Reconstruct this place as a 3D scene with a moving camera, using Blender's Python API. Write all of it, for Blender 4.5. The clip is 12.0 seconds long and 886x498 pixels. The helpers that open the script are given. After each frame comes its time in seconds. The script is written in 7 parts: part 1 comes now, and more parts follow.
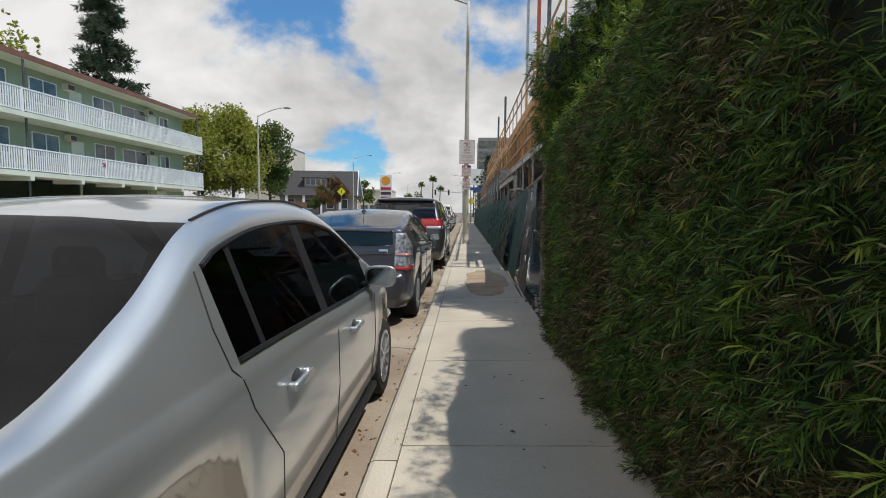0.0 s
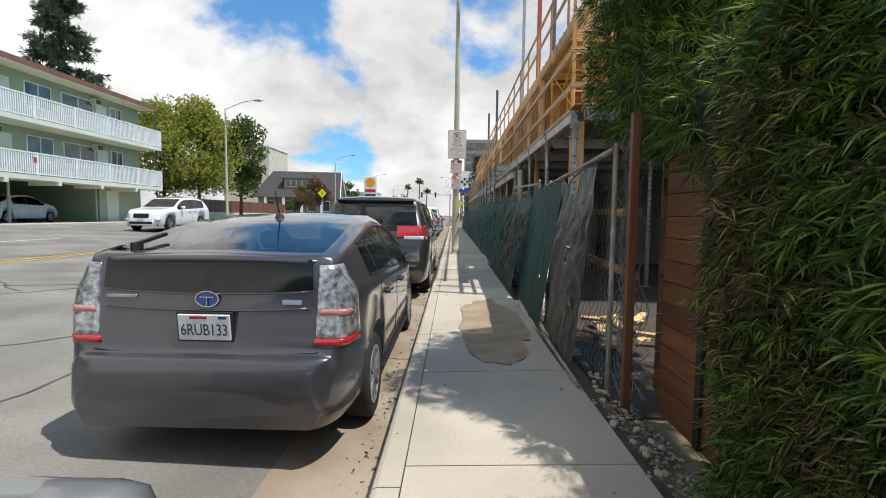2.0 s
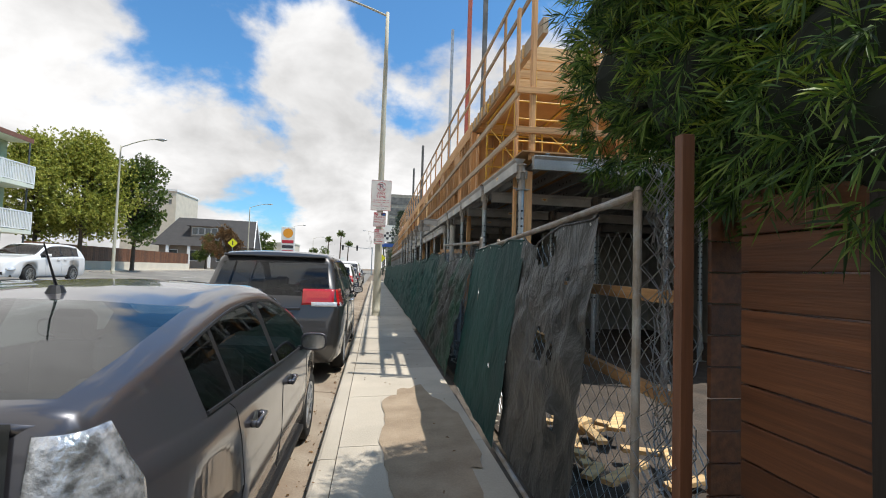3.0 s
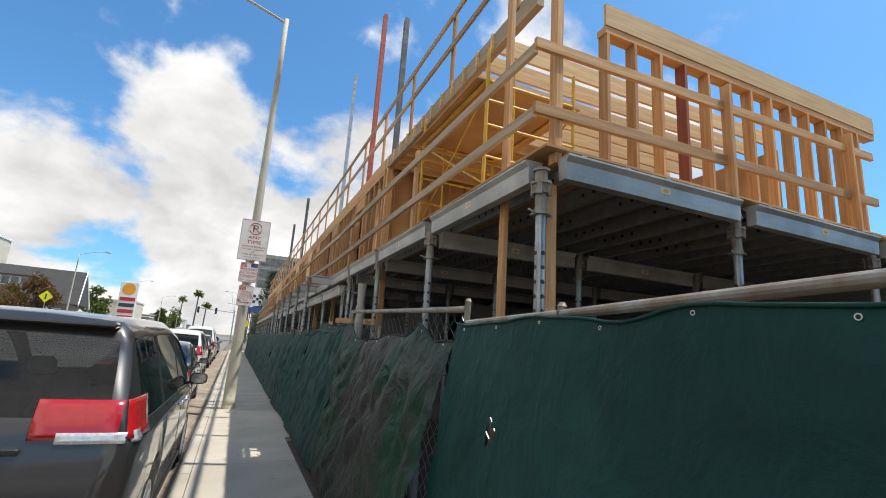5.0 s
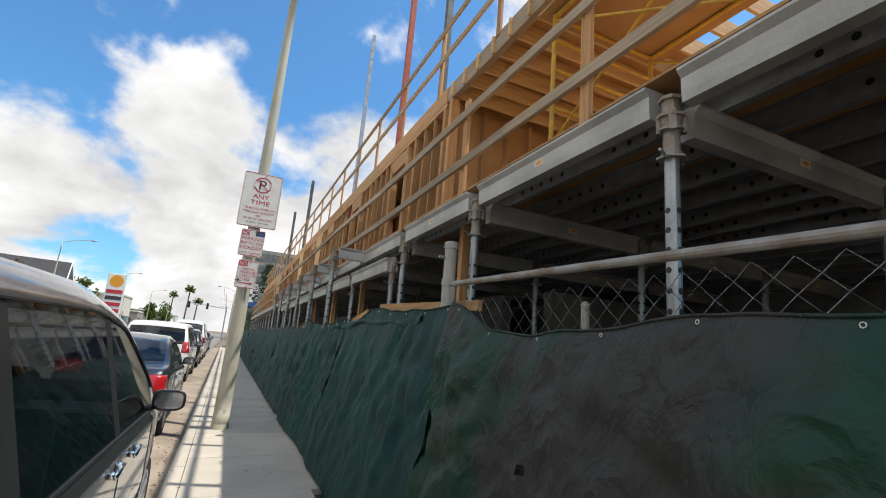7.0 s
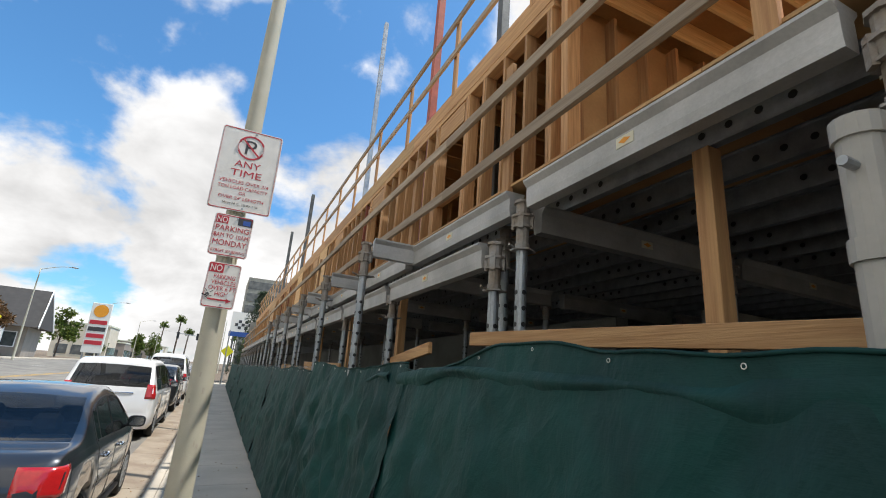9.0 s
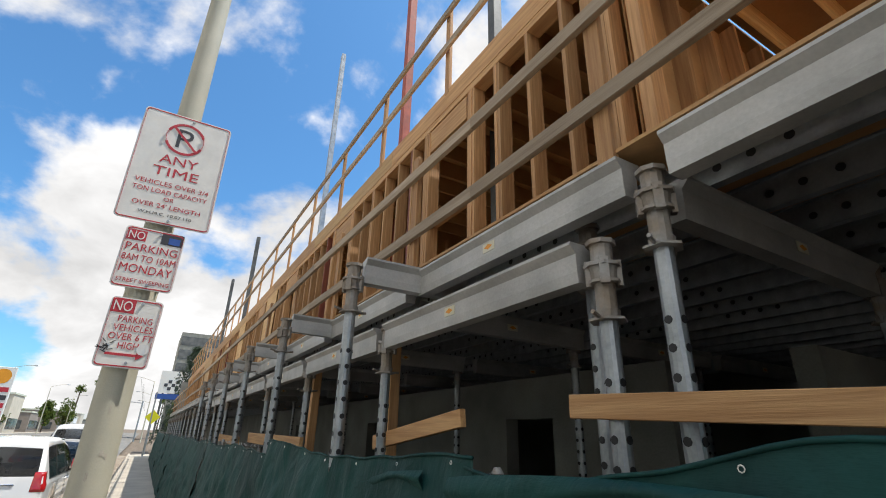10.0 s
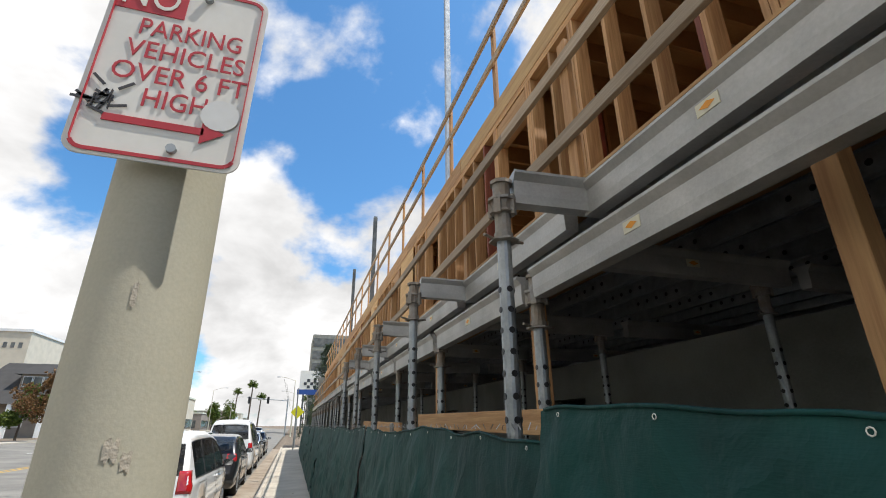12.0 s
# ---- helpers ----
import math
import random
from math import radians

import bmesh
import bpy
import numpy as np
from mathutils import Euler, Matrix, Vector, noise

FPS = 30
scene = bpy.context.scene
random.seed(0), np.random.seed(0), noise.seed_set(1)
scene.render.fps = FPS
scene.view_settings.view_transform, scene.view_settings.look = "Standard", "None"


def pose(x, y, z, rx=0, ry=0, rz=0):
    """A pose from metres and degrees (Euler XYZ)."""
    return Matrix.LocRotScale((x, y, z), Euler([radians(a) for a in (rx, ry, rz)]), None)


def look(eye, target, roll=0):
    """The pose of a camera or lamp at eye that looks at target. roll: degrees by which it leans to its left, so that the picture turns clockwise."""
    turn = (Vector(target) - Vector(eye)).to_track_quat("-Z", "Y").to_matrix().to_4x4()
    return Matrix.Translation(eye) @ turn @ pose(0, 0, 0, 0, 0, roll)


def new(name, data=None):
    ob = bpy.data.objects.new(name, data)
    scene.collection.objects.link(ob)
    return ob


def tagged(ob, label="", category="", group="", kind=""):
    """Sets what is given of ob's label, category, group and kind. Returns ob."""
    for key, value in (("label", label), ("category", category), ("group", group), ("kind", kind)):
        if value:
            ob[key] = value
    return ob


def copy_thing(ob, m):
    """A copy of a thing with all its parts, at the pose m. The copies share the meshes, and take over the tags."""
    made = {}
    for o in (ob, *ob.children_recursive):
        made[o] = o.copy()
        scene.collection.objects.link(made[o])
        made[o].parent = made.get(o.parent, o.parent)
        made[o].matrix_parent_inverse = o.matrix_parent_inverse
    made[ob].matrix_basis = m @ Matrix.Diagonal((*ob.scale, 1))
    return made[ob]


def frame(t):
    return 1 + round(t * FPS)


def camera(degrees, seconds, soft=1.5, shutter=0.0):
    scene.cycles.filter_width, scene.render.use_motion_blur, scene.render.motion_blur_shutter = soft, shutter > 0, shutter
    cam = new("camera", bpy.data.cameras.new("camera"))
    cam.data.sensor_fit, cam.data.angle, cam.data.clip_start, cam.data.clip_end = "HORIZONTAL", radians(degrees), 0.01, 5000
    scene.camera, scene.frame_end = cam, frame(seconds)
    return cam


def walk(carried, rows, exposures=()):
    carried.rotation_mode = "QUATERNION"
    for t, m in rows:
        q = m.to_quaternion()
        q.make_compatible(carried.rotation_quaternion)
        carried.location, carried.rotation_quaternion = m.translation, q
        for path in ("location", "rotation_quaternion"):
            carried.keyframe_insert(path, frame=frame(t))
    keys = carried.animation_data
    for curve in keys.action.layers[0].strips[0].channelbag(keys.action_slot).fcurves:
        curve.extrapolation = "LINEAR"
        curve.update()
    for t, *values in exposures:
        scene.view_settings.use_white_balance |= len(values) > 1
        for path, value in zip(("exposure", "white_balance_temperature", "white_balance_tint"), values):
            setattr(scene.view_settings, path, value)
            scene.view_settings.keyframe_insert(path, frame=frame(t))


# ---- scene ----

# ---- camera and walk ----
cam = camera(86.8, 12.0, 1.0)

PATH = [
    (0, (0.503, -0.939, 1.288), (0.397, 1.213, 1.12), 0.5),
    (0.5, (0.443, -0.173, 1.29), (0.336, 1.979, 1.129), 0.3),
    (1, (0.431, 0.592, 1.302), (0.319, 2.742, 1.124), 0.4),
    (1.5, (0.411, 1.376, 1.308), (0.314, 3.525, 1.118), 0.5),
    (2, (0.396, 2.205, 1.323), (0.351, 4.359, 1.169), 0.7),
    (2.5, (0.405, 2.966, 1.387), (0.488, 5.124, 1.333), 0.9),
    (3, (0.391, 3.69, 1.441), (0.698, 5.827, 1.544), 1.9),
    (3.5, (0.394, 4.441, 1.531), (0.928, 6.519, 1.783), 2.6),
    (5.3, (0.407, 7.386, 1.574), (1.258, 9.314, 2.046), 3.9),
    (5.5, (0.418, 7.683, 1.562), (1.294, 9.596, 2.051), 4.0),
    (6, (0.368, 8.455, 1.542), (1.304, 10.33, 2.068), 4.8),
    (6.5, (0.377, 9.276, 1.536), (1.318, 11.148, 2.064), 4.8),
    (7, (0.33, 10.082, 1.491), (1.173, 12.018, 1.948), 4.9),
    (7.2, (0.341, 10.433, 1.475), (1.162, 12.38, 1.925), 4.5),
    (8.8, (0.603, 12.968, 1.665), (1.449, 14.867, 2.247), 4.5),
    (9, (0.599, 13.251, 1.69), (1.439, 15.153, 2.273), 4.4),
    (9.5, (0.644, 14.004, 1.8), (1.564, 15.855, 2.429), 2.8),
    (10, (0.703, 14.724, 1.854), (1.713, 16.456, 2.66), 1.5),
    (10.5, (0.744, 15.486, 1.852), (1.78, 17.172, 2.717), -0.2),
    (11, (0.804, 16.168, 1.859), (1.792, 17.869, 2.751), -0.7),
    (11.5, (0.759, 16.913, 1.818), (1.523, 18.736, 2.688), -0.6),
    (12, (0.791, 17.652, 1.743), (1.379, 19.587, 2.501), -0.4),
]
walk(cam, [(t, look(eye, target, roll)) for t, eye, target, roll in PATH], [(0.0, -0.36, 6500, 10), (0.6, -0.14, 6500, 10), (1.2, -0.02, 6500, 10), (2.5, 0.0, 6500, 10), (5.5, 0.08, 6500, 10), (12.0, 0.14, 6500, 10)])

# ---- world, sun, exposure ----
SUN_WAY = Vector((0.42, -0.16, 1.0)).normalized()


def make_world():
    world = bpy.data.worlds.new("sky")
    scene.world = world
    world.use_nodes = True
    nt = world.node_tree
    nt.nodes.clear()
    out = nt.nodes.new("ShaderNodeOutputWorld")
    sky = nt.nodes.new("ShaderNodeTexSky")
    sky.sky_type = "NISHITA"
    sky.sun_disc = False
    sky.sun_elevation = math.asin(SUN_WAY.z)
    sky.sun_rotation = radians(100)
    bg = nt.nodes.new("ShaderNodeBackground")
    bg.inputs["Strength"].default_value = 0.088
    coord = nt.nodes.new("ShaderNodeTexCoord")
    sep = nt.nodes.new("ShaderNodeSeparateXYZ")
    nt.links.new(coord.outputs["Generated"], sep.inputs[0])

    def m(op, a, b=0.0, clamp=False):
        n = nt.nodes.new("ShaderNodeMath")
        n.operation, n.use_clamp = op, clamp
        for i, v in enumerate((a, b)):
            if isinstance(v, (int, float)):
                n.inputs[i].default_value = v
            else:
                nt.links.new(v, n.inputs[i])
        return n.outputs[0]

    # cloud layer: the view ray met with a flat sheet, thinned by fractal noise
    up = m("ADD", m("MAXIMUM", sep.outputs[2], 0.0), 0.50)
    cx, cy = m("DIVIDE", sep.outputs[0], up), m("DIVIDE", sep.outputs[1], up)
    comb = nt.nodes.new("ShaderNodeCombineXYZ")
    nt.links.new(cx, comb.inputs[0])
    nt.links.new(cy, comb.inputs[1])
    comb.inputs[2].default_value = 3.1

    def fractal(scale, detail, rough, dist, off):
        mp = nt.nodes.new("ShaderNodeVectorMath")
        mp.operation = "ADD"
        mp.inputs[1].default_value = off
        nt.links.new(comb.outputs[0], mp.inputs[0])
        n = nt.nodes.new("ShaderNodeTexNoise")
        n.inputs["Scale"].default_value = scale
        n.inputs["Detail"].default_value = detail
        n.inputs["Roughness"].default_value = rough
        n.inputs["Distortion"].default_value = dist
        nt.links.new(mp.outputs[0], n.inputs["Vector"])
        return n.outputs["Fac"]

    big = fractal(2.1, 10, 0.54, 0.15, (CLOUD_X, CLOUD_Y, 0))
    shade = fractal(3.4, 6, 0.55, 0.2, (CLOUD_X + 0.16, CLOUD_Y - 0.05, 0.3))
    # a band of cumulus lies low over the street, clearer blue stands overhead
    low = m("MULTIPLY", m("SUBTRACT", 0.75, sep.outputs[2]), 0.13)
    side = m("MULTIPLY", sep.outputs[0], -0.20)
    dens = m("ADD", m("ADD", big, low), side)
    ramp = nt.nodes.new("ShaderNodeMapRange")
    ramp.interpolation_type = "SMOOTHSTEP"
    ramp.inputs["From Min"].default_value = CLOUD_LO
    ramp.inputs["From Max"].default_value = CLOUD_LO + 0.085
    nt.links.new(dens, ramp.inputs["Value"])
    tone = nt.nodes.new("ShaderNodeMapRange")
    tone.inputs["From Min"].default_value = 0.35
    tone.inputs["From Max"].default_value = 0.66
    tone.inputs["To Min"].default_value = 1.0
    tone.inputs["To Max"].default_value = 0.60
    nt.links.new(shade, tone.inputs["Value"])
    white = nt.nodes.new("ShaderNodeMixRGB")
    white.blend_type = "MULTIPLY"
    white.inputs[0].default_value = 1.0
    white.inputs[1].default_value = (12.6, 12.5, 12.4, 1)
    nt.links.new(tone.outputs[0], white.inputs[2])
    deep = nt.nodes.new("ShaderNodeMixRGB")
    deep.blend_type = "MULTIPLY"
    deep.inputs[0].default_value = 1.0
    deep.inputs[2].default_value = SKY_TINT
    nt.links.new(sky.outputs[0], deep.inputs[1])
    mix = nt.nodes.new("ShaderNodeMixRGB")
    nt.links.new(ramp.outputs[0], mix.inputs[0])
    nt.links.new(deep.outputs[0], mix.inputs[1])
    nt.links.new(white.outputs[0], mix.inputs[2])
    nt.links.new(mix.outputs[0], bg.inputs["Color"])
    nt.links.new(bg.outputs[0], out.inputs[0])


CLOUD_X, CLOUD_Y, CLOUD_LO = 4.3, 1.7, 0.487
SKY_TINT = (0.92, 1.66, 2.10, 1)
make_world()
lamp = bpy.data.lights.new("sun", "SUN")
lamp.energy, lamp.angle, lamp.color = 5.0, radians(0.53), (1.0, 0.95, 0.88)
sun = new("sun", lamp)
sun.matrix_world = look(SUN_WAY * 60, (0, 0, 0))
scene.view_settings.exposure = 0.0

# ---- materials ----
def mat(name, color, rough=0.6, metal=0.0, vary=0.12, scale=6.0, fine=60.0, bump=0.15, second=None, coat=0.0, stretch=(1, 1, 1), spec=0.5, rand=0.0):
    """Noise-varied surface: colour patches, fine grain, roughness change and fine relief."""
    m = bpy.data.materials.new(name)
    m.use_nodes = True
    nt = m.node_tree
    b = nt.nodes["Principled BSDF"]
    tc = nt.nodes.new("ShaderNodeTexCoord")
    mp = nt.nodes.new("ShaderNodeMapping")
    mp.inputs["Scale"].default_value = stretch
    nt.links.new(tc.outputs["Object"], mp.inputs[0])
    n1 = nt.nodes.new("ShaderNodeTexNoise")
    n1.inputs["Scale"].default_value, n1.inputs["Detail"].default_value = scale, 5
    n2 = nt.nodes.new("ShaderNodeTexNoise")
    n2.inputs["Scale"].default_value, n2.inputs["Detail"].default_value = fine, 4
    for n in (n1, n2):
        nt.links.new(mp.outputs[0], n.inputs["Vector"])
    second = second or tuple(c * (1 - 2 * vary) for c in color)
    ramp = nt.nodes.new("ShaderNodeValToRGB")
    ramp.color_ramp.elements[0].position, ramp.color_ramp.elements[1].position = 0.35, 0.65
    ramp.color_ramp.elements[0].color, ramp.color_ramp.elements[1].color = (*second, 1), (*color, 1)
    nt.links.new(n1.outputs["Fac"], ramp.inputs[0])
    fineamt = nt.nodes.new("ShaderNodeMapRange")
    fineamt.inputs["To Min"].default_value, fineamt.inputs["To Max"].default_value = 1 - vary, 1 + vary
    nt.links.new(n2.outputs["Fac"], fineamt.inputs["Value"])
    mul = nt.nodes.new("ShaderNodeMixRGB")
    mul.blend_type, mul.inputs[0].default_value = "MULTIPLY", 1.0
    nt.links.new(ramp.outputs[0], mul.inputs[1])
    nt.links.new(fineamt.outputs[0], mul.inputs[2])
    last = mul.outputs[0]
    if rand:
        info = nt.nodes.new("ShaderNodeObjectInfo")
        mr = nt.nodes.new("ShaderNodeMapRange")
        mr.inputs["To Min"].default_value, mr.inputs["To Max"].default_value = 1 - rand, 1 + rand
        nt.links.new(info.outputs["Random"], mr.inputs["Value"])
        mul2 = nt.nodes.new("ShaderNodeMixRGB")
        mul2.blend_type, mul2.inputs[0].default_value = "MULTIPLY", 1.0
        nt.links.new(last, mul2.inputs[1])
        nt.links.new(mr.outputs[0], mul2.inputs[2])
        last = mul2.outputs[0]
    nt.links.new(last, b.inputs["Base Color"])
    rr = nt.nodes.new("ShaderNodeMapRange")
    rr.inputs["To Min"].default_value, rr.inputs["To Max"].default_value = max(0.02, rough - 0.08), min(1, rough + 0.08)
    nt.links.new(n1.outputs["Fac"], rr.inputs["Value"])
    nt.links.new(rr.outputs[0], b.inputs["Roughness"])
    b.inputs["Metallic"].default_value = metal
    b.inputs["Coat Weight"].default_value = coat
    b.inputs["Coat Roughness"].default_value = 0.04
    b.inputs["Specular IOR Level"].default_value = spec
    if bump:
        bp = nt.nodes.new("ShaderNodeBump")
        bp.inputs["Strength"].default_value, bp.inputs["Distance"].default_value = bump, 0.01
        nt.links.new(n2.outputs["Fac"], bp.inputs["Height"])
        nt.links.new(bp.outputs[0], b.inputs["Normal"])
    return m


def wood(name, light, dark, along, rand=0.22, rough=0.7):
    """Sawn timber with grain along one axis (0, 1 or 2) of the object."""
    st = [14.0, 14.0, 14.0]
    st[along] = 0.7
    return mat(name, light, rough, 0, 0.14, 2.2, 9.0, 0.22, dark, stretch=tuple(st), rand=rand)


def glass_mat(name, tint, rough=0.02):
    m = bpy.data.materials.new(name)
    m.use_nodes = True
    b = m.node_tree.nodes["Principled BSDF"]
    b.inputs["Base Color"].default_value = (*tint, 1)
    b.inputs["Roughness"].default_value = rough
    b.inputs["Transmission Weight"].default_value = 1.0
    b.inputs["IOR"].default_value = 1.15
    b.inputs["Coat Weight"].default_value = 1.0
    b.inputs["Coat Roughness"].default_value = 0.02
    return m


M = {}
M["asphalt"] = mat("asphalt", (0.235, 0.22, 0.19), 0.9, 0, 0.32, 0.7, 45, 0.6, (0.145, 0.135, 0.12))
M["gutter"] = mat("gutter_concrete", (0.34, 0.285, 0.215), 0.9, 0, 0.2, 1.6, 60, 0.4, (0.23, 0.175, 0.125))
M["concrete"] = mat("sidewalk_concrete", (0.50, 0.445, 0.36), 0.9, 0, 0.14, 1.1, 70, 0.35, (0.40, 0.355, 0.285), rand=0.06)
M["concrete_wall"] = mat("raw_concrete", (0.30, 0.30, 0.26), 0.9, 0, 0.14, 1.3, 40, 0.3, (0.20, 0.20, 0.175))
M["dusty"] = mat("dusty_broken_concrete", (0.36, 0.28, 0.195), 0.95, 0, 0.2, 3.0, 60, 0.5, (0.26, 0.195, 0.13))
M["gravel"] = mat("grey_gravel", (0.34, 0.32, 0.28), 0.9, 0, 0.25, 14, 60, 0.3, (0.14, 0.13, 0.115))
# site earth, darker than the open dirt to stand for shade
M["site_earth"] = mat("earth_dark_as_shade", (0.085, 0.066, 0.05), 0.95, 0, 0.25, 2.5, 30, 0.7, (0.045, 0.036, 0.028))
M["joint"] = mat("joint_dirt", (0.12, 0.10, 0.08), 0.95, 0, 0.2, 8, 60, 0.4)
M["dirt"] = mat("dirt", (0.22, 0.17, 0.12), 0.95, 0, 0.25, 2.0, 30, 0.6, (0.12, 0.09, 0.06))
M["yellow_paint"] = mat("yellow_road_paint", (0.62, 0.38, 0.06), 0.8, 0, 0.2, 5, 60, 0.2)
M["white_paint"] = mat("white_road_paint", (0.62, 0.62, 0.58), 0.8, 0, 0.15, 5, 60, 0.2)
M["twig"] = mat("twig_bark", (0.055, 0.04, 0.025), 0.9, 0, 0.2, 4, 30, 0.3)
# near-black: the dark between the leaves is put into this colour
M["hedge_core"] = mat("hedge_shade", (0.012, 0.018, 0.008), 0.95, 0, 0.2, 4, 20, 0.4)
M["galv"] = mat("galvanised_steel", (0.42, 0.44, 0.45), 0.42, 0.75, 0.18, 9, 60, 0.12, (0.30, 0.32, 0.33))
M["rust_pipe"] = mat("weathered_pipe", (0.36, 0.35, 0.33), 0.6, 0.4, 0.2, 7, 50, 0.2, (0.24, 0.19, 0.14))
M["alu"] = mat("mill_aluminium", (0.50, 0.49, 0.465), 0.48, 0.35, 0.14, 3, 60, 0.10, (0.35, 0.345, 0.325))
M["steel_dark"] = mat("dark_steel", (0.13, 0.135, 0.13), 0.55, 0.5, 0.2, 5, 40, 0.15)
M["lumber_y"] = wood("lumber_lengthwise", (0.58, 0.34, 0.15), (0.44, 0.23, 0.09), 1)
M["lumber_x"] = wood("lumber_crosswise", (0.58, 0.34, 0.15), (0.44, 0.23, 0.09), 0)
M["lumber_z"] = wood("lumber_upright", (0.56, 0.32, 0.14), (0.40, 0.20, 0.08), 2)
M["fresh_x"] = wood("pale_lumber", (0.74, 0.52, 0.26), (0.60, 0.38, 0.17), 0)
M["ply"] = mat("plywood", (0.50, 0.30, 0.13), 0.75, 0, 0.12, 1.6, 30, 0.15, (0.38, 0.20, 0.08), rand=0.15)
M["grey_wood"] = wood("weathered_rail_wood", (0.42, 0.33, 0.23), (0.30, 0.22, 0.14), 1)
M["red_stud"] = wood("treated_red_lumber", (0.26, 0.075, 0.04), (0.18, 0.05, 0.03), 2)
M["stain_wood"] = wood("brown_stained_cedar", (0.17, 0.066, 0.026), (0.095, 0.036, 0.015), 1, 0.3, 0.5)
M["brown_post"] = wood("brown_post_paint", (0.165, 0.07, 0.035), (0.12, 0.05, 0.025), 2, 0.05, 0.6)
M["batten_paint"] = wood("black_stained_batten", (0.022, 0.015, 0.011), (0.012, 0.008, 0.006), 2, 0.05, 0.6)
M["yellow_metal"] = mat("yellow_scaffold_paint", (0.66, 0.40, 0.03), 0.5, 0.0, 0.15, 8, 50, 0.1, (0.5, 0.28, 0.03))
M["red_metal"] = mat("red_primer", (0.42, 0.09, 0.05), 0.6, 0.0, 0.15, 8, 50, 0.1)
M["pole_paint"] = mat("beige_concrete_pole", (0.50, 0.465, 0.36), 0.75, 0, 0.12, 3, 140, 0.05, (0.42, 0.40, 0.31))
M["sign_white"] = mat("sign_sheet_white", (0.78, 0.76, 0.70), 0.5, 0, 0.05, 8, 40, 0.03)
M["sign_red"] = mat("sign_red_ink", (0.50, 0.03, 0.045), 0.5, 0, 0.05, 8, 40, 0.0)
M["sign_black"] = mat("sign_dark_ink", (0.045, 0.045, 0.05), 0.5, 0, 0.05, 8, 40, 0.0)
M["sign_blue"] = mat("sign_blue_sticker", (0.03, 0.10, 0.38), 0.5, 0, 0.05, 8, 40, 0.0)
M["silver"] = mat("silver_car_paint", (0.55, 0.57, 0.575), 0.34, 0.75, 0.03, 3, 400, 0.0, coat=1.0)
M["charcoal"] = mat("charcoal_car_paint", (0.066, 0.064, 0.073), 0.32, 0.45, 0.03, 3, 400, 0.0, coat=1.0)
M["van_paint"] = mat("dark_grey_car_paint", (0.055, 0.052, 0.050), 0.34, 0.55, 0.03, 3, 400, 0.0, coat=1.0)
M["navy"] = mat("slate_car_paint", (0.030, 0.034, 0.042), 0.34, 0.5, 0.03, 3, 400, 0.0, coat=1.0)
M["white_car"] = mat("white_car_paint", (0.74, 0.74, 0.73), 0.35, 0.0, 0.03, 3, 400, 0.0, coat=1.0)
M["black_car"] = mat("black_car_paint", (0.02, 0.02, 0.022), 0.3, 0.2, 0.03, 3, 400, 0.0, coat=1.0)
M["trim"] = mat("black_plastic_trim", (0.014, 0.014, 0.015), 0.5, 0, 0.1, 8, 80, 0.05)
M["rubber"] = mat("tyre_rubber", (0.018, 0.018, 0.018), 0.85, 0, 0.2, 10, 60, 0.3)
M["rim"] = mat("alloy_rim", (0.55, 0.56, 0.57), 0.32, 0.85, 0.05, 8, 60, 0.03)
M["chrome"] = mat("chrome", (0.75, 0.76, 0.78), 0.12, 1.0, 0.03, 8, 60, 0.0)
M["tail_red"] = mat("red_lamp_lens", (0.42, 0.012, 0.014), 0.12, 0, 0.06, 30, 60, 0.05, coat=1.0)
M["lamp_clear"] = mat("clear_lamp_lens", (0.64, 0.66, 0.68), 0.12, 0.35, 0.08, 45, 90, 0.1, (0.50, 0.51, 0.52), coat=1.0)
M["cabin"] = mat("cabin_upholstery", (0.17, 0.165, 0.15), 0.85, 0, 0.15, 6, 60, 0.2)
M["plate"] = mat("plate_white", (0.72, 0.72, 0.70), 0.45, 0, 0.05, 8, 40, 0.0)
M["plate_blue"] = mat("plate_ink", (0.03, 0.035, 0.09), 0.5, 0, 0.05, 8, 40, 0.0)
M["logo_blue"] = mat("emblem_blue", (0.03, 0.10, 0.38), 0.3, 0.2, 0.05, 8, 40, 0.0, coat=1.0)
M["apt_green"] = mat("sage_stucco", (0.34, 0.40, 0.27), 0.9, 0, 0.07, 0.8, 60, 0.3, (0.30, 0.36, 0.24))
M["apt_trim"] = mat("cream_fascia_paint", (0.66, 0.68, 0.56), 0.7, 0, 0.06, 1.2, 40, 0.1)
M["white_rail"] = mat("white_rail_paint", (0.80, 0.80, 0.78), 0.6, 0, 0.05, 4, 40, 0.05)
M["roof_red"] = mat("brown_roof_edge", (0.20, 0.09, 0.06), 0.8, 0, 0.12, 2, 40, 0.2)
M["window"] = mat("house_window_glass", (0.035, 0.045, 0.05), 0.06, 0, 0.2, 0.8, 8, 0.0, (0.12, 0.13, 0.125), spec=0.8)
M["shingle"] = mat("grey_shingle", (0.052, 0.049, 0.047), 0.9, 0, 0.12, 1.5, 20, 0.4)
M["house_wall"] = mat("taupe_siding", (0.30, 0.26, 0.22), 0.85, 0, 0.1, 1, 30, 0.2)
M["beige_wall"] = mat("beige_stucco", (0.62, 0.56, 0.45), 0.9, 0, 0.06, 0.8, 40, 0.2)
M["bark"] = mat("tree_bark", (0.12, 0.09, 0.065), 0.9, 0, 0.2, 4, 20, 0.5)
M["yellow_sign"] = mat("fluorescent_yellow_green", (0.75, 0.72, 0.02), 0.5, 0, 0.05, 8, 40, 0.0)
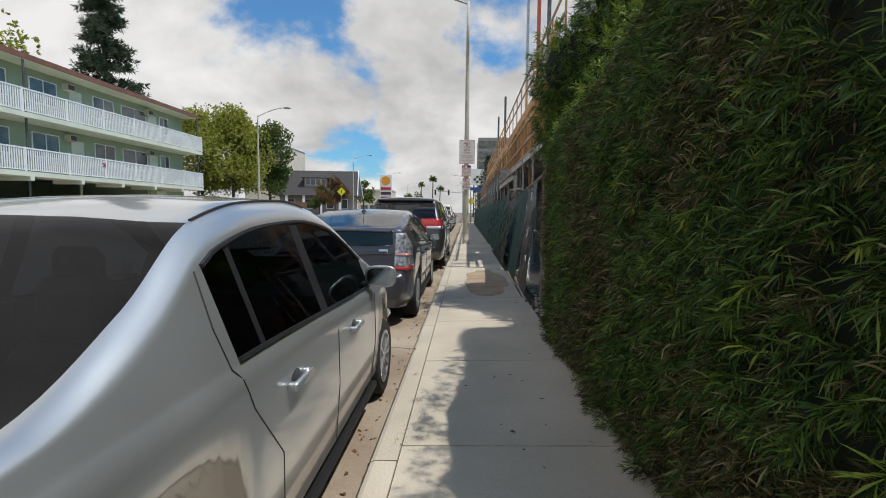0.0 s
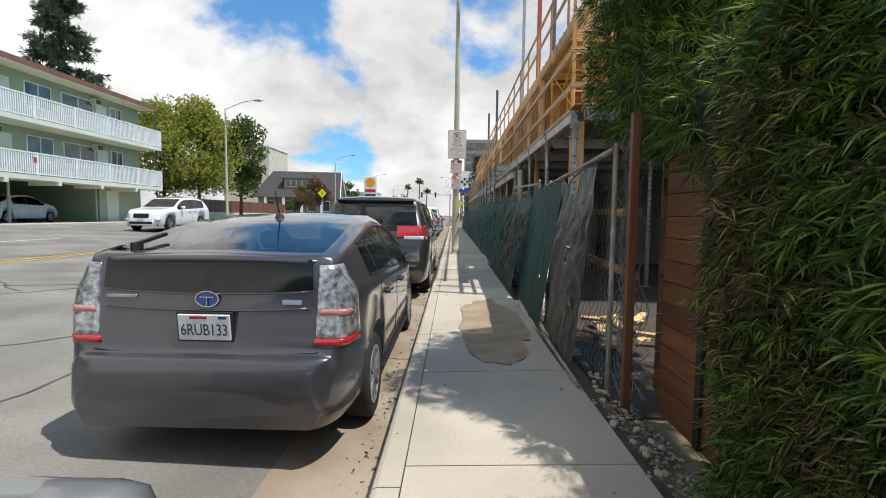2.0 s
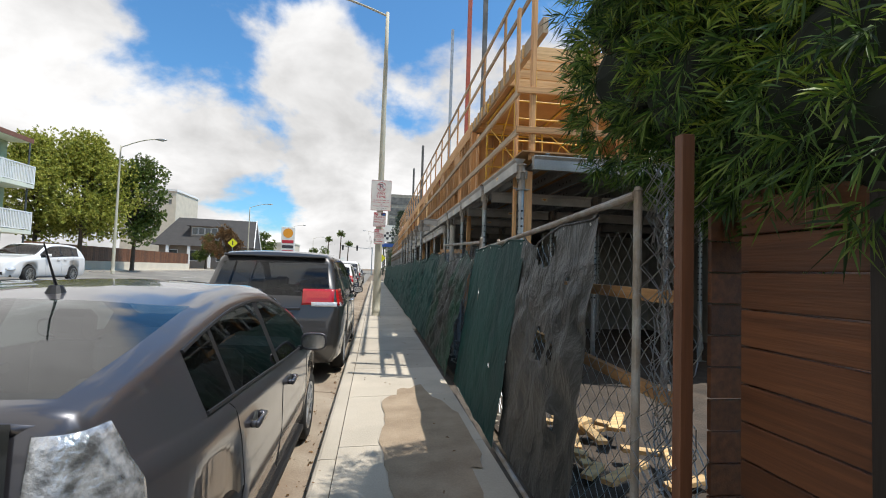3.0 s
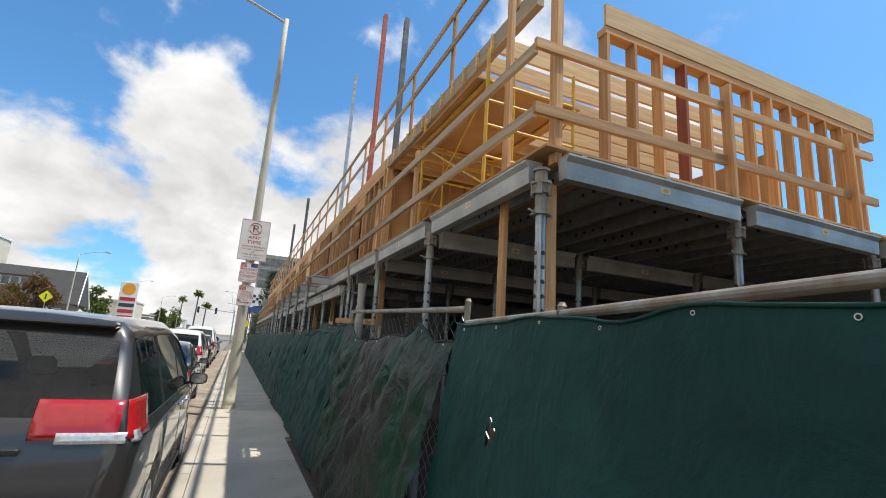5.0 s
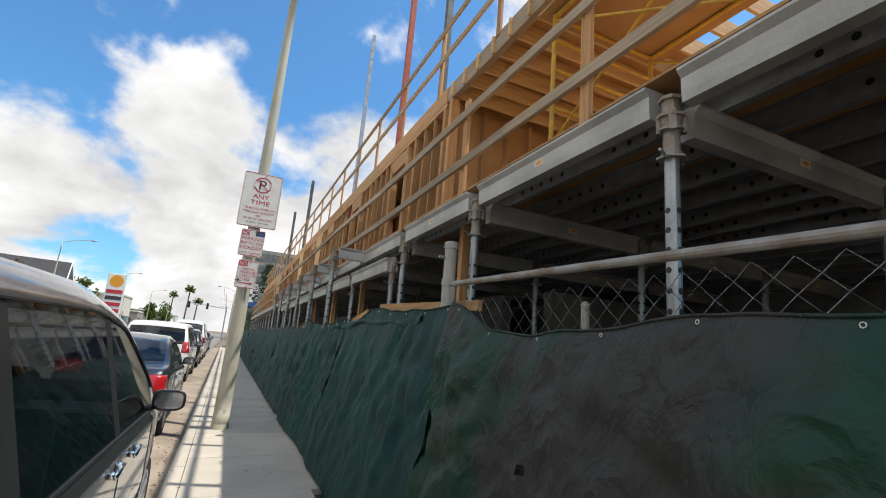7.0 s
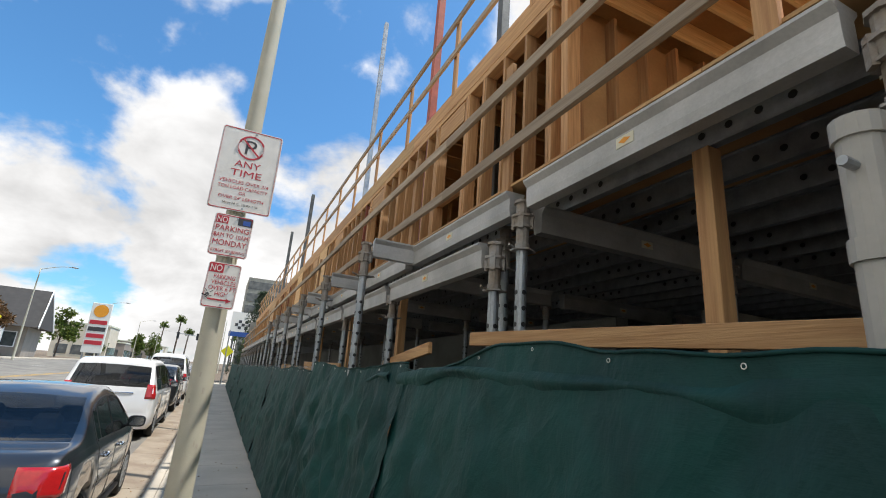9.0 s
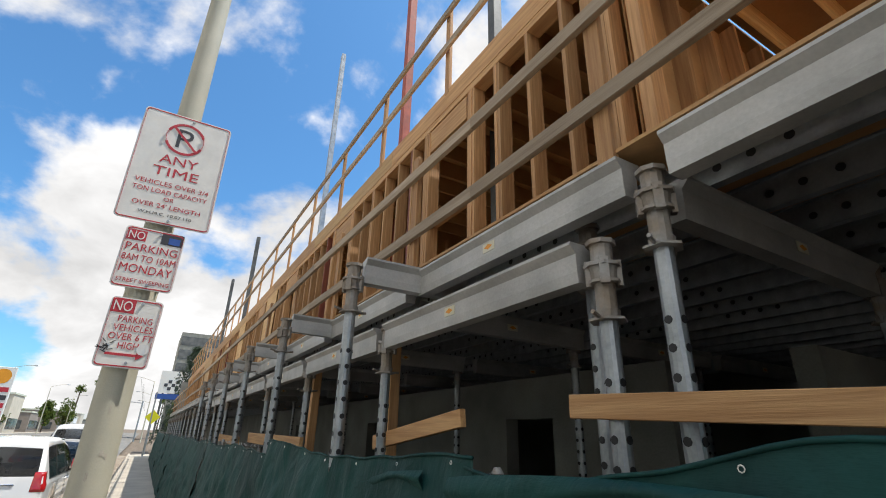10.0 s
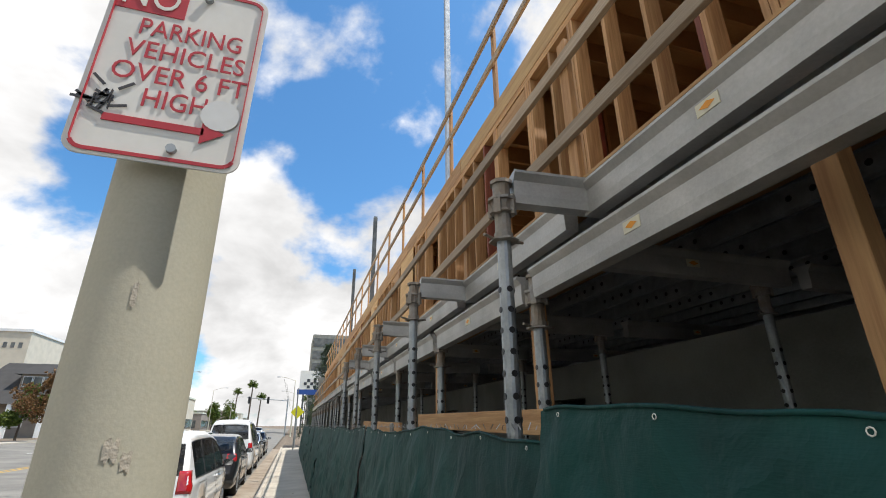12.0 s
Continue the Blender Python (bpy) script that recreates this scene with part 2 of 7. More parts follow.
M["orange"] = mat("gas_sign_orange", (0.80, 0.32, 0.02), 0.5, 0, 0.05, 8, 40, 0.0)
M["paper"] = mat("paper_label", (0.70, 0.66, 0.50), 0.6, 0, 0.05, 8, 40, 0.0)
M["pvc"] = mat("grey_pvc_pipe", (0.46, 0.44, 0.39), 0.5, 0, 0.08, 4, 40, 0.05)
M["far_haze"] = mat("distant_hill", (0.16, 0.20, 0.22), 0.9, 0, 0.1, 0.01, 0.1, 0.0)


# ---- mesh helpers ----
def part(name, bm, material, parent=None, label="", smooth=False):
    """Links a bmesh as one mesh object, under a thing or a part."""
    me = bpy.data.meshes.new(name)
    bm.to_mesh(me)
    bm.free()
    for mm in material if isinstance(material, (list, tuple)) else (material,):
        me.materials.append(mm)
    if smooth:
        me.polygons.foreach_set("use_smooth", [True] * len(me.polygons))
    ob = new(name, me)
    if parent is not None:
        ob.parent = parent
    if label:
        ob["label"] = label
    return ob


def empty(name, at=(0, 0, 0), label="", category="", group="", kind=""):
    ob = new(name)
    ob.location = at
    return tagged(ob, label, category, group, kind)


def box(bm, x0, x1, y0, y1, z0, z1, m=None, bevel=0.0):
    r = bmesh.ops.create_cube(bm, size=1.0)
    vs = r["verts"]
    t = Matrix.Translation(((x0 + x1) / 2, (y0 + y1) / 2, (z0 + z1) / 2)) @ Matrix.Diagonal((abs(x1 - x0), abs(y1 - y0), abs(z1 - z0), 1))
    bmesh.ops.transform(bm, matrix=(m @ t) if m else t, verts=vs)
    if bevel:
        es = list({e for v in vs for e in v.link_edges})
        bmesh.ops.bevel(bm, geom=es, offset=bevel, segments=1, affect="EDGES")
    return bm


def bmbox(*a, **k):
    return box(bmesh.new(), *a, **k)


def frame_of(p, q):
    """A pose at p whose z axis runs to q."""
    p, q = Vector(p), Vector(q)
    return Matrix.Translation(p) @ (q - p).to_track_quat("Z", "Y").to_matrix().to_4x4()


def beam(bm, p, q, w, h, bevel=0.0):
    """A bar from p to q: w across, h in the upright direction."""
    p, q = Vector(p), Vector(q)
    d = q - p
    ln = d.length
    d.normalize()
    upv = Vector((0, 0, 1)) if abs(d.z) < 0.95 else Vector((0, 1, 0))
    side = d.cross(upv).normalized()
    upv = side.cross(d)
    m = Matrix((side, d, upv)).transposed().to_4x4()
    m.translation = p
    return box(bm, -w / 2, w / 2, 0, ln, -h / 2, h / 2, m, bevel)


def tube(bm, p, q, r, seg=10, r2=None, caps=True):
    ln = (Vector(q) - Vector(p)).length
    res = bmesh.ops.create_cone(bm, cap_ends=caps, segments=seg, radius1=r, radius2=r if r2 is None else r2, depth=ln)
    bmesh.ops.transform(bm, matrix=frame_of(p, q) @ Matrix.Translation((0, 0, ln / 2)), verts=res["verts"])
    return bm


def bmtube(*a, **k):
    return tube(bmesh.new(), *a, **k)


def wire(bm, pts, r, seg=6):
    """A round bar bent along points, in one piece."""
    pts = [Vector(p) for p in pts]
    rings = []
    for i, p in enumerate(pts):
        d = (pts[min(i + 1, len(pts) - 1)] - pts[max(i - 1, 0)]).normalized()
        u = d.cross(Vector((0.13, 0.21, 0.97)) if abs(d.z) < 0.9 else Vector((1, 0.1, 0))).normalized()
        v = d.cross(u)
        rings.append([bm.verts.new(p + (u * math.cos(2 * math.pi * k / seg) + v * math.sin(2 * math.pi * k / seg)) * r) for k in range(seg)])
    for a, b in zip(rings, rings[1:]):
        for k in range(seg):
            bm.faces.new((a[k], a[(k + 1) % seg], b[(k + 1) % seg], b[k]))
    if pts[0] != pts[-1]:
        bm.faces.new(rings[0][::-1])
        bm.faces.new(rings[-1])
    bmesh.ops.recalc_face_normals(bm, faces=bm.faces[:])
    return bm


def sheet(bm, fn, nu, nv):
    """A grid surface: fn(u, v) for u, v in 0..1."""
    g = [[bm.verts.new(fn(i / nu, j / nv)) for j in range(nv + 1)] for i in range(nu + 1)]
    for i in range(nu):
        for j in range(nv):
            bm.faces.new((g[i][j], g[i + 1][j], g[i + 1][j + 1], g[i][j + 1]))
    return bm


def interp(pts, x):
    """Piecewise smooth value of a list of (x, y)."""
    if x <= pts[0][0]:
        return pts[0][1]
    for (a, ya), (b, yb) in zip(pts, pts[1:]):
        if x <= b:
            k = (x - a) / (b - a)
            return ya + (yb - ya) * k
    return pts[-1][1]

# ---- ground, road, kerb, pavement ----
Y0, Y1 = -40.0, 62.0


def road_z(x):
    """The carriageway climbs from the near gutter to the far kerb."""
    return -0.17 + 0.035 * min(-x, 9.6) + 0.05 * max(0.0, -x - 9.6)


def make_ground():
    xs = [-2500, -400, -120, -60, -21.2, -21.0, -18.5, -9.6, 0.0, 0.14, 1.6, 4.0, 60, 400, 2500]
    zs = [0.66, 0.66, 0.66, 0.66, 0.66, 0.64, 0.45, -0.05, -0.40, -0.40, -0.06, -0.06, -0.06, -0.06, -0.06]
    ys = [-2500, -300, -60, -20, 0, 20, 40, 60, 100, 200, 500, 2500]
    bm = bmesh.new()
    g = [[bm.verts.new((x, y, z - 0.02)) for y in ys] for x, z in zip(xs, zs)]
    for i in range(len(xs) - 1):
        for j in range(len(ys) - 1):
            bm.faces.new((g[i][j], g[i + 1][j], g[i + 1][j + 1], g[i][j + 1]))
    tagged(part("ground", bm, M["dirt"]), "bare brown earth and gravel reaching to the horizon", "ground", kind="structure")

    bm = bmesh.new()
    rx = [-18.5, -15, -12, -9.6, -7, -4, -2, -0.62]
    ry = [-60 + 10 * i for i in range(40)]
    g = [[bm.verts.new((x, y, road_z(x))) for y in ry] for x in rx]
    for i in range(len(rx) - 1):
        for j in range(len(ry) - 1):
            bm.faces.new((g[i][j], g[i + 1][j], g[i + 1][j + 1], g[i][j + 1]))
    road = tagged(part("road", bm, M["asphalt"]), "worn grey asphalt street with cracks and lane paint", "road", kind="structure")
    # sealed cracks wander over the lanes
    rnd = random.Random(5)
    bm = bmesh.new()
    for k in range(64):
        x, y = rnd.uniform(-12, -1.2), rnd.uniform(2, 34)
        a = rnd.choice((0.1, 1.45, 1.6, 0.3)) + rnd.uniform(-0.2, 0.2)
        w = rnd.uniform(0.012, 0.03)
        for s in range(rnd.randint(5, 11)):
            a += rnd.uniform(-0.35, 0.35)
            nx, ny = x + 0.5 * math.cos(a), y + 0.5 * math.sin(a)
            if not -17 < nx < -0.8:
                break
            px, py = -math.sin(a) * w, math.cos(a) * w
            bm.faces.new([bm.verts.new((u, v, road_z(u) + 0.004)) for u, v in ((x - px, y - py), (nx - px, ny - py), (nx + px, ny + py), (x + px, y + py))])
            x, y = nx, ny
    part("crack_seal", bm, M["steel_dark"], road, "dark wandering sealed cracks")
    for i, (x, a, b) in enumerate([(-9.48, -60, 300), (-9.72, -60, 300)]):
        bm = bmesh.new()
        bm.faces.new([bm.verts.new(p) for p in ((x - 0.05, a, road_z(x - 0.05) + 0.005), (x + 0.05, a, road_z(x + 0.05) + 0.005), (x + 0.05, b, road_z(x + 0.05) + 0.005), (x - 0.05, b, road_z(x - 0.05) + 0.005))])
        part("centre_line", bm, M["yellow_paint"], road, "worn yellow centre line")
    me = None
    for x in (-5.9, -13.4):
        for k in range(12):
            y = -11.0 + 12.2 * k + (2.0 if x < -10 else 0)
            bm = bmesh.new()
            bm.faces.new([bm.verts.new(p) for p in ((x - 0.05, y, road_z(x - 0.05) + 0.005), (x + 0.05, y, road_z(x + 0.05) + 0.005), (x + 0.05, y + 3, road_z(x + 0.05) + 0.005), (x - 0.05, y + 3, road_z(x - 0.05) + 0.005))])
            part("lane_dash", bm, M["white_paint"], road, "faded white lane dash")

    # gutter apron and near kerb
    gut = new("gutter")
    tagged(gut, "dusty pale concrete gutter strewn with dry leaves", "gutter", kind="structure")
    rnd = random.Random(3)
    for k in range(26):
        y = -14 + 3.0 * k
        bm = bmesh.new()
        bm.faces.new([bm.verts.new(p) for p in ((-0.63, y, -0.146), (-0.005, y, -0.185), (-0.005, y + 2.985, -0.185), (-0.63, y + 2.985, -0.146))])
        r = bmesh.ops.extrude_face_region(bm, geom=bm.faces[:])
        bmesh.ops.translate(bm, vec=(0, 0, -0.1), verts=[v for v in r["geom"] if isinstance(v, bmesh.types.BMVert)])
        bmesh.ops.recalc_face_normals(bm, faces=bm.faces[:])
        part("gutter_slab", bm, M["gutter"], gut)
    kerb = new("kerb")
    tagged(kerb, "pale grey concrete kerb with rounded worn edge", "kerb", kind="structure")
    for k in range(26):
        y = -13.56 + 3.0 * k
        bm = bmesh.new()
        prof = [(0.0, -0.3), (0.0, -0.06), (0.012, -0.038), (0.035, -0.028), (0.15, -0.026), (0.15, -0.3)]
        a = [bm.verts.new((x, y, z)) for x, z in prof]
        b = [bm.verts.new((x, y + 2.99, z)) for x, z in prof]
        for i in range(len(prof) - 1):
            bm.faces.new((a[i], a[i + 1], b[i + 1], b[i]))
        bm.faces.new(a[::-1])
        bm.faces.new(b)
        part("kerb_stone", bm, M["concrete"], kerb)

    walk_way = new("pavement")
    tagged(walk_way, "sunlit pale concrete sidewalk slabs with dark joints", "sidewalk", kind="structure")
    part("joint_bed", bmbox(0.15, 1.5, -30, 70, -0.25, -0.045), M["joint"], walk_way)
    y = 4.64 - 1.52 * 14
    k = 0
    while y < 61:
        ln = 1.51
        bm = bmesh.new()
        w = 1.40 if y < 5 else 1.36 if y < 14 else 1.48
        z0, z1 = -0.026, 0.015
        vs = [bm.verts.new(p) for p in ((0.158, y, z0), (w, y, z1), (w, y + ln, z1), (0.158, y + ln, z0))]
        f = bm.faces.new(vs)
        r = bmesh.ops.extrude_face_region(bm, geom=[f])
        bmesh.ops.translate(bm, vec=(0, 0, -0.12), verts=[v for v in r["geom"] if isinstance(v, bmesh.types.BMVert)])
        bmesh.ops.recalc_face_normals(bm, faces=bm.faces[:])
        part("slab", bm, M["concrete"], walk_way)
        y += 1.52
        k += 1
    # far pavement
    far = tagged(part("far_pavement", bmbox(-21.0, -18.5, -60, 300, 0.2, 0.70), M["concrete"]), "pale concrete sidewalk along the far kerb", "sidewalk", kind="structure")


make_ground()

# ---- building site: shoring, deck, timber frame ----
PX, TOPZ = 2.25, 2.88
ROWS = [9.58, 11.67, 13.78, 15.72]
LOWROWS = [15.97 + 2.14 * i for i in range(20)]
OUTROWS = [17.70 + 2.0 * i for i in range(6)]


def prop_meshes(height):
    """Perforated steel shoring leg: tube with punched holes, screw collar, cup head."""
    bm = bmtube((0, 0, 0), (0, 0, height - 0.10), 0.037, 14)
    holes = bmesh.new()
    z = 0.12
    while z < height - 0.55:
        for a in (0, 90):
            c, s = math.cos(radians(a)), math.sin(radians(a))
            for d in (1, -1):
                p = Vector((c * d, s * d, 0))
                tube(holes, p * 0.0355 + Vector((0, 0, z)), p * 0.0380 + Vector((0, 0, z)), 0.016, 8)
        z += 0.10
    sleeve = bmtube((0, 0, 0), (0, 0, height * 0.36), 0.043, 14)
    head = bmesh.new()
    for z0, z1, r0, r1, n in ((-0.345, -0.335, 0.078, 0.078, 6), (-0.335, -0.30, 0.046, 0.050, 10), (-0.30, -0.19, 0.042, 0.042, 12), (-0.19, -0.178, 0.070, 0.070, 8),
                              (-0.178, -0.12, 0.050, 0.060, 12), (-0.12, -0.105, 0.078, 0.078, 8), (-0.105, -0.02, 0.046, 0.046, 12), (-0.02, 0.0, 0.062, 0.062, 8)):
        tube(head, (0, 0, height + z0), (0, 0, height + z1), r0, n, r1)
    for a in range(4):
        c, s = math.cos(radians(45 + 90 * a)), math.sin(radians(45 + 90 * a))
        box(head, -0.010, 0.010, -0.018, 0.018, height - 0.20, height - 0.09, Matrix.Translation((c * 0.062, s * 0.062, 0)) @ pose(0, 0, 0, 0, 0, 45 + 90 * a))
    # wing handles of the screw collar
    for d in (1, -1):
        tube(head, (0.03 * d, 0.0, height - 0.34), (0.12 * d, 0.03 * d, height - 0.325), 0.009, 6)
    return bm, holes, sleeve, head


def make_prop(x, y, height, lab):
    e = empty("shoring_prop", (x, y, -0.06), lab, "scaffold prop", "shoring props under the deck")
    bm, holes, sleeve, head = prop_meshes(height + 0.06)
    part("leg", bm, M["galv"], e, smooth=False)
    tagged(part("punched_holes", holes, M["trim"], e, "row of dark punched holes"), kind="stuff")
    part("sleeve", sleeve, M["galv"], e)
    part("head", head, M["rust_pipe"], e, "octagonal cup head with collar")
    part("base_plate", bmbox(-0.08, 0.08, -0.08, 0.08, 0, 0.012), M["galv"], e)
    return e


def alu_profile():
    return [(-0.04, 0.0), (0.04, 0.0), (0.045, 0.05), (0.045, 0.13), (0.075, 0.165), (0.075, 0.18), (-0.075, 0.18), (-0.075, 0.165), (-0.045, 0.13), (-0.045, 0.05)]


def alu_beam(name, p, q, lab, parent=None, sc=1.0):
    """Extruded aluminium header with flared top, a sticker and bolts."""
    p, q = Vector(p), Vector(q)
    d = (q - p).normalized()
    side = d.cross(Vector((0, 0, 1))).normalized()
    bm = bmesh.new()
    n = alu_profile()
    a = [bm.verts.new(p + side * u * sc + Vector((0, 0, v * sc))) for u, v in n]
    b = [bm.verts.new(q + side * u * sc + Vector((0, 0, v * sc))) for u, v in n]
    for i in range(len(n)):
        j = (i + 1) % len(n)
        bm.faces.new((a[i], a[j], b[j], b[i]))
    bm.faces.new(a[::-1])
    bm.faces.new(b)
    bmesh.ops.recalc_face_normals(bm, faces=bm.faces[:])
    e = empty(name, (0, 0, 0), lab, "formwork beam", "aluminium headers of the shoring")
    part("extrusion", bm, M["alu"], e)
    for sgn in (1, -1):
        bm = bmesh.new()
        mid = p.lerp(q, 0.52) + side * sgn * 0.047 * sc + Vector((0, 0, 0.09 * sc))
        beam(bm, mid - d * 0.055, mid + d * 0.055, 0.004, 0.055)
        st = part("sticker", bm, M["paper"], e, "cream label with a brown diamond mark")
        bm = bmesh.new()
        o = mid + side * sgn * 0.004
        vs = [bm.verts.new(o + d * u + Vector((0, 0, w))) for u, w in ((-0.04, 0), (0, -0.017), (0.04, 0), (0, 0.017))]
        bm.faces.new(vs if sgn > 0 else vs[::-1])
        part("diamond_mark", bm, M["orange"], st)
    return e


def make_shoring():
    lab = "galvanised perforated steel shoring prop with octagonal cup head"
    first = None
    for y in ROWS:
        if first is None:
            first = make_prop(PX, y, TOPZ, lab)
        else:
            copy_thing(first, Matrix.Translation((PX, y, -0.06)))
    for x in (4.3, 6.4):
        for y in ROWS + [18.2, 20.4, 22.6, 24.8, 27, 29.2, 31.4]:
            copy_thing(first, Matrix.Translation((x, y, -0.06)))
    for y in [34 + 2.2 * i for i in range(11)]:
        copy_thing(first, Matrix.Translation((PX + 0.3, y, -0.06)))
    low = make_prop(2.20, LOWROWS[0], 2.64, lab)
    for y in LOWROWS[1:]:
        copy_thing(low, Matrix.Translation((2.20, y, -0.06)))
    out = make_prop(1.73, OUTROWS[0], 2.96, lab)
    for y in OUTROWS[1:]:
        copy_thing(out, Matrix.Translation((1.74, y, -0.06)))
    copy_thing(first, Matrix.Translation((2.45, 16.25, -0.06)))
    bl = "silver aluminium formwork beam with flared top and brand sticker"
    ys = ROWS + [17.75 + 2.0 * i for i in range(21)]
    for a, b in zip(ys, ys[1:]):
        alu_beam("edge_beam", (PX, a + 0.10, TOPZ - 0.08), (PX, b - 0.10, TOPZ - 0.08), bl)
    for a, b in zip(LOWROWS, LOWROWS[1:8]):
        alu_beam("low_beam", (2.18, a + 0.08, 2.47), (2.18, b - 0.08, 2.47), bl)
    for y in OUTROWS:
        alu_beam("bracket_beam", (1.80, y, 2.83), (2.75, y - 0.12, 2.79), bl)
    for y in ROWS + [18.0 + 2.12 * i for i in range(9)]:
        for a, b in ((PX + 0.12, 4.2), (4.4, 6.3), (6.5, 8.4)):
            if y == ROWS[0]:
                alu_beam("cross_beam", (a, 9.50, TOPZ - 0.08), (b, 9.50, TOPZ - 0.08), bl)
            else:
                alu_beam("cross_beam", (a, y, TOPZ - 0.20), (b, y, TOPZ - 0.20), bl)
    # steel joists with punched webs run along the street
    for k in range(15):
        x = PX + 0.32 + 0.42 * k
        e = empty("deck_joist", (x, 0, 0), "dark galvanised steel joist with punched web holes", "joist", "joists under the deck")
        bm = bmesh.new()
        prof = [(-0.025, 2.87), (0.025, 2.87), (0.025, 2.88), (0.003, 2.88), (0.003, 3.02), (0.025, 3.02), (0.025, 3.03), (-0.025, 3.03), (-0.025, 3.02), (-0.003, 3.02), (-0.003, 2.88), (-0.025, 2.88)]
        va = [bm.verts.new((u, 9.5, w)) for u, w in prof]
        vb = [bm.verts.new((u, 58.0, w)) for u, w in prof]
        for i in range(12):
            bm.faces.new((va[i], va[(i + 1) % 12], vb[(i + 1) % 12], vb[i]))
        bm.faces.new(va[::-1])
        bm.faces.new(vb)
        bmesh.ops.recalc_face_normals(bm, faces=bm.faces[:])
        part("channel", bm, M["galv"], e)
        if k < 7:
            bm = bmesh.new()
            y = 9.6
            while y < 26:
                if abs((y * 1.7) % 2.0) < 1.1:
                    tube(bm, (-0.0045, y, 2.95), (0.0045, y, 2.95), 0.02, 8)
                y += 0.14
            tagged(part("web_holes", bm, M["trim"], e, "dark punched holes"), kind="stuff")
    # plywood deck in sheets
    deck = new("deck")
    tagged(deck, "tan plywood formwork deck sheets on joists", "deck", kind="structure")
    for i in range(20):
        for j in range(5):
            x = PX - 0.02 + 1.22 * j
            y = 9.50 + 2.44 * i
            part("deck_sheet", bmbox(x, x + 1.216, y, y + 2.435, 3.032, 3.05), M["ply"], deck)


def stick(name, p, q, w, h, material, lab, cat, group=""):
    bm = beam(bmesh.new(), p, q, w, h, 0.003)
    o = Vector(p)
    bmesh.ops.translate(bm, vec=-o, verts=bm.verts[:])
    ob = part(name, bm, material)
    ob.location = o
    return tagged(ob, lab, cat, group)


def make_rails():
    """Timber guard rails round the deck edge and on the upper floor."""
    lab = "sawn pale timber guard rail post nailed to the deck edge"
    ys = [9.60, 10.31, 12.3, 14.1, 15.9, 17.8, 19.7, 21.6, 23.5, 25.4, 27.3, 29.2, 31.1, 33.0, 35.0, 37.0, 39.0, 41.0, 43, 45, 47, 49, 51, 53, 55]
    for i, y in enumerate(ys):
        z0 = -0.055 if i == 1 else 2.95
        z1 = 5.4 if i in (0, 1) else 4.05
        stick("guard_post", (PX - 0.02 if i > 1 else PX + 0.13, y, z0), (PX - 0.02 if i > 1 else PX + 0.13, y, z1), 0.04 if i else 0.06, 0.09, M["lumber_z"], lab, "timber post", "guard rail posts")
    for z, lab in ((3.33, "weathered lower timber guard rail"), (3.86, "weathered upper timber guard rail")):
        y = 9.6
        while y < 54:
            stick("guard_rail", (PX - 0.06, y, z + 0.02 * math.sin(y)), (PX - 0.06, y + 3.66, z + 0.02 * math.sin(y + 3.66)), 0.038, 0.088, M["grey_wood"], lab + " along the deck edge", "guard rail", "timber guard rails")
            y += 3.66
        stick("guard_rail", (PX - 0.1, 9.55, z + 0.0), (6.6, 9.55, z + 0.1), 0.038, 0.088, M["lumber_x"], lab + " across the deck end", "guard rail", "timber guard rails")
    for x in (4.2, 6.1):
        stick("guard_post", (x, 9.52, 2.95), (x, 9.52, 4.1), 0.04, 0.09, M["lumber_z"], "sawn timber guard rail post at the deck end", "timber post", "guard rail posts")
    # upper floor rails stand on the wall's top plates
    for y in [11.0 + 1.85 * i for i in range(24)]:
        stick("upper_post", (2.86, y, 5.45), (2.86, y, 6.75), 0.04, 0.088, M["lumber_z"], "slim timber guard rail post on the upper floor edge", "timber post", "upper guard rail posts")
    for z in (6.08, 6.62):
        y = 10.8
        while y < 54:
            stick("upper_rail", (2.80, y, z), (2.80, y + 3.66, z), 0.038, 0.088, M["grey_wood"], "weathered timber rail along the upper floor edge", "guard rail", "upper guard rails")
            y += 3.66
    for x, y, z, r, mt, lab in ((3.95, 27.5, 14.1, 0.07, "galv", "tall grey steel pole above the timber frame"), (3.7, 21.4, 13.0, 0.075, "red_metal", "tall red-primed steel column above the frame"), (3.7, 18.6, 10.9, 0.07, "steel_dark", "dark steel column above the timber frame"),
                                (3.43, 36.5, 10.26, 0.08, "steel_dark", "dark steel pole above the timber frame"), (3.43, 44.3, 10.3, 0.08, "steel_dark", "dark steel pole far along the frame")):
        bm = bmesh.new()
        box(bm, -r, r, -r, r, 0, z - 3.05, None, 0.006)
        box(bm, -r - 0.02, r + 0.02, -r - 0.02, r + 0.02, 0, 0.02)
        box(bm, -r + 0.01, r - 0.01, -r + 0.01, r - 0.01, z - 3.05, z - 3.0)
        ob = part("steel_column", bm, M[mt])
        ob.location = (x, y, 3.05)
        tagged(ob, lab, "steel column")


WX, WZ0, WZ1 = 2.92, 3.06, 5.50


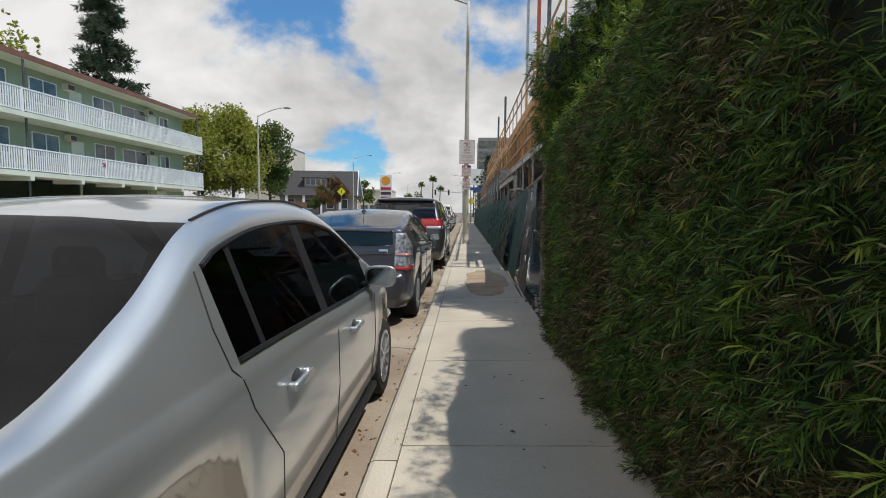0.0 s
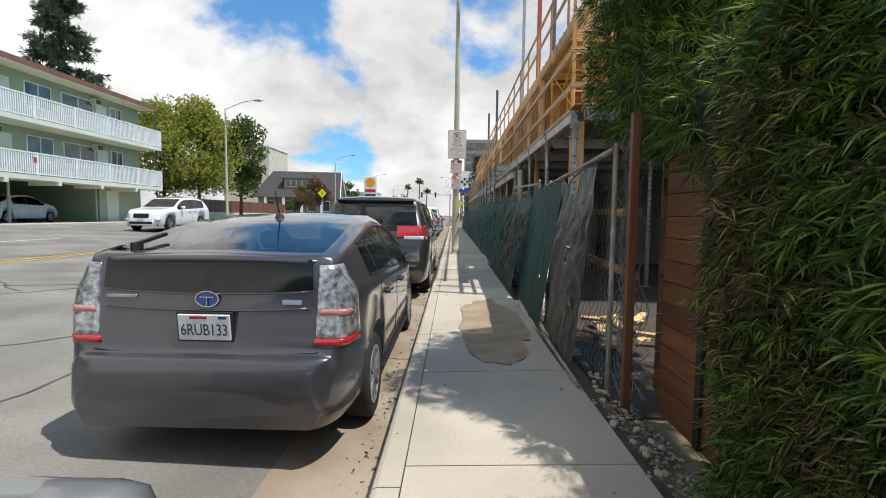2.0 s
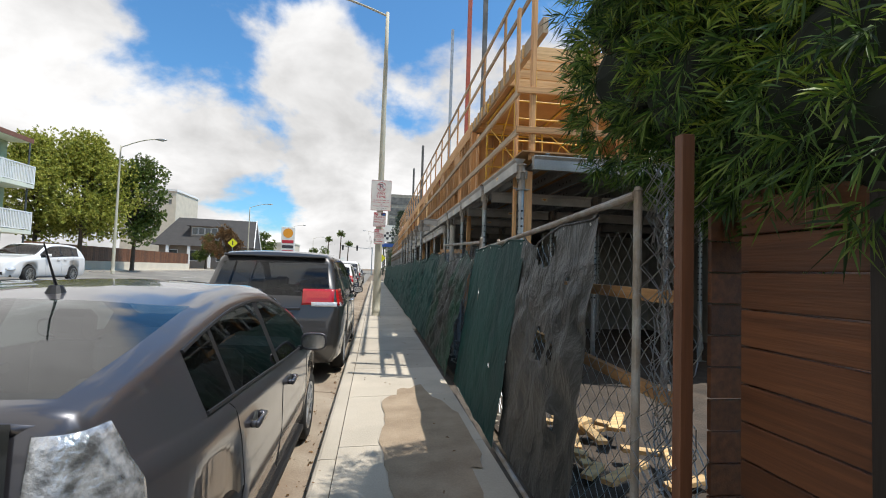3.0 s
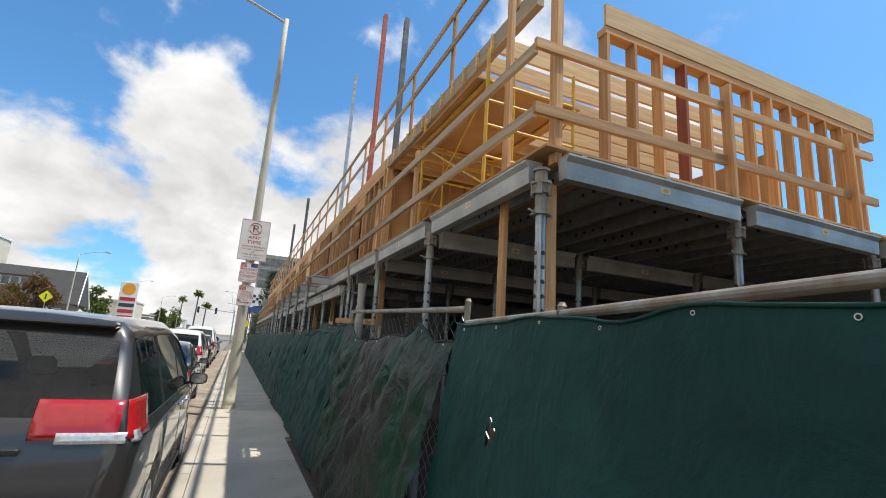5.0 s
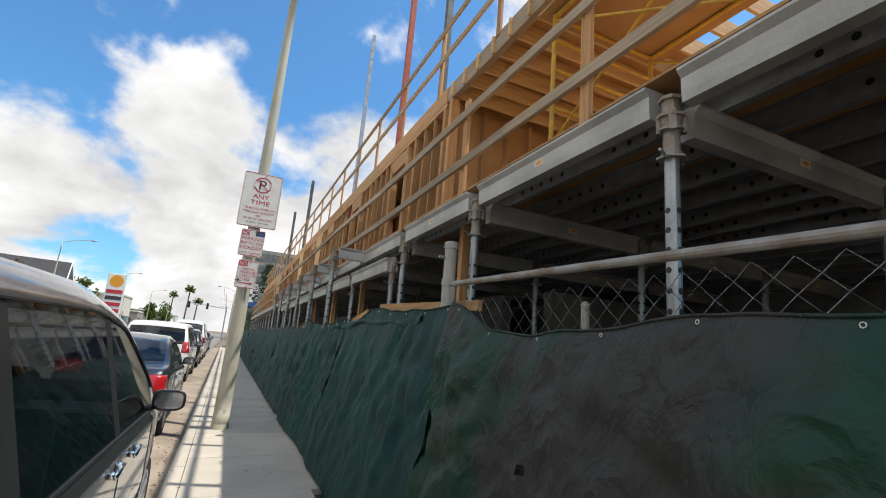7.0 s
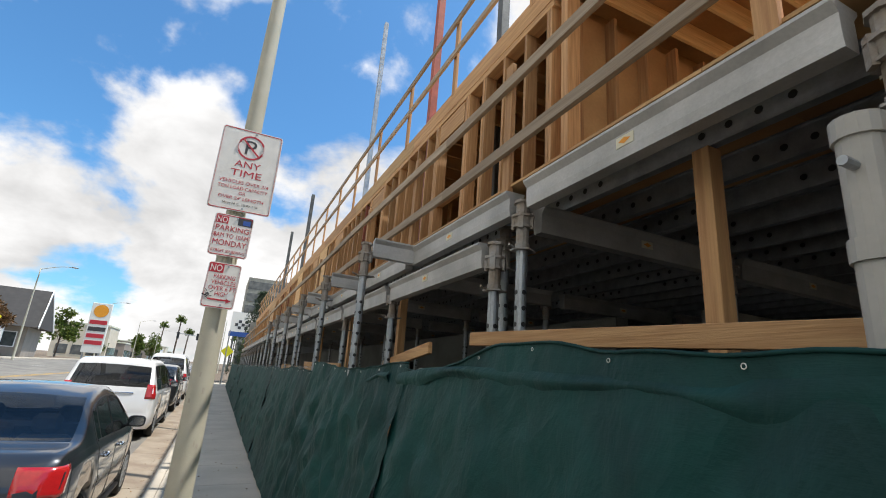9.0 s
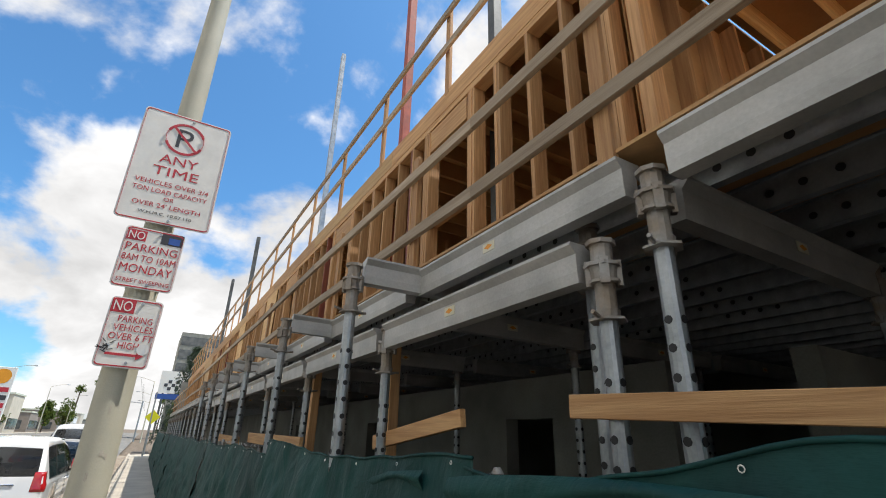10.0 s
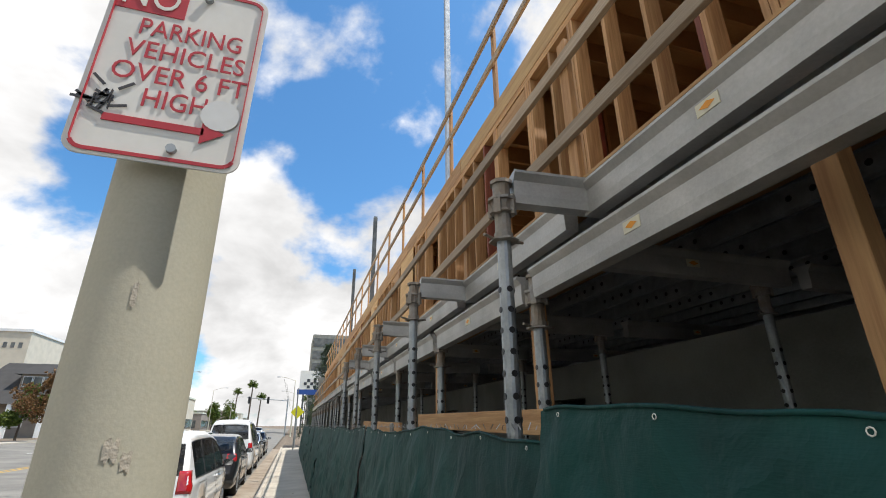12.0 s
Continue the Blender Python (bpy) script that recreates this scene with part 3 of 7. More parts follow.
def make_walls():
    """The stud wall along the deck: plates, studs, headers, rim board, sheathing."""
    w = new("wall_west")
    tagged(w, "open timber stud wall of raw orange-brown lumber", "stud wall", kind="structure")
    part("sole_plate", bmbox(WX - 0.07, WX + 0.07, 16.2, 56, WZ0, WZ0 + 0.04), M["lumber_y"], w)
    for dz in (0, 0.04):
        part("top_plate", bmbox(WX - 0.07, WX + 0.07, 16.2, 56, WZ1 - 0.33 + dz, WZ1 - 0.292 + dz), M["lumber_y"], w)
    for k in range(11):
        part("rim_board", bmbox(WX - 0.075, WX - 0.04, 16.2 + 3.64 * k, 19.83 + 3.64 * k, WZ1 - 0.25, WZ1), M["fresh_y"] if k % 3 == 1 else M["lumber_y"], w)
    stud = bmbox(-0.068, 0.068, -0.019, 0.019, 0, WZ1 - WZ0 - 0.37)
    me = bpy.data.meshes.new("stud")
    stud.to_mesh(me)
    me.materials.append(M["lumber_z"])
    me2 = me.copy()
    me2.materials[0] = M["red_stud"]
    rnd = random.Random(11)
    y, k = 16.25, 0
    while y < 56:
        gap = 0.9 if k % 7 == 4 else 0.41
        n = 3 if k % 7 in (4, 5) else 2 if k % 3 == 0 else 1
        for j in range(n):
            ob = new("stud", me2 if rnd.random() < 0.06 else me)
            ob.parent = w
            ob.location = (WX + rnd.uniform(-0.004, 0.004), y + 0.042 * j, WZ0 + 0.04)
        if gap > 0.5:
            part("header", bmbox(WX - 0.06, WX + 0.06, y + 0.13, y + gap, WZ1 - 0.62, WZ1 - 0.34), M["lumber_y"], w)
            part("sill_piece", bmbox(WX - 0.06, WX + 0.06, y + 0.13, y + gap, WZ0 + 0.9, WZ0 + 0.94), M["lumber_y"], w)
        y += gap
        k += 1
    for a, b in ((26.5, 27.7), (31.0, 32.2), (40, 44)):
        part("sheathing", bmbox(WX - 0.085, WX - 0.073, a, b, WZ0, WZ1 - 0.3), M["fresh_y"], w)
    # inner walls and the floor above
    inner = new("wall_inner")
    tagged(inner, "plywood-sheathed inner walls of the timber frame", "inner wall", kind="structure")
    for k in range(17):
        part("wall_sheet", bmbox(5.6, 5.62, 16.2 + 2.44 * k, 18.63 + 2.44 * k, WZ0, WZ1 - 0.3), M["ply"], inner)
    for y in (16.14, 21.5, 27, 32.5, 38, 44, 50):
        for j in range(7):
            part("cross_stud", bmbox(3.05 + 0.42 * j, 3.09 + 0.42 * j, y - 0.06, y + 0.06, WZ0, WZ1 - 0.3), M["lumber_z"], inner)
        part("wall_sheet", bmbox(3.0, 5.6, y + 0.061, y + 0.075, WZ0, WZ1 - 0.3), M["ply"], inner)
    upper = new("ceiling_frame")
    tagged(upper, "plywood floor above the stud wall on timber joists", "ceiling", kind="structure")
    bm = bmesh.new()
    for i in range(-1, 17):
        box(bm, WX - 0.03, 8.4, 16.2 + 2.44 * i, 18.62 + 2.44 * i, WZ1, WZ1 + 0.02)
    y = 16.4
    while y < 56:
        box(bm, WX - 0.03, 8.4, y - 0.02, y + 0.02, WZ1 - 0.24, WZ1 - 0.001)
        y += 0.41
    part("floor_above", bm, M["ply"], upper)
    # open joist bay nearest the street corner
    y = 11.55
    while y < 16.1:
        stick("roof_joist", (WX - 0.1, y, WZ1 - 0.13), (8.2, y, WZ1 - 0.13), 0.04, 0.24, M["fresh_x"], "pale fresh-sawn timber joist spanning the open bay", "joist", "open bay joists")
        y += 0.405
    stick("edge_beam_timber", (WX - 0.02, 10.6, WZ1 - 0.13), (WX - 0.02, 16.2, WZ1 - 0.13), 0.09, 0.26, M["grey_wood"], "thick weathered timber edge beam over the open bay", "timber beam")
    stick("corner_post_timber", (WX, 16.05, WZ0), (WX, 16.05, WZ1 - 0.26), 0.14, 0.09, M["lumber_z"], "pale doubled timber post at the wall end", "timber post")
    # the stud wall across the end of the deck
    s = new("wall_south")
    tagged(s, "raw timber stud wall across the deck end", "stud wall", kind="structure")
    part("sole_plate", bmbox(3.7, 9.0, 10.5, 10.64, WZ0, WZ0 + 0.04), M["lumber_x"], s)
    part("top_plate", bmbox(3.7, 9.0, 10.5, 10.64, WZ1 - 0.36, WZ1 - 0.28), M["lumber_x"], s)
    part("rim_board", bmbox(3.7, 9.0, 10.49, 10.53, WZ1 - 0.27, WZ1), M["fresh_x"], s)
    for j in range(13):
        part("stud", bmbox(3.72 + 0.4 * j, 3.76 + 0.4 * j, 10.5, 10.64, WZ0 + 0.04, WZ1 - 0.36), M["red_stud"] if j == 3 else M["lumber_z"], s)
    part("side_sheet", bmbox(8.3, 8.32, 11.5, 16.1, WZ0, WZ1 - 0.3), M["ply"], s)


M["fresh_y"] = wood("pale_lumber_lengthwise", (0.70, 0.45, 0.20), (0.56, 0.33, 0.13), 1)


def make_basement():
    """Raw concrete behind the props, and plain walls that close the place."""
    w = new("wall_concrete")
    tagged(w, "raw grey-green concrete walls in deep shade under the deck", "concrete wall", kind="structure")
    for a, b in ((17.6, 19.2), (20.1, 24.0), (25.0, 30.0), (31, 58)):
        part("wall_panel", bmbox(4.9, 5.1, a, b, -0.1, 2.60), M["concrete_wall"], w)
    for a, b in ((19.2, 20.1), (24, 25), (30, 31)):
        part("lintel", bmbox(4.9, 5.1, a, b, 2.1, 2.60), M["concrete_wall"], w)
    part("return_wall", bmbox(5.1, 9.0, 16.4, 16.6, -0.1, 2.6), M["concrete_wall"], w)
    part("back_wall", bmbox(8.3, 9.2, 6.0, 58, -0.1, 3.03), M["concrete_wall"], w)
    part("end_wall", bmbox(2.5, 9.0, 58, 58.2, -0.1, 5.4), M["concrete_wall"], w)
    part("side_wall", bmbox(2.7, 9.0, -12, -11.8, -0.1, 2.4), M["concrete_wall"], w)
    # floor takes the darkened earth: shade painted into its colour
    tagged(part("site_floor", bmbox(1.6, 9.0, 5.4, 58, -0.14, -0.055), M["site_earth"]), "trodden earth under the shoring, darkened in place of shade", "floor", kind="structure")


def make_tower(y0):
    """Yellow welded frame scaffold on the deck with a plywood platform."""
    e = empty("frame_scaffold", (2.62, y0, 3.05), "yellow steel frame scaffold with plywood platform on the deck", "scaffold")
    for y in (0.0, 2.0):
        for x in (0.0, 1.2):
            part("upright", bmtube((x, y, 0), (x, y, 1.95), 0.022, 10), M["yellow_metal"], e)
        for z in (0.25, 0.62, 1.0, 1.3, 1.538):
            part("rung", bmtube((0, y, z), (1.2, y, z), 0.016, 8), M["yellow_metal"], e)
        part("inner_upright", bmtube((0.35, y, 0.0), (0.35, y, 1.9), 0.014, 8), M["yellow_metal"], e)
    for x in (0.0, 1.2):
        part("cross_brace", bmtube((x, 0, 0.3), (x, 2.0, 1.5), 0.012, 8), M["yellow_metal"], e)
        part("cross_brace", bmtube((x + 0.026, 0, 1.5), (x + 0.026, 2.0, 0.3), 0.012, 8), M["yellow_metal"], e)
        part("side_rail", bmtube((x, 0, 1.538), (x, 2.0, 1.538), 0.022, 8), M["yellow_metal"], e)
    part("platform", bmbox(-0.12, 1.35, 0.05, 2.1, 1.56, 1.58), M["ply"], e, "plywood platform sheet")


make_tower(11.2)
make_shoring()
make_rails()
make_walls()
make_basement()

# ---- writing ----
def text_mesh(string, size, depth=0.002, align="CENTER"):
    """Letters of the built-in font as a mesh in the x-z plane, facing -y."""
    cu = bpy.data.curves.new("letters", "FONT")
    cu.body, cu.size, cu.extrude, cu.align_x, cu.align_y = string, size, depth / 2, align, "CENTER"
    cu.resolution_u = 3
    tmp = bpy.data.objects.new("letters_tmp", cu)
    me = bpy.data.meshes.new_from_object(tmp)
    bpy.data.objects.remove(tmp)
    bm = bmesh.new()
    bm.from_mesh(me)
    bpy.data.meshes.remove(me)
    bmesh.ops.transform(bm, matrix=pose(0, 0, 0, 90, 0, 0), verts=bm.verts[:])
    return bm


def lettering(string, at, height, material, parent, width=None, label="", bold=0.0):
    bm = text_mesh(string, 1.0)
    xs = [v.co.x for v in bm.verts]
    zs = [v.co.z for v in bm.verts]
    w, h = max(xs) - min(xs), max(zs) - min(zs)
    cx, cz = (max(xs) + min(xs)) / 2, (max(zs) + min(zs)) / 2
    sx = (width / w) if width else height / h
    for v in bm.verts:
        v.co = Vector(((v.co.x - cx) * sx, v.co.y * 0.6, (v.co.z - cz) * height / h)) + Vector(at)
    return part("lettering", bm, material, parent, label or "printed words")


# ---- cars ----
M["glass_tint"] = glass_mat("dark_tinted_glass", (0.10, 0.11, 0.12))
M["glass_green"] = glass_mat("green_tinted_glass", (0.15, 0.19, 0.19))
M["glass_dark"] = glass_mat("near_black_tinted_glass", (0.022, 0.026, 0.036))
for key in ("glass_tint", "glass_green", "glass_dark"):
    M[key].node_tree.nodes["Principled BSDF"].inputs["IOR"].default_value = 1.01
M["glass_dark"].node_tree.nodes["Principled BSDF"].inputs["Coat Weight"].default_value = 0.45
M["glass_black"] = mat("black_hatch_glass", (0.008, 0.010, 0.010), 0.05, 0, 0.05, 2, 10, 0.0, spec=0.5)
M["lamp_smoke"] = mat("faceted_clear_lens", (0.62, 0.64, 0.66), 0.10, 0.6, 0.25, 26, 60, 0.5, (0.16, 0.165, 0.17), coat=1.0)
M["lamp_pink"] = mat("pink_lamp_lens", (0.55, 0.22, 0.20), 0.15, 0.1, 0.08, 45, 90, 0.05, coat=1.0)


def curve(pts, x):
    """Smooth curve through (x, y) points."""
    if x <= pts[0][0]:
        return pts[0][1]
    if x >= pts[-1][0]:
        return pts[-1][1]
    for i in range(len(pts) - 1):
        (x0, y0), (x1, y1) = pts[i], pts[i + 1]
        if x <= x1:
            def slope(j):
                if j <= 0 or j >= len(pts) - 1:
                    return 0.0 if j <= 0 else (pts[-1][1] - pts[-2][1]) / (pts[-1][0] - pts[-2][0])
                a = (pts[j][1] - pts[j - 1][1]) / (pts[j][0] - pts[j - 1][0])
                b = (pts[j + 1][1] - pts[j][1]) / (pts[j + 1][0] - pts[j][0])
                return 0.0 if a * b < 0 else 2 * a * b / (a + b) if a + b else 0.0
            d = x1 - x0
            t = (x - x0) / d
            m0, m1 = slope(i), slope(i + 1)
            return (2 * t**3 - 3 * t**2 + 1) * y0 + (t**3 - 2 * t**2 + t) * d * m0 + (-2 * t**3 + 3 * t**2) * y1 + (t**3 - t**2) * d * m1


class Shell:
    """Body surface of a car from its side profile, belt line and plan."""

    def __init__(self, s):
        self.s = s

    def sill(self, y):
        s = self.s
        z = s["sill"] + 0.05 * max(0, 1 - y / 0.5) + 0.04 * max(0, 1 - (s["L"] - y) / 0.5)
        for a in s["axles"]:
            r = s["R"] + 0.045
            if abs(y - a) < r:
                z = max(z, s["R"] + math.sqrt(r * r - (y - a) ** 2))
        return z

    def section(self, y):
        s = self.s
        w = s["W"] * curve(s["plan"], y)
        zt = curve(s["top"], y)
        zb = min(curve(s["belt"], y), zt - 0.03)
        z0 = min(self.sill(y), zb - 0.10)
        f = zt - zb
        ze = zb + 0.86 * f
        wr = w - 0.045 - s.get("tumble", 0.36) * (ze - zb)
        a = Vector((w - 0.035, 0, zb))
        b = Vector((wr, 0, ze))
        lo = a.lerp(b, min(0.3, 0.022 / max(f, 0.03)))
        hi = a.lerp(b, 1 - min(0.3, 0.05 / max(f, 0.03)))
        zm = max(z0 + 0.05, 0.45 * zb + 0.55 * 0.30)
        pts = [(w * 0.90, z0), (w * 0.975, max(z0 + 0.012, min(zb - 0.09, z0 + 0.1))), (w, max(z0 + 0.03, min(zm, zb - 0.08))), (w * 0.992, zb - 0.075), (w - 0.012, zb - 0.025), (a.x, a.z), (lo.x, lo.z), (hi.x, hi.z), (b.x, b.z), (wr * 0.90, zb + 0.955 * f), (wr * 0.72, zt - 0.018 * min(1, f * 3)), (wr * 0.36, zt - 0.004), (0, zt)]
        return [Vector((x, y, z)) for x, z in pts]

    def side_x(self, y, z):
        """Half width of the body at a height."""
        p = self.section(y)
        for a, b in zip(p[:9], p[1:9]):
            if a.z <= z <= b.z and b.z > a.z:
                return a.x + (b.x - a.x) * (z - a.z) / (b.z - a.z)
        return p[2].x

    def rear_y(self, z, lo=0.0, hi=1.2):
        for k in range(24):
            mid = (lo + hi) / 2
            if curve(self.s["top"], mid) < z:
                lo = mid
            else:
                hi = mid
        return lo


def make_wheel(parent, x, y, r, side):
    t = bmesh.new()
    prof = [(r * 0.66, -0.085), (r * 0.90, -0.10), (r * 0.985, -0.075), (r, -0.03), (r, 0.03), (r * 0.985, 0.075), (r * 0.90, 0.10), (r * 0.66, 0.085)]
    n = 28
    rings = [[t.verts.new((w * side, q * math.cos(2 * math.pi * i / n), q * math.sin(2 * math.pi * i / n))) for q, w in prof] for i in range(n)]
    for i in range(n):
        for j in range(len(prof) - 1):
            t.faces.new((rings[i][j], rings[(i + 1) % n][j], rings[(i + 1) % n][j + 1], rings[i][j + 1]))
    bmesh.ops.recalc_face_normals(t, faces=t.faces[:])
    w = part("wheel", t, M["rubber"], parent, "black rubber tyre", True)
    w.location = (x - side * 0.10, y, r)
    b = bmesh.new()
    tube(b, (side * 0.02, 0, 0), (side * 0.035, 0, 0), r * 0.67, 28)
    part("brake_disc", b, M["steel_dark"], w)
    b = bmesh.new()
    for i in range(10):
        a = 2 * math.pi * i / 10
        beam(b, (side * 0.075, 0.03 * math.cos(a), 0.03 * math.sin(a)), (side * 0.082, r * 0.64 * math.cos(a), r * 0.64 * math.sin(a)), 0.028, 0.02)
    tube(b, (side * 0.05, 0, 0), (side * 0.09, 0, 0), r * 0.17, 14)
    for i in range(28):
        a0, a1 = 2 * math.pi * i / 28, 2 * math.pi * (i + 1) / 28
        beam(b, (side * 0.08, r * 0.65 * math.cos(a0), r * 0.65 * math.sin(a0)), (side * 0.08, r * 0.65 * math.cos(a1), r * 0.65 * math.sin(a1)), 0.03, 0.022)
    part("rim", b, M["rim"], w, "silver alloy rim")


def make_car(name, s, at, lab, turn=0.0, category="car"):
    sh = Shell(s)
    e = empty(name, (0, 0, 0), lab, category, "cars parked along the kerb" if turn == 0 else "")
    ys = {0.0, s["L"]}
    y = 0.0
    while y < s["L"]:
        ys.add(round(y, 3))
        y += 0.0125 if y < 0.36 else 0.05
    for rng in s["glass_top"] + s["glass_side"] + s.get("pillars", []):
        ys.update(rng)
    ys = sorted(ys)
    ys = [v for i, v in enumerate(ys) if i == 0 or v - ys[i - 1] > 0.004]
    secs = [sh.section(y) for y in ys]
    kinds = {}
    bms = {"body": bmesh.new(), "windscreen": bmesh.new(), "side_window": bmesh.new(), "pillar_trim": bmesh.new()}
    winds = []
    def inside(y, rngs):
        return any(a <= y <= b for a, b in rngs)
    def quad(bm, cache, keys, cos):
        vs = []
        for k, c in zip(keys, cos):
            if k not in cache:
                cache[k] = bm.verts.new(c)
            vs.append(cache[k])
        if len(set(vs)) > 2:
            bm.faces.new(vs)
    caches = {}
    panes = {}
    for i in range(len(ys) - 1):
        ym = (ys[i] + ys[i + 1]) / 2
        for j in range(12):
            for sd in (1, -1):
                h0 = secs[i][7].z - secs[i][6].z
                h1 = secs[i + 1][7].z - secs[i + 1][6].z
                key = "body"
                if j >= 8 and inside(ym, s["glass_top"]):
                    idx = next(n for n, (a, b) in enumerate(s["glass_top"]) if a <= ym <= b)
                    key = ("top", idx) if j >= 9 else "body"
                elif j == 6 and inside(ym, s["glass_side"]) and min(h0, h1) > 0.035:
                    key = ("pillar", sd, sum(1 for p in s["pillars"] if p[0] < ym)) if inside(ym, s.get("pillars", [])) else ("side", sd, sum(1 for p in s.get("pillars", []) if p[0] < ym))
                bm = panes.setdefault(key, bmesh.new())
                cache = caches.setdefault(key, {})
                m = Vector((sd, 1, 1))
                ks = [(i, j, sd if j < 12 else 0), (i + 1, j, sd), (i + 1, j + 1, sd if j < 11 else 0), (i, j + 1, sd if j < 11 else 0)]
                cs = [secs[i][j] * m, secs[i + 1][j] * m, secs[i + 1][j + 1] * m, secs[i][j + 1] * m]
                quad(bm, cache, ks if sd > 0 else ks[::-1], cs if sd > 0 else cs[::-1])
    body = panes["body"]
    # close both ends and the underside
    for i, flip in ((0, False), (len(ys) - 1, True)):
        ring = [Vector(p) for p in secs[i]] + [Vector((-p.x, p.y, p.z)) for p in reversed(secs[i][:-1])]
        f = body.faces.new([body.verts.new(p) for p in ring])
    bmesh.ops.remove_doubles(body, verts=body.verts[:], dist=0.0005)
    bmesh.ops.recalc_face_normals(body, faces=body.faces[:])
    bo = part("body", body, s["paint"], e, "", True)
    for key, bm in panes.items():
        if key == "body":
            continue
        bmesh.ops.recalc_face_normals(bm, faces=bm.faces[:])
        if key[0] == "pillar":
            part("pillar_trim", bm, M["trim"], e, "black door pillar trim", True)
        else:
            nm = ("rear_window", "windscreen")[key[1]] if key[0] == "top" else "side_window"
            part(nm, bm, s["glass"], e, "", True)
    # dark window surrounds
    for sd in (1, -1):
        for row, off in ((6, 0.0), (7, 0.0)):
            bm = bmesh.new()
            pts = [Vector((p[row].x * sd + 0.004 * sd, y, p[row].z)) for y, p in zip(ys, secs) if inside(y, s["glass_side"]) and p[7].z - p[6].z > 0.035]
            wire(bm, pts[::2] + pts[-1:], 0.009, 5)
            part("window_seal", bm, M["trim"], e)
        for poly in s["seams"]:
            bm = bmesh.new()
            pts = []
            for (ya, za), (yb, zb2) in zip(poly, poly[1:]):
                for k in range(9):
                    t = k / 8
                    yy, zz = ya + (yb - ya) * t, za + (zb2 - za) * t
                    pts.append(Vector(((sh.side_x(yy, zz) - 0.0005) * sd, yy, zz)))
            wire(bm, pts, 0.0035, 4)
            part("door_seam", bm, M["trim"], e)
        for y, z in s["handles"]:
            x = sh.side_x(y, z) * sd
            bm = bmesh.new()
            box(bm, -0.012, 0.012, -0.095, 0.095, -0.016, 0.016, Matrix.Translation((x + 0.030 * sd, y, z)), 0.007)
            box(bm, -0.016, 0.016, -0.02, 0.015, -0.02, 0.02, Matrix.Translation((x + 0.014 * sd, y + 0.075, z)), 0.006)
            box(bm, -0.016, 0.016, -0.015, 0.015, -0.014, 0.014, Matrix.Translation((x + 0.014 * sd, y - 0.078, z)), 0.005)
            hd = part("door_handle", bm, s.get("handle", s["paint"]), e, "protruding door handle", True)
            bm = bmesh.new()
            bmesh.ops.create_uvsphere(bm, u_segments=12, v_segments=8, radius=1)
            bmesh.ops.transform(bm, matrix=Matrix.Translation((x - 0.004 * sd, y, z + 0.006)) @ Matrix.Diagonal((0.009, 0.055, 0.034, 1)), verts=bm.verts[:])
            part("handle_cup", bm, M["steel_dark"], hd, "", True)
        # mirror
        y, z = s["mirror"]
        x = sh.side_x(y, z) * sd
        bm = bmesh.new()
        bmesh.ops.create_uvsphere(bm, u_segments=16, v_segments=10, radius=1)
        for v in bm.verts:
            c = v.co
            c.x = math.copysign(abs(c.x) ** 0.6, c.x)
            c.z = math.copysign(abs(c.z) ** 0.6, c.z)
            if c.y < -0.1:
                c.y = -0.1
        bmesh.ops.transform(bm, matrix=Matrix.Translation((x + 0.125 * sd, y, z + 0.03)) @ Matrix.Diagonal((0.105, 0.10, 0.072, 1)), verts=bm.verts[:])
        mi = part("mirror", bm, s.get("mirror_paint", s["paint"]), e, "door mirror shell", True)
        bm = bmesh.new()
        bmesh.ops.create_circle(bm, cap_ends=True, segments=20, radius=1)
        for v in bm.verts:
            v.co.x = math.copysign(abs(v.co.x) ** 0.6, v.co.x)
            v.co.y = math.copysign(abs(v.co.y) ** 0.6, v.co.y)
        bmesh.ops.transform(bm, matrix=Matrix.Translation((x + 0.125 * sd, y - 0.0145, z + 0.03)) @ pose(0, 0, 0, 90, 0, 0) @ Matrix.Diagonal((0.088, 0.056, 1, 1)), verts=bm.verts[:])
        part("mirror_glass", bm, M["chrome"], mi, "reflecting mirror glass")
        bm = beam(bmesh.new(), (x - 0.02 * sd, y + 0.02, z - 0.03), (x + 0.08 * sd, y + 0.02, z - 0.01), 0.06, 0.035, 0.01)
        part("mirror_foot", bm, M["trim"], mi)
        for a in s["axles"]:
            make_wheel(e, (s["W"] * 0.985) * sd, a, s["R"], sd)
        # sill and lower cladding
        bm = beam(bmesh.new(), (s["W"] * 0.955 * sd, s["axles"][0] + s["R"] + 0.07, s["sill"] + 0.01), (s["W"] * 0.955 * sd, s["axles"][1] - s["R"] - 0.07, s["sill"] + 0.01), 0.05, 0.05, 0.01)
        part("sill", bm, M["trim"], e)
        # headlight
        bm = bmesh.new()
        hy = s["L"] - 0.16
        hz = min(curve(s["top"], hy), curve(s["belt"], hy)) - 0.07
        bmesh.ops.create_uvsphere(bm, u_segments=14, v_segments=8, radius=1)
        bmesh.ops.transform(bm, matrix=Matrix.Translation((s["W"] * 0.72 * sd, hy - 0.06, hz)) @ pose(0, 0, 0, -20, 0, -28 * sd) @ Matrix.Diagonal((0.17, 0.20, 0.075, 1)), verts=bm.verts[:])
        part("headlight", bm, M["lamp_clear"], e, "clear headlight lens", True)
    # under tray, cabin floor and seats
    part("underbody", bmbox(-s["W"] * 0.78, s["W"] * 0.78, 0.12, s["L"] - 0.15, s["sill"] + 0.02, s["sill"] + 0.12), M["trim"], e)
    zb = curve(s["belt"], s["L"] * 0.5)
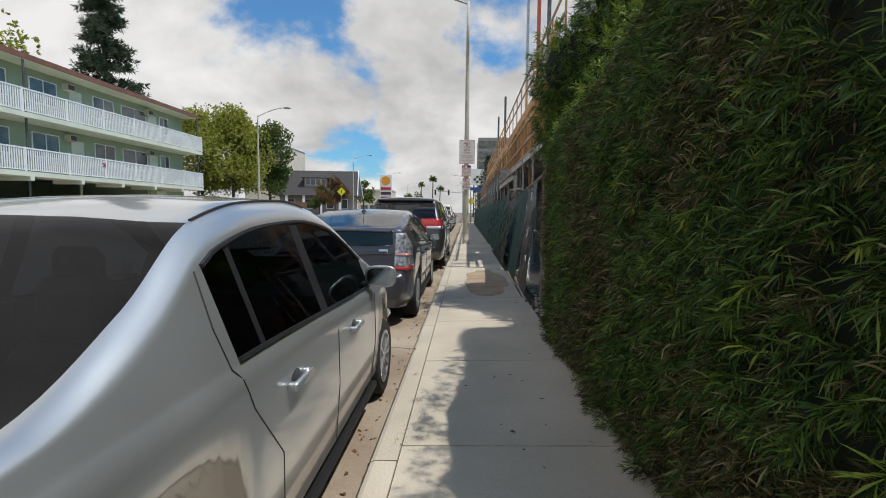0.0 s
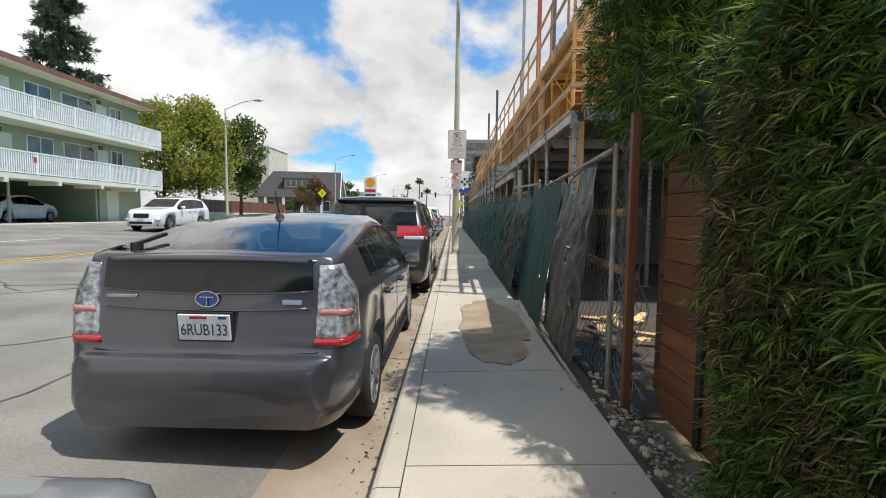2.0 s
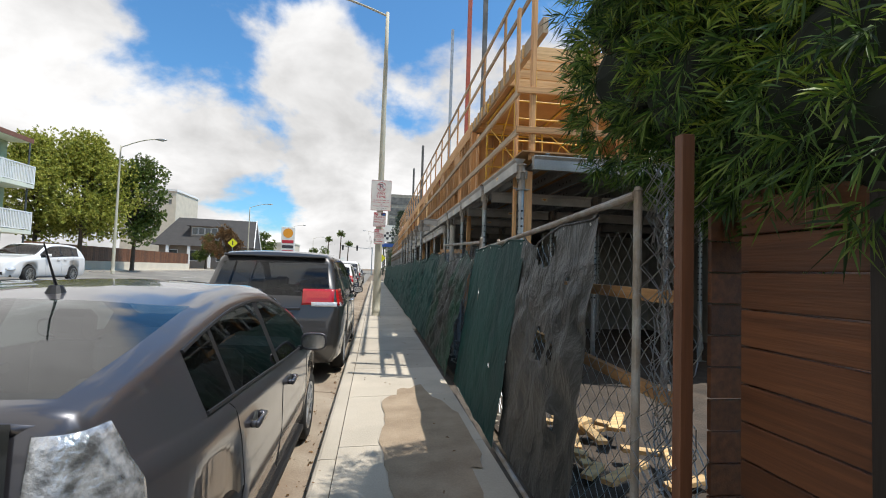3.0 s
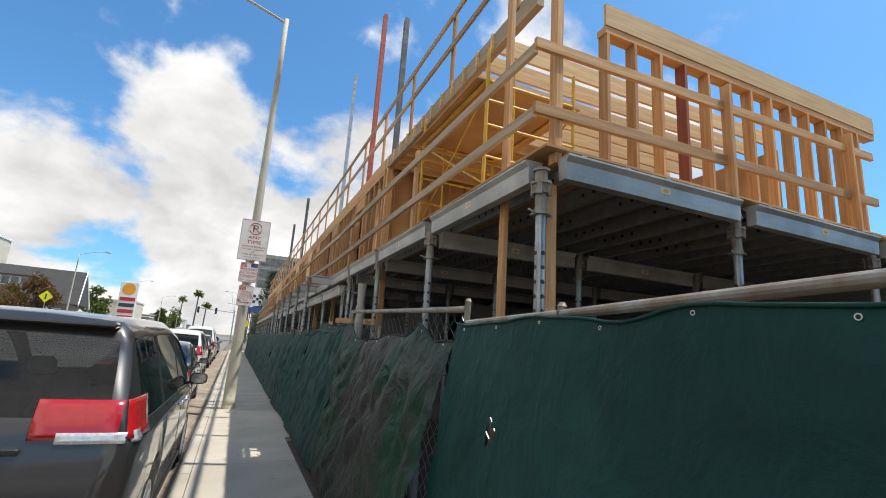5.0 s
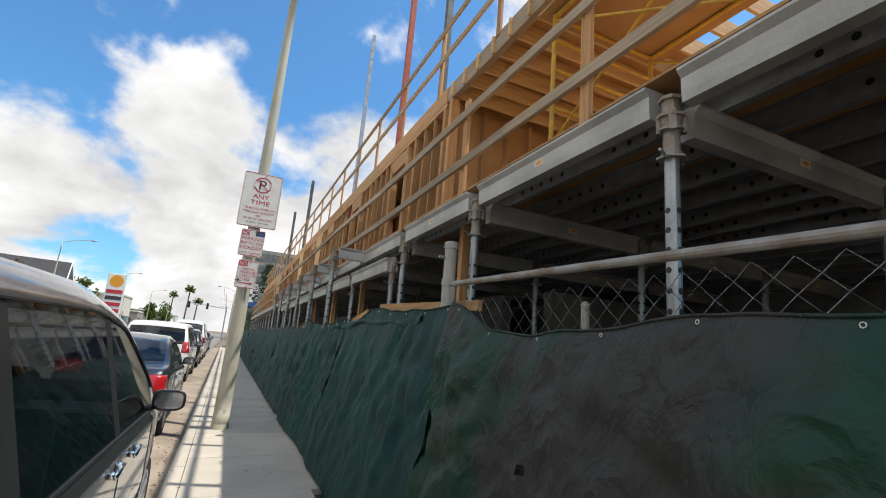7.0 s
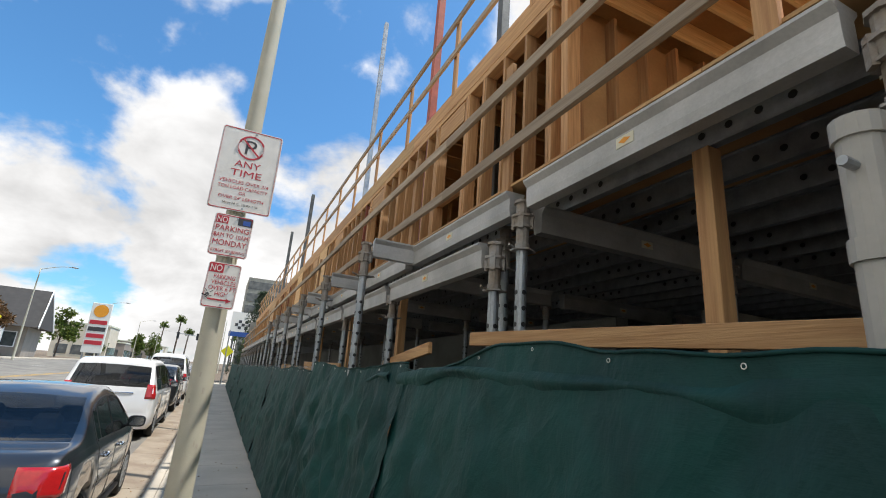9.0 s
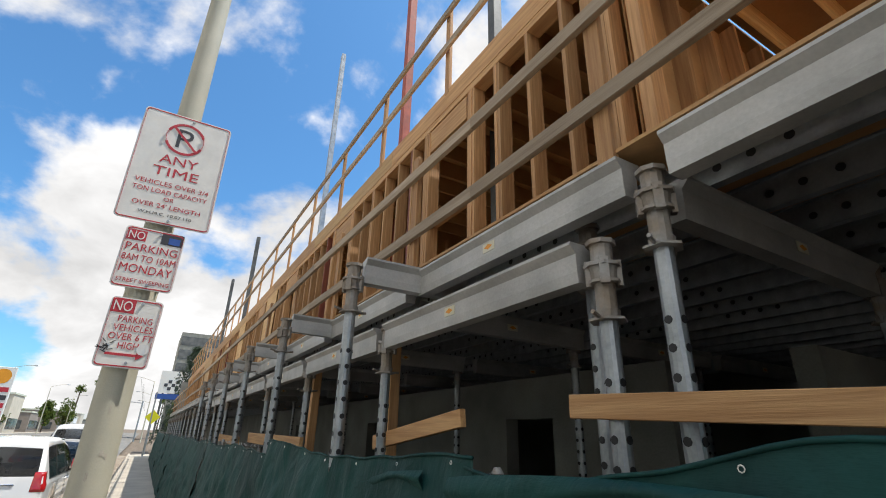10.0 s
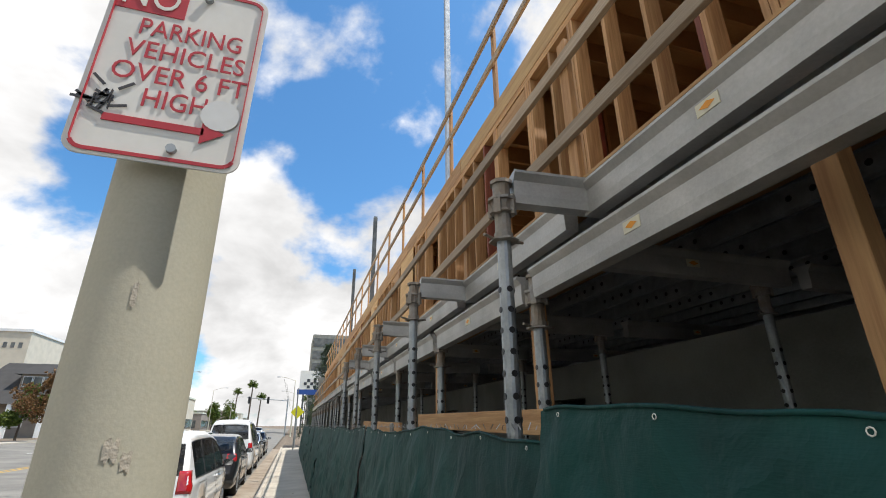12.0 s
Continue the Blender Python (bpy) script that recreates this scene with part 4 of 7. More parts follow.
    for y in s["seats"]:
        for x in (-0.36, 0.36):
            bm = bmesh.new()
            box(bm, x - 0.24, x + 0.24, y - 0.1, y + 0.42, 0.35, 0.58, None, 0.05)
            box(bm, x - 0.23, x + 0.23, y - 0.16, y - 0.02, 0.5, zb + 0.10, pose(0, 0, 0, 0, 0, 0), 0.05)
            box(bm, x - 0.12, x + 0.12, y - 0.17, y - 0.06, zb + 0.12, zb + 0.30, None, 0.04)
            part("seat", bm, s.get("cabin", M["cabin"]), e, "cloth car seat with head restraint")
    part("dashboard", bmbox(-s["W"] * 0.8, s["W"] * 0.8, s["glass_top"][1][1] - 0.75, s["glass_top"][1][1] - 0.15, 0.55, zb - 0.02, None, 0.05), M["trim"], e)
    part("parcel_shelf", bmbox(-s["W"] * 0.72, s["W"] * 0.72, s["glass_top"][0][0] + 0.12, s["seats"][0] - 0.1, zb - 0.32, zb - 0.26), M["trim"], e)
    e.matrix_basis = pose(*at, 0, 0, turn)
    return e, sh


def rear_plate(e, sh, z, tilt, text="", w=0.305):
    y = sh.rear_y(z)
    fr = part("licence_plate", bmbox(-w / 2, w / 2, -0.006, 0.006, -0.0775, 0.0775, Matrix.Translation((0, y - 0.03, z)) @ pose(0, 0, 0, tilt), 0.004), M["plate"], e, "white licence plate with dark blue characters")
    if text:
        part("plate_frame", bmbox(-w / 2 - 0.012, w / 2 + 0.012, 0.004, 0.02, -0.09, 0.09, Matrix.Translation((0, y - 0.03, z)) @ pose(0, 0, 0, tilt), 0.004), M["trim"], fr)
        lt = lettering(text, (0, 0, 0), 0.068, M["plate_blue"], fr, 0.27, "raised dark characters")
        lt.matrix_basis = Matrix.Translation((0, y - 0.03, z)) @ pose(0, 0, 0, tilt) @ Matrix.Translation((0, -0.009, -0.012))
        for x, ww, mt in ((-0.03, 0.10, "sign_red"), (0.11, 0.05, "logo_blue")):
            part("plate_print", bmbox(x - ww / 2, x + ww / 2, -0.008, -0.006, 0.052, 0.068, Matrix.Translation((0, y - 0.03, z)) @ pose(0, 0, 0, tilt)), M[mt], fr)
    return fr


def emblem(e, sh, z, rx, rz, back=0.015, colour=None):
    y = sh.rear_y(z) - back
    bm = bmesh.new()
    n = 24
    for i in range(n):
        a0, a1 = 2 * math.pi * i / n, 2 * math.pi * (i + 1) / n
        tube(bm, (rx * math.cos(a0), y, z + rz * math.sin(a0)), (rx * math.cos(a1), y, z + rz * math.sin(a1)), 0.006, 6)
    em = part("emblem", bm, M["chrome"], e, "oval chrome emblem")
    bm = bmesh.new()
    bmesh.ops.create_circle(bm, cap_ends=True, segments=24, radius=1)
    bmesh.ops.transform(bm, matrix=Matrix.Translation((0, y + 0.002, z)) @ pose(0, 0, 0, 90) @ Matrix.Diagonal((rx, rz, 1, 1)), verts=bm.verts[:])
    part("emblem_field", bm, colour or M["trim"], em)
    bm = bmesh.new()
    tube(bm, (-rx * 0.6, y - 0.003, z + rz * 0.25), (rx * 0.6, y - 0.003, z + rz * 0.25), 0.005, 6)
    tube(bm, (0, y - 0.003, z + rz * 0.3), (0, y - 0.003, z - rz * 0.8), 0.005, 6)
    part("emblem_bars", bm, M["chrome"], em)


def corner_lamp(e, sh, name, z0, z1, u0, u1, material, lab, lift=0.008, nz=6, nu=8, lean=0.0):
    """A wrapped rear lamp: rows over height, columns from the tail panel (u=0) round the corner (u=1)."""
    made = []
    for sd in (1, -1):
        bm = bmesh.new()
        def at(a, b):
            z = z0 + (z1 - z0) * b
            u = u0 + (u1 - u0) * a + lean * b
            yr = sh.rear_y(z, 0, 0.8)
            # walk along the outline at this height: from the panel outwards, then forwards
            best = []
            for k in range(40):
                y = yr + 0.012 * k
                p = sh.section(y)
                xx = 0
                for q, r in zip(p, p[1:]):
                    if min(q.z, r.z) <= z <= max(q.z, r.z) and abs(r.z - q.z) > 1e-6:
                        xx = max(xx, q.x + (r.x - q.x) * (z - q.z) / (r.z - q.z))
                best.append((xx, y))
            ln = [0]
            for (xa, ya), (xb, yb) in zip(best, best[1:]):
                ln.append(ln[-1] + math.hypot(xb - xa, yb - ya))
            goal = u
            for k in range(len(ln) - 1):
                if ln[k + 1] >= goal:
                    t = (goal - ln[k]) / max(1e-6, ln[k + 1] - ln[k])
                    xa, ya = best[k]
                    xb, yb = best[k + 1]
                    x, y = xa + (xb - xa) * t, ya + (yb - ya) * t
                    nx, ny = (yb - ya), -(xb - xa)
                    l = math.hypot(nx, ny) or 1
                    return ((x + lift * nx / l) * sd, y + lift * ny / l, z)
            x, y = best[-1]
            return ((x + lift) * sd, y, z)
        sheet(bm, at, nu, nz)
        bmesh.ops.recalc_face_normals(bm, faces=bm.faces[:])
        r = bmesh.ops.extrude_face_region(bm, geom=bm.faces[:])
        bmesh.ops.translate(bm, vec=(-0.012 * sd, 0.012, 0), verts=[v for v in r["geom"] if isinstance(v, bmesh.types.BMVert)])
        bmesh.ops.recalc_face_normals(bm, faces=bm.faces[:])
        made.append(part(name, bm, material, e, lab, True))
    return made


def half_width(sh, y, z):
    """Half width of the body at a length and height, over all of its section."""
    x = 0.0
    p = sh.section(y)
    for a, b in zip(p, p[1:]):
        if min(a.z, b.z) <= z <= max(a.z, b.z) and abs(b.z - a.z) > 1e-6:
            x = max(x, a.x + (b.x - a.x) * (z - a.z) / (b.z - a.z))
    return x


def tail_y(sh, x, z):
    """How far forward the tail surface lies at a half width and height."""
    y = sh.rear_y(z)
    while y < 0.9 and half_width(sh, y, z) < x:
        y += 0.004
    return y


def wrap_lamp(e, sh, name, z0, z1, inner, material, lab, lift, deep=0.34, nz=10, nu=10):
    """A rear lamp that wraps from the tail panel round the corner, pointed at its top."""
    for sd in (1, -1):
        bm = bmesh.new()

        def at(u, v):
            z = z0 + (z1 - z0) * v
            xo = half_width(sh, deep - 0.05 * v, z)
            xi = inner + 0.012 * v
            x = xi + (xo - xi) * math.sin(u * math.pi / 2)
            return ((x + lift * u) * sd, tail_y(sh, x - 0.001, z) - lift * (1.2 - u), z)
        sheet(bm, at, nu, max(2, int(nz * (z1 - z0) / 0.3)))
        bmesh.ops.recalc_face_normals(bm, faces=bm.faces[:])
        r = bmesh.ops.extrude_face_region(bm, geom=bm.faces[:])
        bmesh.ops.translate(bm, vec=(-0.014 * sd, 0.014, 0), verts=[v for v in r["geom"] if isinstance(v, bmesh.types.BMVert)])
        bmesh.ops.recalc_face_normals(bm, faces=bm.faces[:])
        part(name, bm, material, e, lab, True)


PLAN = [(0, 0.90), (0.06, 0.945), (0.18, 0.97), (0.5, 0.99), (1.0, 1.0), (3.2, 1.0), (3.8, 0.96), (4.15, 0.88), (4.3, 0.74), (4.4, 0.60)]


def scaled_plan(L):
    return [(a if a < 1.5 else a * L / 4.4, b) for a, b in PLAN]


SEDAN = dict(L=4.30, W=0.845, R=0.30, axles=(0.86, 3.53), sill=0.20, paint=M["silver"], glass=M["glass_dark"],
             top=[(0, 0.60), (0.03, 0.82), (0.10, 0.98), (0.22, 1.05), (0.55, 1.08), (0.90, 1.22), (1.30, 1.44), (1.7, 1.51), (2.1, 1.525), (2.5, 1.48), (3.2, 1.12), (3.4, 1.05), (3.9, 0.93), (4.18, 0.78), (4.30, 0.50)],
             belt=[(0, 0.58), (0.15, 0.94), (0.6, 1.0), (1.2, 0.995), (2.6, 0.94), (3.3, 0.92), (3.9, 0.82), (4.30, 0.46)], plan=scaled_plan(4.30),
             glass_top=[(0.58, 1.28), (2.50, 3.30)], glass_side=[(1.18, 3.02)], pillars=[(1.34, 1.375), (1.98, 2.08)],
             seams=[[(1.14, 1.28), (1.12, 1.12), (1.13, 1.0), (1.20, 0.86), (1.40, 0.62), (1.46, 0.24), (2.12, 0.22), (2.13, 0.94)], [(2.13, 0.24), (2.98, 0.22), (3.05, 0.55), (3.05, 0.90)], [(0.25, 1.0), (0.28, 0.8), (0.3, 0.62)]],
             handles=[(1.54, 0.83), (2.44, 0.81)], mirror=(2.90, 1.00), mirror_paint=M["silver"], seats=(1.25, 2.1))

PRIUS = dict(L=4.46, W=0.885, R=0.31, axles=(0.86, 3.56), sill=0.22, paint=M["charcoal"], glass=M["glass_green"],
             top=[(0, 0.50), (0.015, 0.60), (0.03, 0.655), (0.10, 0.675), (0.125, 0.80), (0.15, 1.0), (0.175, 1.20), (0.185, 1.245), (0.24, 1.262), (0.6, 1.335), (1.1, 1.425), (1.6, 1.485), (2.0, 1.50), (2.45, 1.475), (2.8, 1.39), (3.7, 1.00), (4.1, 0.86), (4.36, 0.70), (4.46, 0.48)],
             belt=[(0, 0.46), (0.05, 0.60), (0.14, 0.90), (0.22, 1.08), (0.6, 1.05), (1.2, 1.02), (2.4, 0.95), (3.6, 0.89), (4.1, 0.78), (4.46, 0.46)],
             plan=[(0, 0.80), (0.03, 0.845), (0.08, 0.885), (0.18, 0.93), (0.35, 0.965), (0.7, 0.995), (1.0, 1.0), (3.24, 1.0), (3.85, 0.96), (4.2, 0.88), (4.36, 0.74), (4.46, 0.60)],
             glass_top=[(0.25, 1.16), (2.74, 3.62)], glass_side=[(0.78, 3.35)], pillars=[(1.10, 1.14), (2.02, 2.12)], tumble=0.42,
             seams=[[(1.02, 1.03), (1.12, 0.85), (1.20, 0.6), (1.24, 0.24), (2.05, 0.22), (2.06, 0.96)], [(2.06, 0.24), (3.02, 0.22), (3.10, 0.55), (3.10, 0.90)]],
             handles=[(1.36, 0.86), (2.32, 0.83)], mirror=(2.90, 0.97), mirror_paint=M["charcoal"], seats=(1.3, 2.2), handle=M["charcoal"])

VAN = dict(L=5.08, W=0.985, R=0.34, axles=(1.02, 4.05), sill=0.22, paint=M["van_paint"], glass=M["glass_tint"], tumble=0.26,
           top=[(0, 0.62), (0.02, 0.80), (0.06, 1.02), (0.09, 1.16), (0.32, 1.60), (0.35, 1.69), (0.42, 1.775), (0.8, 1.81), (2.2, 1.825), (3.0, 1.74), (3.3, 1.62), (4.2, 1.14), (4.7, 0.99), (4.96, 0.78), (5.08, 0.5)],
           belt=[(0, 0.58), (0.08, 1.05), (0.5, 1.09), (3.0, 1.05), (4.2, 1.0), (4.7, 0.88), (5.08, 0.46)], plan=scaled_plan(5.08),
           glass_top=[(0.095, 0.335), (3.25, 4.15)], glass_side=[(0.42, 3.95)], pillars=[(1.22, 1.36), (2.52, 2.64)],
           seams=[[(1.32, 1.08), (1.34, 0.62), (1.50, 0.26), (2.56, 0.24), (2.58, 1.04)], [(2.58, 0.26), (3.55, 0.24), (3.64, 0.6), (3.64, 1.0)], [(0.55, 1.02), (1.3, 1.0)]],
           handles=[(2.36, 0.98), (2.86, 0.96)], mirror=(3.62, 1.10), mirror_paint=M["van_paint"], seats=(1.0, 2.0, 2.9), handle=M["chrome"])


def make_cars():
    zr = -0.165
    s1 = dict(SEDAN)
    e, sh = make_car("silver_sedan", s1, (-0.965, -0.80, zr), "silver compact sedan with tinted windows parked at the kerb")
    for sd in (1, -1):
        bm = bmesh.new()
        wire(bm, [Vector((sd * (sh.section(y)[9].x), y, sh.section(y)[9].z + 0.001)) for y in [1.3 + 0.1 * k for k in range(12)]], 0.006, 5)
        part("roof_seam", bm, M["trim"], e)
    rear_plate(e, sh, 0.86, 8)
    corner_lamp(e, sh, "tail_light", 0.72, 0.92, 0.52, 0.86, M["tail_red"], "red tail light lens")
    # wipers and cowl
    for x0, x1 in ((-0.55, 0.05), (0.05, 0.6)):
        bm = beam(bmesh.new(), (x0, 3.22, curve(s1["top"], 3.22) + 0.012), (x1, 3.12, curve(s1["top"], 3.12) + 0.02), 0.02, 0.015)
        part("wiper", bm, M["trim"], e)
    bm = bmesh.new()
    sheet(bm, lambda u, v: (-0.66 + 1.32 * u, 3.26 + 0.13 * v, curve(s1["top"], 3.26 + 0.13 * v) + 0.006 - 0.05 * (2 * u - 1) ** 2), 12, 2)
    part("cowl_panel", bm, M["trim"], e, "black cowl panel under the windscreen")

    e, sh = make_car("charcoal_hatchback", PRIUS, (-1.035, 4.75, zr), "charcoal grey hybrid hatchback parked at the kerb")
    rear_plate(e, sh, 0.825, 6, "6RUB133")
    emblem(e, sh, 0.985, 0.068, 0.046, 0.012, M["logo_blue"])
    bm = bmesh.new()
    sheet(bm, lambda u, v: ((-0.62 + 1.24 * u) * (1 - 0.02 * v), tail_y(sh, abs(-0.62 + 1.24 * u), 1.045 + 0.175 * v) - 0.012, 1.045 + 0.175 * v - 0.03 * (1 - v) * (1 - (2 * u - 1) ** 2)), 20, 5)
    bmesh.ops.recalc_face_normals(bm, faces=bm.faces[:])
    part("lower_rear_window", bm, M["glass_black"], e, "dark lower rear window", True)
    bm = bmesh.new()
    sheet(bm, lambda u, v: ((-0.665 + 1.33 * u), 0.115 + 0.16 * v + 0.07 * (2 * u - 1) ** 2, 1.232 + 0.034 * v - 0.02 * (2 * u - 1) ** 2), 18, 3)
    r = bmesh.ops.extrude_face_region(bm, geom=bm.faces[:])
    bmesh.ops.translate(bm, vec=(0, 0, -0.024), verts=[v for v in r["geom"] if isinstance(v, bmesh.types.BMVert)])
    bmesh.ops.recalc_face_normals(bm, faces=bm.faces[:])
    part("spoiler", bm, M["charcoal"], e, "thin rear spoiler lip", True)
    for z0, lab in ((0.915, "tailgate crease above the plate"), (1.012, "tailgate ledge under the lower window")):
        bm = bmesh.new()
        wire(bm, [Vector((x, tail_y(sh, abs(x), z0) - 0.004, z0 + 0.02 * (x / 0.6) ** 2)) for x in [-0.6 + 0.1 * k for k in range(13)]], 0.007, 6)
        part("garnish", bm, M["charcoal"], e, lab, True)
    bm = bmesh.new()
    pts = [Vector((x, tail_y(sh, abs(x), 0.685) - 0.003, 0.665 + 0.10 * max(0.0, abs(x) - 0.35) ** 1.3)) for x in [-0.66 + 0.11 * k for k in range(13)]]
    wire(bm, pts, 0.006, 5)
    part("tailgate_gap", bm, M["trim"], e, "dark gap under the tailgate", True)
    yb = sh.rear_y(0.98)
    part("badge", bmbox(0.44, 0.56, yb - 0.012, yb + 0.02, 0.955, 0.985, None, 0.003), M["chrome"], e, "small chrome badge")
    part("badge", bmbox(-0.60, -0.42, yb - 0.008, yb + 0.02, 0.985, 1.005, None, 0.003), M["galv"], e, "small chrome model badge")
    bm = bmesh.new()
    tube(bm, (-0.50, 0.27, 1.25), (-0.50, 0.275, 1.30), 0.035, 12)
    beam(bm, (-0.50, 0.28, 1.295), (-0.46, 0.50, 1.345), 0.03, 0.02)
    part("rear_wiper", bm, M["trim"], e, "black rear wiper on its pivot")
    bm = bmesh.new()
    tube(bm, (0, 1.30, 1.44), (0, 1.30, 1.485), 0.045, 12, 0.025)
    tube(bm, (0, 1.30, 1.48), (0, 1.20, 1.67), 0.006, 6, 0.003)
    part("aerial", bm, M["trim"], e, "short black roof aerial")
    wrap_lamp(e, sh, "tail_light", 0.765, 1.19, 0.645, M["lamp_smoke"], "tall clear tail light cluster with chrome reflector", 0.010)
    wrap_lamp(e, sh, "tail_light_red", 0.725, 0.764, 0.63, M["tail_red"], "red lower tail light strip", 0.012)
    wrap_lamp(e, sh, "tail_light_band", 0.90, 0.935, 0.665, M["lamp_pink"], "pinkish lamp band inside the clear lens", 0.015, 0.25)
    bm = bmesh.new()
    wire(bm, [Vector((x, 0.02 + 0.10 * (abs(x) / 0.7) ** 2.5, 0.34)) for x in [-0.7 + 0.1 * k for k in range(15)]], 0.012, 6)
    part("bumper_line", bm, M["trim"], e, "dark lower bumper crease", True)

    e, sh = make_car("grey_minivan", VAN, (-1.01, 10.36, zr + 0.03), "dark grey minivan with red tail lights parked at the kerb", category="minivan")
    corner_lamp(e, sh, "tail_light", 1.05, 1.27, 0.42, 1.26, M["tail_red"], "large red wrapped tail light", 0.014, 6, 12)
    corner_lamp(e, sh, "tail_light_clear", 1.03, 1.09, 0.55, 1.05, M["lamp_clear"], "clear reversing light strip", 0.018, 3, 6)
    emblem(e, sh, 1.10, 0.07, 0.045, 0.02)
    part("garnish", bmbox(-0.40, 0.40, sh.rear_y(1.0) - 0.03, sh.rear_y(1.0) + 0.02, 0.975, 1.015, None, 0.01), M["van_paint"], e, "tailgate grip bar")
    rear_plate(e, sh, 0.86, 3)
    part("tailgate_recess", bmbox(-0.30, 0.30, sh.rear_y(0.86) - 0.018, sh.rear_y(0.86) + 0.0, 0.75, 0.96, None, 0.01), M["van_paint"], e)
    part("roof_spoiler", bmbox(-0.70, 0.70, 0.26, 0.55, 1.70, 1.74, None, 0.014), M["van_paint"], e, "dark roof spoiler lip")
    part("bumper_lip", bmbox(-0.80, 0.80, -0.03, 0.14, 0.46, 0.60, None, 0.04), M["van_paint"], e)

    s4 = dict(SEDAN, paint=M["navy"], glass=M["glass_tint"], mirror_paint=M["navy"], handle=M["chrome"])
    e, sh = make_car("slate_sedan", s4, (-1.17, 18.15, zr), "dark slate sedan parked at the kerb")
    corner_lamp(e, sh, "tail_light", 0.74, 0.96, 0.50, 0.90, M["tail_red"], "red tail light lens")
    rear_plate(e, sh, 0.86, 8)

    s5 = dict(VAN, paint=M["white_car"], mirror_paint=M["black_car"], handle=M["white_car"])
    e, sh = make_car("white_minivan", s5, (-1.55, 26.4, zr + 0.02), "white minivan with red tail lights parked at the kerb", category="minivan")
    corner_lamp(e, sh, "tail_light", 0.92, 1.24, 0.74, 0.98, M["tail_red"], "tall red tail light", 0.014, 6, 6)
    part("roof_rail", bmbox(0.68, 0.72, 0.9, 3.0, 1.73, 1.77, None, 0.01), M["chrome"], e)
    part("roof_rail", bmbox(-0.72, -0.68, 0.9, 3.0, 1.73, 1.77, None, 0.01), M["chrome"], e)
    part("garnish", bmbox(-0.5, 0.5, sh.rear_y(1.04) - 0.025, sh.rear_y(1.04) + 0.01, 1.02, 1.05, None, 0.006), M["chrome"], e)
    rear_plate(e, sh, 0.90, 3)

    suv = dict(VAN, L=4.55, W=0.92, axles=(0.93, 3.63), R=0.35, paint=M["white_car"], mirror_paint=M["white_car"], handle=M["white_car"],
               top=[(0, 0.65), (0.03, 0.9), (0.10, 1.12), (0.45, 1.52), (0.6, 1.61), (1.6, 1.67), (2.2, 1.64), (2.5, 1.56), (3.3, 1.13), (4.1, 1.0), (4.42, 0.85), (4.55, 0.5)],
               belt=[(0, 0.6), (0.1, 1.08), (0.6, 1.12), (2.5, 1.04), (3.3, 1.0), (4.1, 0.9), (4.55, 0.46)], plan=scaled_plan(4.55),
               glass_top=[(0.12, 0.44), (2.45, 3.25)], glass_side=[(0.6, 3.05)], pillars=[(0.95, 1.05), (1.72, 1.82)],
               seams=[[(1.0, 1.08), (1.15, 0.5), (1.3, 0.26), (1.78, 0.24), (1.79, 1.06)], [(1.79, 0.26), (2.7, 0.24), (2.8, 0.6), (2.8, 1.0)]], handles=[(1.6, 0.98), (2.05, 0.96)], mirror=(2.75, 1.10), seats=(1.0, 1.7))
    e, sh = make_car("white_crossover", suv, (-14.1, 28.2, road_z(-14.9)), "white crossover car driving on the far lane", 180.0, "car")
    y = suv["L"]
    part("grille", bmbox(-0.36, 0.36, y - 0.13, y - 0.02, 0.60, 0.82, None, 0.03), M["trim"], e, "black mesh grille")
    part("front_bumper_grille", bmbox(-0.55, 0.55, y - 0.06, y + 0.01, 0.32, 0.45, None, 0.02), M["trim"], e)
    part("licence_plate", bmbox(-0.15, 0.15, y + 0.0, y + 0.02, 0.50, 0.58), M["plate"], e)

    blk = dict(suv, paint=M["black_car"], mirror_paint=M["black_car"], handle=M["black_car"])
    e, sh = make_car("black_suv", blk, (-1.5, 33.2, zr + 0.02), "black sport utility vehicle parked at the kerb")
    corner_lamp(e, sh, "tail_light", 0.95, 1.15, 0.6, 0.9, M["tail_red"], "red tail light lens")
    part("spare_wheel_cover", bmtube((0, -0.16, 1.0), (0, 0.02, 1.0), 0.34, 24), M["trim"], e, "spare wheel on the tailgate")
    wv = dict(VAN, paint=M["white_car"], mirror_paint=M["black_car"], handle=M["trim"])
    wv["top"] = [(a, b * 1.18) for a, b in VAN["top"]]
    e, sh = make_car("white_work_van", wv, (-1.6, 39.5, zr + 0.03), "tall white work van parked at the kerb", category="van")
    corner_lamp(e, sh, "tail_light", 0.92, 1.24, 0.76, 0.98, M["tail_red"], "tall red tail light", 0.014, 6, 6)
    for k, (mt, lb, x, y) in enumerate((("silver", "silver car parked far along the kerb", -1.6, 47.0), ("black_car", "black car parked far along the kerb", -1.6, 53.0), ("white_car", "white car waiting far up the street", -5.0, 74.0), ("navy", "dark car far up the street", -7.6, 88.0), ("silver", "silver car far up the street", -4.6, 104.0))):
        make_car("far_car", dict(SEDAN, paint=M[mt], mirror_paint=M[mt]), (x, y, road_z(x)), lb)


make_cars()

